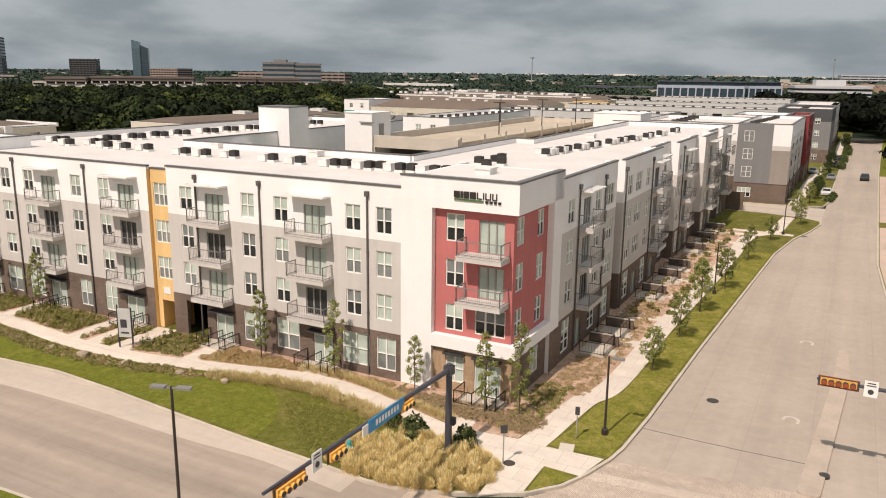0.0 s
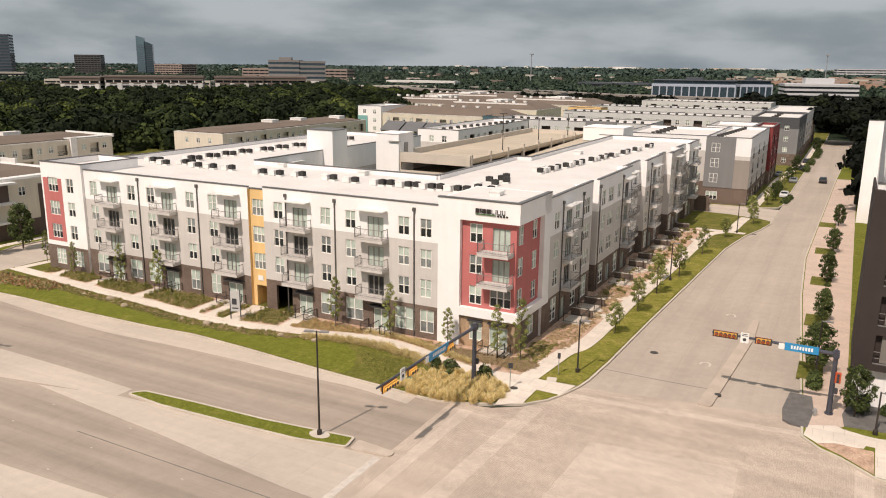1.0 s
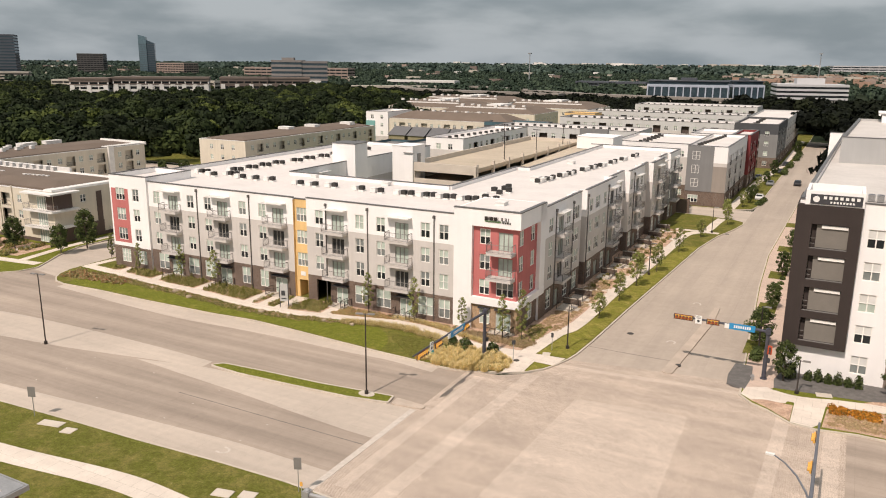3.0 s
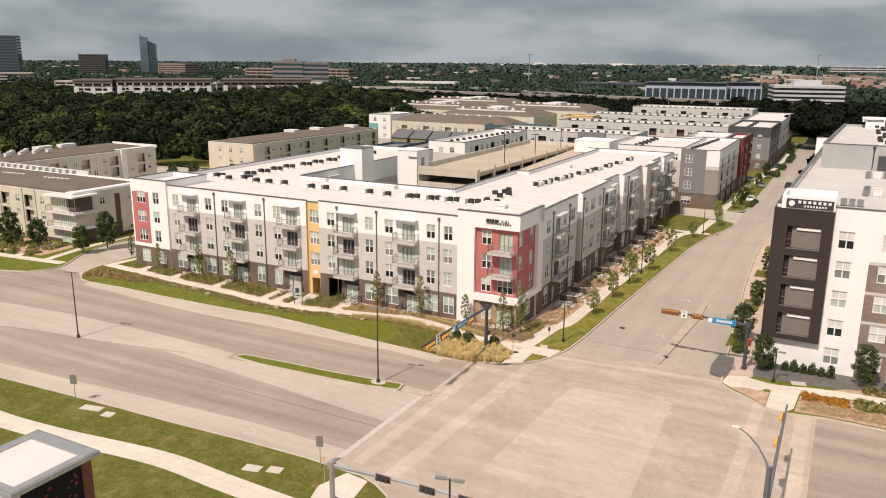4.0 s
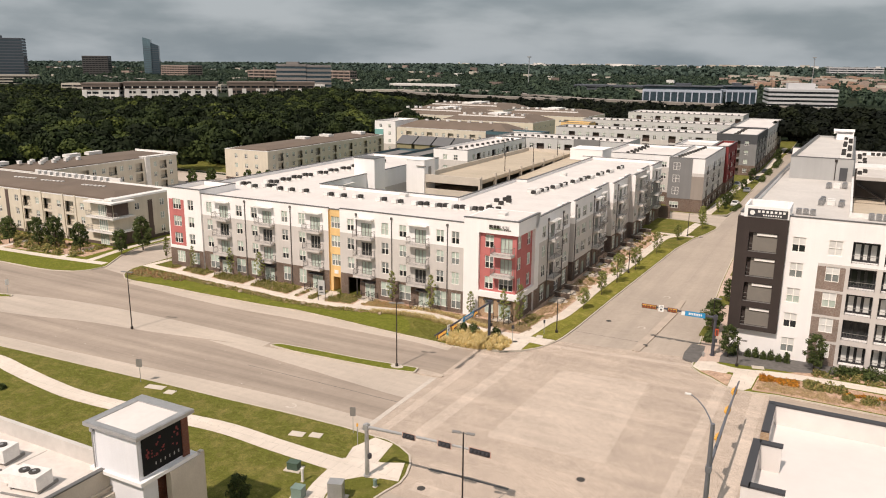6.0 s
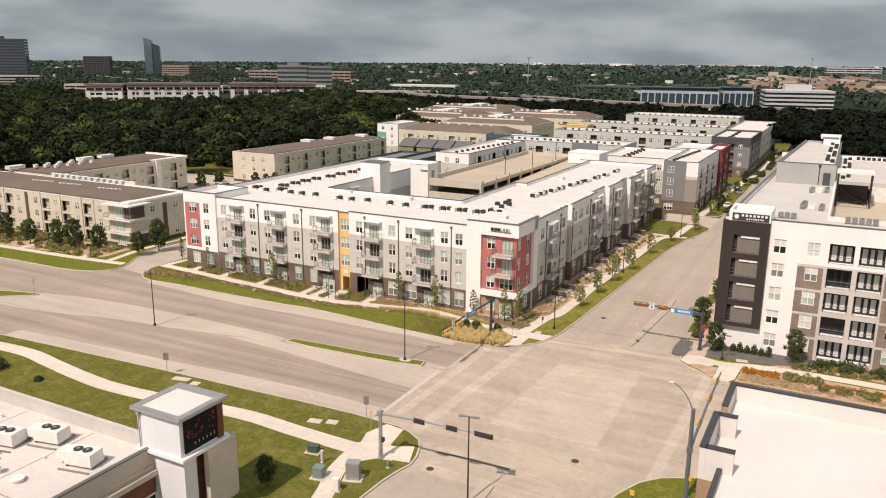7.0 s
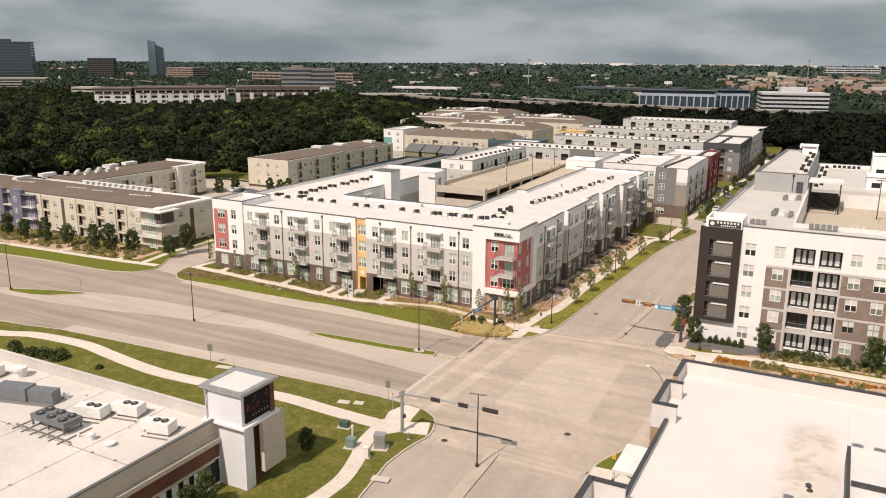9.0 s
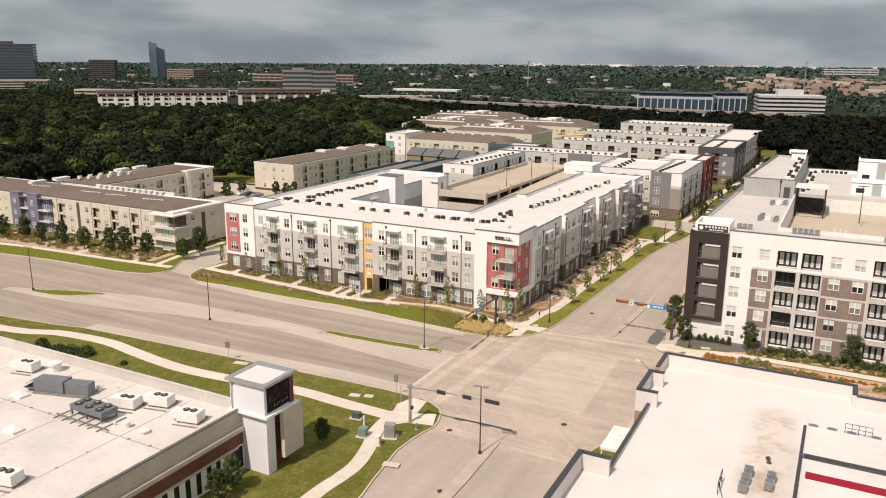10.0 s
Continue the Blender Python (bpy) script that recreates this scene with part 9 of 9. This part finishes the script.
tufts("shrub_bed", "rusty red and green low shrubs in mulch", scatter(RP, 260, -25.0, -3.6, -9, -0.8, 0.30, 0.26, skip=in_bed) + [(x, front_y(x) + 1.25 + RP.uniform(-0.1, 0.3), 0.3, 0.3, 0.16) for x in np.arange(-25, -17, 0.12)], 130, 0.038, RUST, 103)
tufts("hedge_strip", "low planting along the footpath edge", [(x, front_y(x) - 1.2 - RP.uniform(0.0, 1.5), RP.uniform(0.25, 0.5), RP.uniform(0.12, 0.35), 0.16) for x in np.arange(-68, -24, 0.22)], 120, 0.045, SHRUB, 105)
tufts("hedge_strip", "dry brown ground cover along the footpath edge", [(x, front_y(x) - 1.1 - RP.uniform(0.0, 1.3), RP.uniform(0.2, 0.4), RP.uniform(0.1, 0.25), 0.16) for x in np.arange(-66, -20, 0.3)], 50, 0.06, DRYBED, 106)
tufts("shrub_bed", "russet planting at the driveway corner", scatter(RP, 130, -72.2, -9.6, -60, -5.8, 0.4, 0.45, skip=lambda x, y: y > front_y(x) - 1.2 or y < -9.4 + (x + 72) * 0.1), 60, 0.1, RUST, 107)
fringe = [(x, front_y(x) - 1.25 - RP.uniform(0.0, 1.1), RP.uniform(0.35, 0.6), RP.uniform(0.4, 0.75), 0.16) for x in np.arange(-21.5, -5.0, 0.11)]
tufts("straw_grass", "tan feathery grasses by the footpath", fringe + [(x, front_y(x) + 1.2 + RP.uniform(-0.1, 0.4), 0.4, 0.5, 0.16) for x in np.arange(-16.5, -2.6, 0.2)], 240, 0.13, STRAW, 109, 0.9)
corner_grass = [(x, y, rr, h, z) for x, y, rr, h, z in [(-6.2 + 0.72 * i + RP.uniform(-0.22, 0.22), -12.6 + 0.7 * j + RP.uniform(-0.22, 0.22), RP.uniform(0.36, 0.52), RP.uniform(0.5, 0.95), 0.16) for i in range(13) for j in range(9)] if y > -12.7 + max(0, x - 0.2) * 0.5 and y < -6.9 - max(0, x) * 0.45 and not (x < -4.4 and y > -8.6)]
tufts("straw_grass", "tall straw-coloured ornamental grasses round the signal mast", corner_grass, 950, 0.17, STRAW, 111, 0.9)
tufts("shrub_bed", "two dark round shrubs in the straw grass", [(-3.6, -7.2, 0.95, 1.6, 0.16), (-0.2, -6.9, 0.8, 1.5, 0.16), (-5.6, -6.4, 0.6, 1.2, 0.16)], 700, 0.11, LEAFDARK, 113)
tufts("weed_bed", "green weedy ground cover beside the straw grass", scatter(RP, 700, -13.4, -12.2, -4.8, -6.6, 0.32, 0.09, skip=lambda x, y: x < -12.3 + (y + 12) * -0.3 and y < -8 or x < -13 + (y + 8) * -1.2 or y > front_y(x) - 2.2), 60, 0.032, WEED, 139)
tufts("weed_bed", "dry weedy ground cover between the paths", scatter(RP, 240, -7.5, -4.4, 3.0, -1.2, 0.35, 0.28, skip=lambda x, y: y < -3.4 - 0.1 * x or x > 2.0 + (y + 4.2) * 0.36) + scatter(RP, 200, -8.4, -2.6, 2.4, -1.0, 0.3, 0.2), 120, 0.036, DRYBED, 115)
tufts("shrub_bed", "brown dry shrubs along the street front", scatter(RP, 700, 0.8, 4.0, 3.9, 30, 0.26, 0.12) + scatter(RP, 120, 0.4, -3.0, 2.4, 4.0, 0.26, 0.16) + scatter(RP, 500, 0.8, 30, 4.6, 73, 0.26, 0.14), 60, 0.036, DRYBED, 117)
tufts("shrub_bed", "grey-green low shrubs at the street corner", scatter(RP, 150, 0.2, -3.4, 2.6, 5.0, 0.28, 0.22, skip=lambda x, y: x > 2.2 + (y + 4.2) * 0.08), 90, 0.04, SHRUB, 118)
tufts("shrub_bed", "green shrubs among the street stoops", scatter(RP, 50, 1.6, 24, 5.0, 73, 0.4, 0.6), 110, 0.09, SHRUB, 119)
tufts("hedge", "dense dark hedge before the white flats", scatter(RP, 90, 42.5, 0.6, 75, 3.2, 0.8, 1.1), 170, 0.11, LEAFDARK, 121)
tufts("hedge", "clipped dark conical shrubs in a row", [(32.2 + 0.95 * k, 2.6, 0.5, 1.5 if k % 2 else 1.1, 0.17) for k in range(6)] + [(30.4, 2.4, 0.8, 1.6, 0.17)], 420, 0.09, LEAFDARK, 123)
tufts("shrub_bed", "low green shrubs before the white flats", scatter(RP, 70, 40, -0.5, 75, 1.2, 0.55, 0.6), 110, 0.1, SHRUB, 125)
tufts("shrub_bed", "clipped green shrubs round the flower bed", scatter(RP, 14, 39.6, -5.2, 43.6, -3.8, 0.7, 0.85) + scatter(RP, 16, 44, -7.2, 60, -5.4, 0.7, 0.8), 260, 0.09, SHRUB, 137)
tufts("weed_bed", "dry low ground cover in the flower bed", scatter(RP, 190, 34.5, -8.2, 42, -5.6, 0.34, 0.16) + scatter(RP, 150, 42, -8.2, 60, -6.6, 0.34, 0.2), 70, 0.04, DRYBED, 141)
tufts("flower_bed", "orange flowers in a curved bed", scatter(RP, 70, 34.6, -5.5, 38.8, -3.7, 0.35, 0.35) + scatter(RP, 90, 44, -5.6, 75, -4.6, 0.35, 0.35), 70, 0.08, BLOOM, 127)
tufts("shrub_bed", "shrubs and low hedges before the cream flats", scatter(RP, 330, -150, -6.8, -91, 2.4, 0.65, 0.8, skip=lambda x, y: abs(x + 94) < 1.2 or abs(x + 112) < 1.2), 110, 0.12, SHRUB, 129)
tufts("shrub_bed", "dark shrubs on the verge", [(-52.4, -51.6, 1.6, 1.7, 0.15), (-55.0, -52.2, 1.4, 1.5, 0.15), (-57.5, -52.6, 1.3, 1.3, 0.15), (-63, -51.6, 1.0, 1.0, 0.15), (-60.5, -53, 1.2, 1.2, 0.15), (-44, -51.4, 0.5, 0.6, 0.15)], 700, 0.14, LEAFDARK, 131)
tufts("shrub_bed", "dark shrubs in the street end islands", [(15.6 + 0.12 * k % 2, 112 + 1.5 * k, 0.9, 0.9, 0.16) for k in range(6)] + [(16.4, 172 + 2 * k, 1.2, 1.6, 0.16) for k in range(4)] + [(16.6, 190 + 2 * k, 1.2, 1.6, 0.16) for k in range(5)] + [(17.2, 212 + 3 * k, 1.4, 2.0, 0.16) for k in range(8)], 260, 0.14, LEAFDARK, 135)
tufts("hedge", "dark shrubs at the foot of the dark tower", [(26.6, 5.8 + 0.7 * k, 0.75, 1.1, 0.17) for k in range(4)] + [(26.4, 32 + 3 * k, 0.5, 0.5, 0.17) for k in range(12)], 300, 0.1, LEAFDARK, 133)
for k in range(12):
    x = -64 + 4.4 * k + RP.uniform(-0.8, 0.8)
    r0 = RP.uniform(0.22, 0.5)
    bm = bmesh.new()
    bmesh.ops.create_icosphere(bm, subdivisions=2, radius=r0)
    for v in bm.verts:
        v.co *= 1 + 0.35 * noise.noise(v.co * 3.0 + Vector((k * 3.1, 0, 0)))
        v.co.z *= 0.7
    me = bpy.data.meshes.new("boulder")
    bm.to_mesh(me)
    bm.free()
    me.materials.append(ROCK)
    thing("boulder", "weathered tan boulder at the lawn edge", "boulder", at(x, front_y(x) - 2.0 + RP.uniform(-0.6, 0.5), 0.17 + r0 * 0.25), "lawn boulders", solid=me)


# parked cars --------------------------------------------------------------
def parked_car(x, y, rz, paint, label):
    ob = thing("car", label, "car", at(x, y, 0.0, rz), "parked cars")
    bm = bmesh.new()
    prof = [(-2.25, 0.35), (-2.3, 0.75), (-2.0, 0.92), (-1.55, 0.98), (-0.95, 1.42), (0.55, 1.45), (1.15, 1.0), (2.05, 0.86), (2.28, 0.65), (2.25, 0.35)]
    rows = []
    for side in (-0.9, 0.9):
        rows.append([bm.verts.new((px, side * (0.78 if pz > 1.1 else 1.0), pz)) for px, pz in prof])
    nn = len(prof)
    for k in range(nn):
        j = (k + 1) % nn
        bm.faces.new((rows[0][k], rows[0][j], rows[1][j], rows[1][k]))
    bm.faces.new(rows[0][::-1]), bm.faces.new(rows[1])
    bmesh.ops.recalc_face_normals(bm, faces=bm.faces)
    me = bpy.data.meshes.new("body")
    bm.to_mesh(me)
    bm.free()
    me.materials.append(paint)
    part("body", me, None, ob)
    s = Solid()
    for sg in (-1, 1):
        s.quad([(-1.35, sg * 0.84, 1.03), (0.95, sg * 0.84, 1.03), (0.5, sg * 0.735, 1.38), (-0.9, sg * 0.735, 1.38)])
    s.quad([(1.13, -0.72, 1.04), (1.13, 0.72, 1.04), (0.62, 0.66, 1.42), (0.62, -0.66, 1.42)])
    s.quad([(-1.5, 0.72, 1.06), (-1.5, -0.72, 1.06), (-1.02, -0.66, 1.40), (-1.02, 0.66, 1.40)])
    part("window", s, GLASS, ob, "dark glass")
    for wx in (-1.4, 1.4):
        for sg in (-1, 1):
            s = Solid()
            s.tube([(wx, sg * 0.72, 0.33), (wx, sg * 0.92, 0.33)], 0.33, 14)
            wheel = part("wheel", s, IRON, ob, "black tyre")
            s = Solid()
            s.tube([(wx, sg * 0.921, 0.33), (wx, sg * 0.935, 0.33)], 0.2, 10)
            part("rim", s, GALV, wheel)


CARWHITE = shiny("white_car_paint", (0.62, 0.62, 0.61), 0.25, 0.5)
CARSILVER = shiny("silver_car_paint", (0.34, 0.35, 0.36), 0.25, 0.5, 0.5)
CARDARK = shiny("dark_car_paint", (0.04, 0.04, 0.045), 0.2, 0.5)
for x, y, rz, c, l in ((14.9, 121.5, 90, CARWHITE, "white car parked at the kerb"), (15.2, 196, 90, CARDARK, "dark car parked at the kerb"), (14.9, 148, 90, CARSILVER, "silver car parked at the kerb"), (15.3, 176, 90, CARDARK, "dark car parked at the kerb"), (21.6, 152, 90, CARDARK, "dark car parked in the street"),
                       (-140, 74.5, 10, CARSILVER, "silver car in the car park"), (-134, 76, 80, CARWHITE, "white car in the car park"), (-131, 76, 80, CARDARK, "dark car in the car park"), (-128, 76.4, 80, CARSILVER, "silver car in the car park"), (-98, 86, 80, CARDARK, "dark car in the car park"), (10.7, 158.7, 90, CARSILVER, "silver car parked before the flats")):
    parked_car(x, y, rz, c, l)
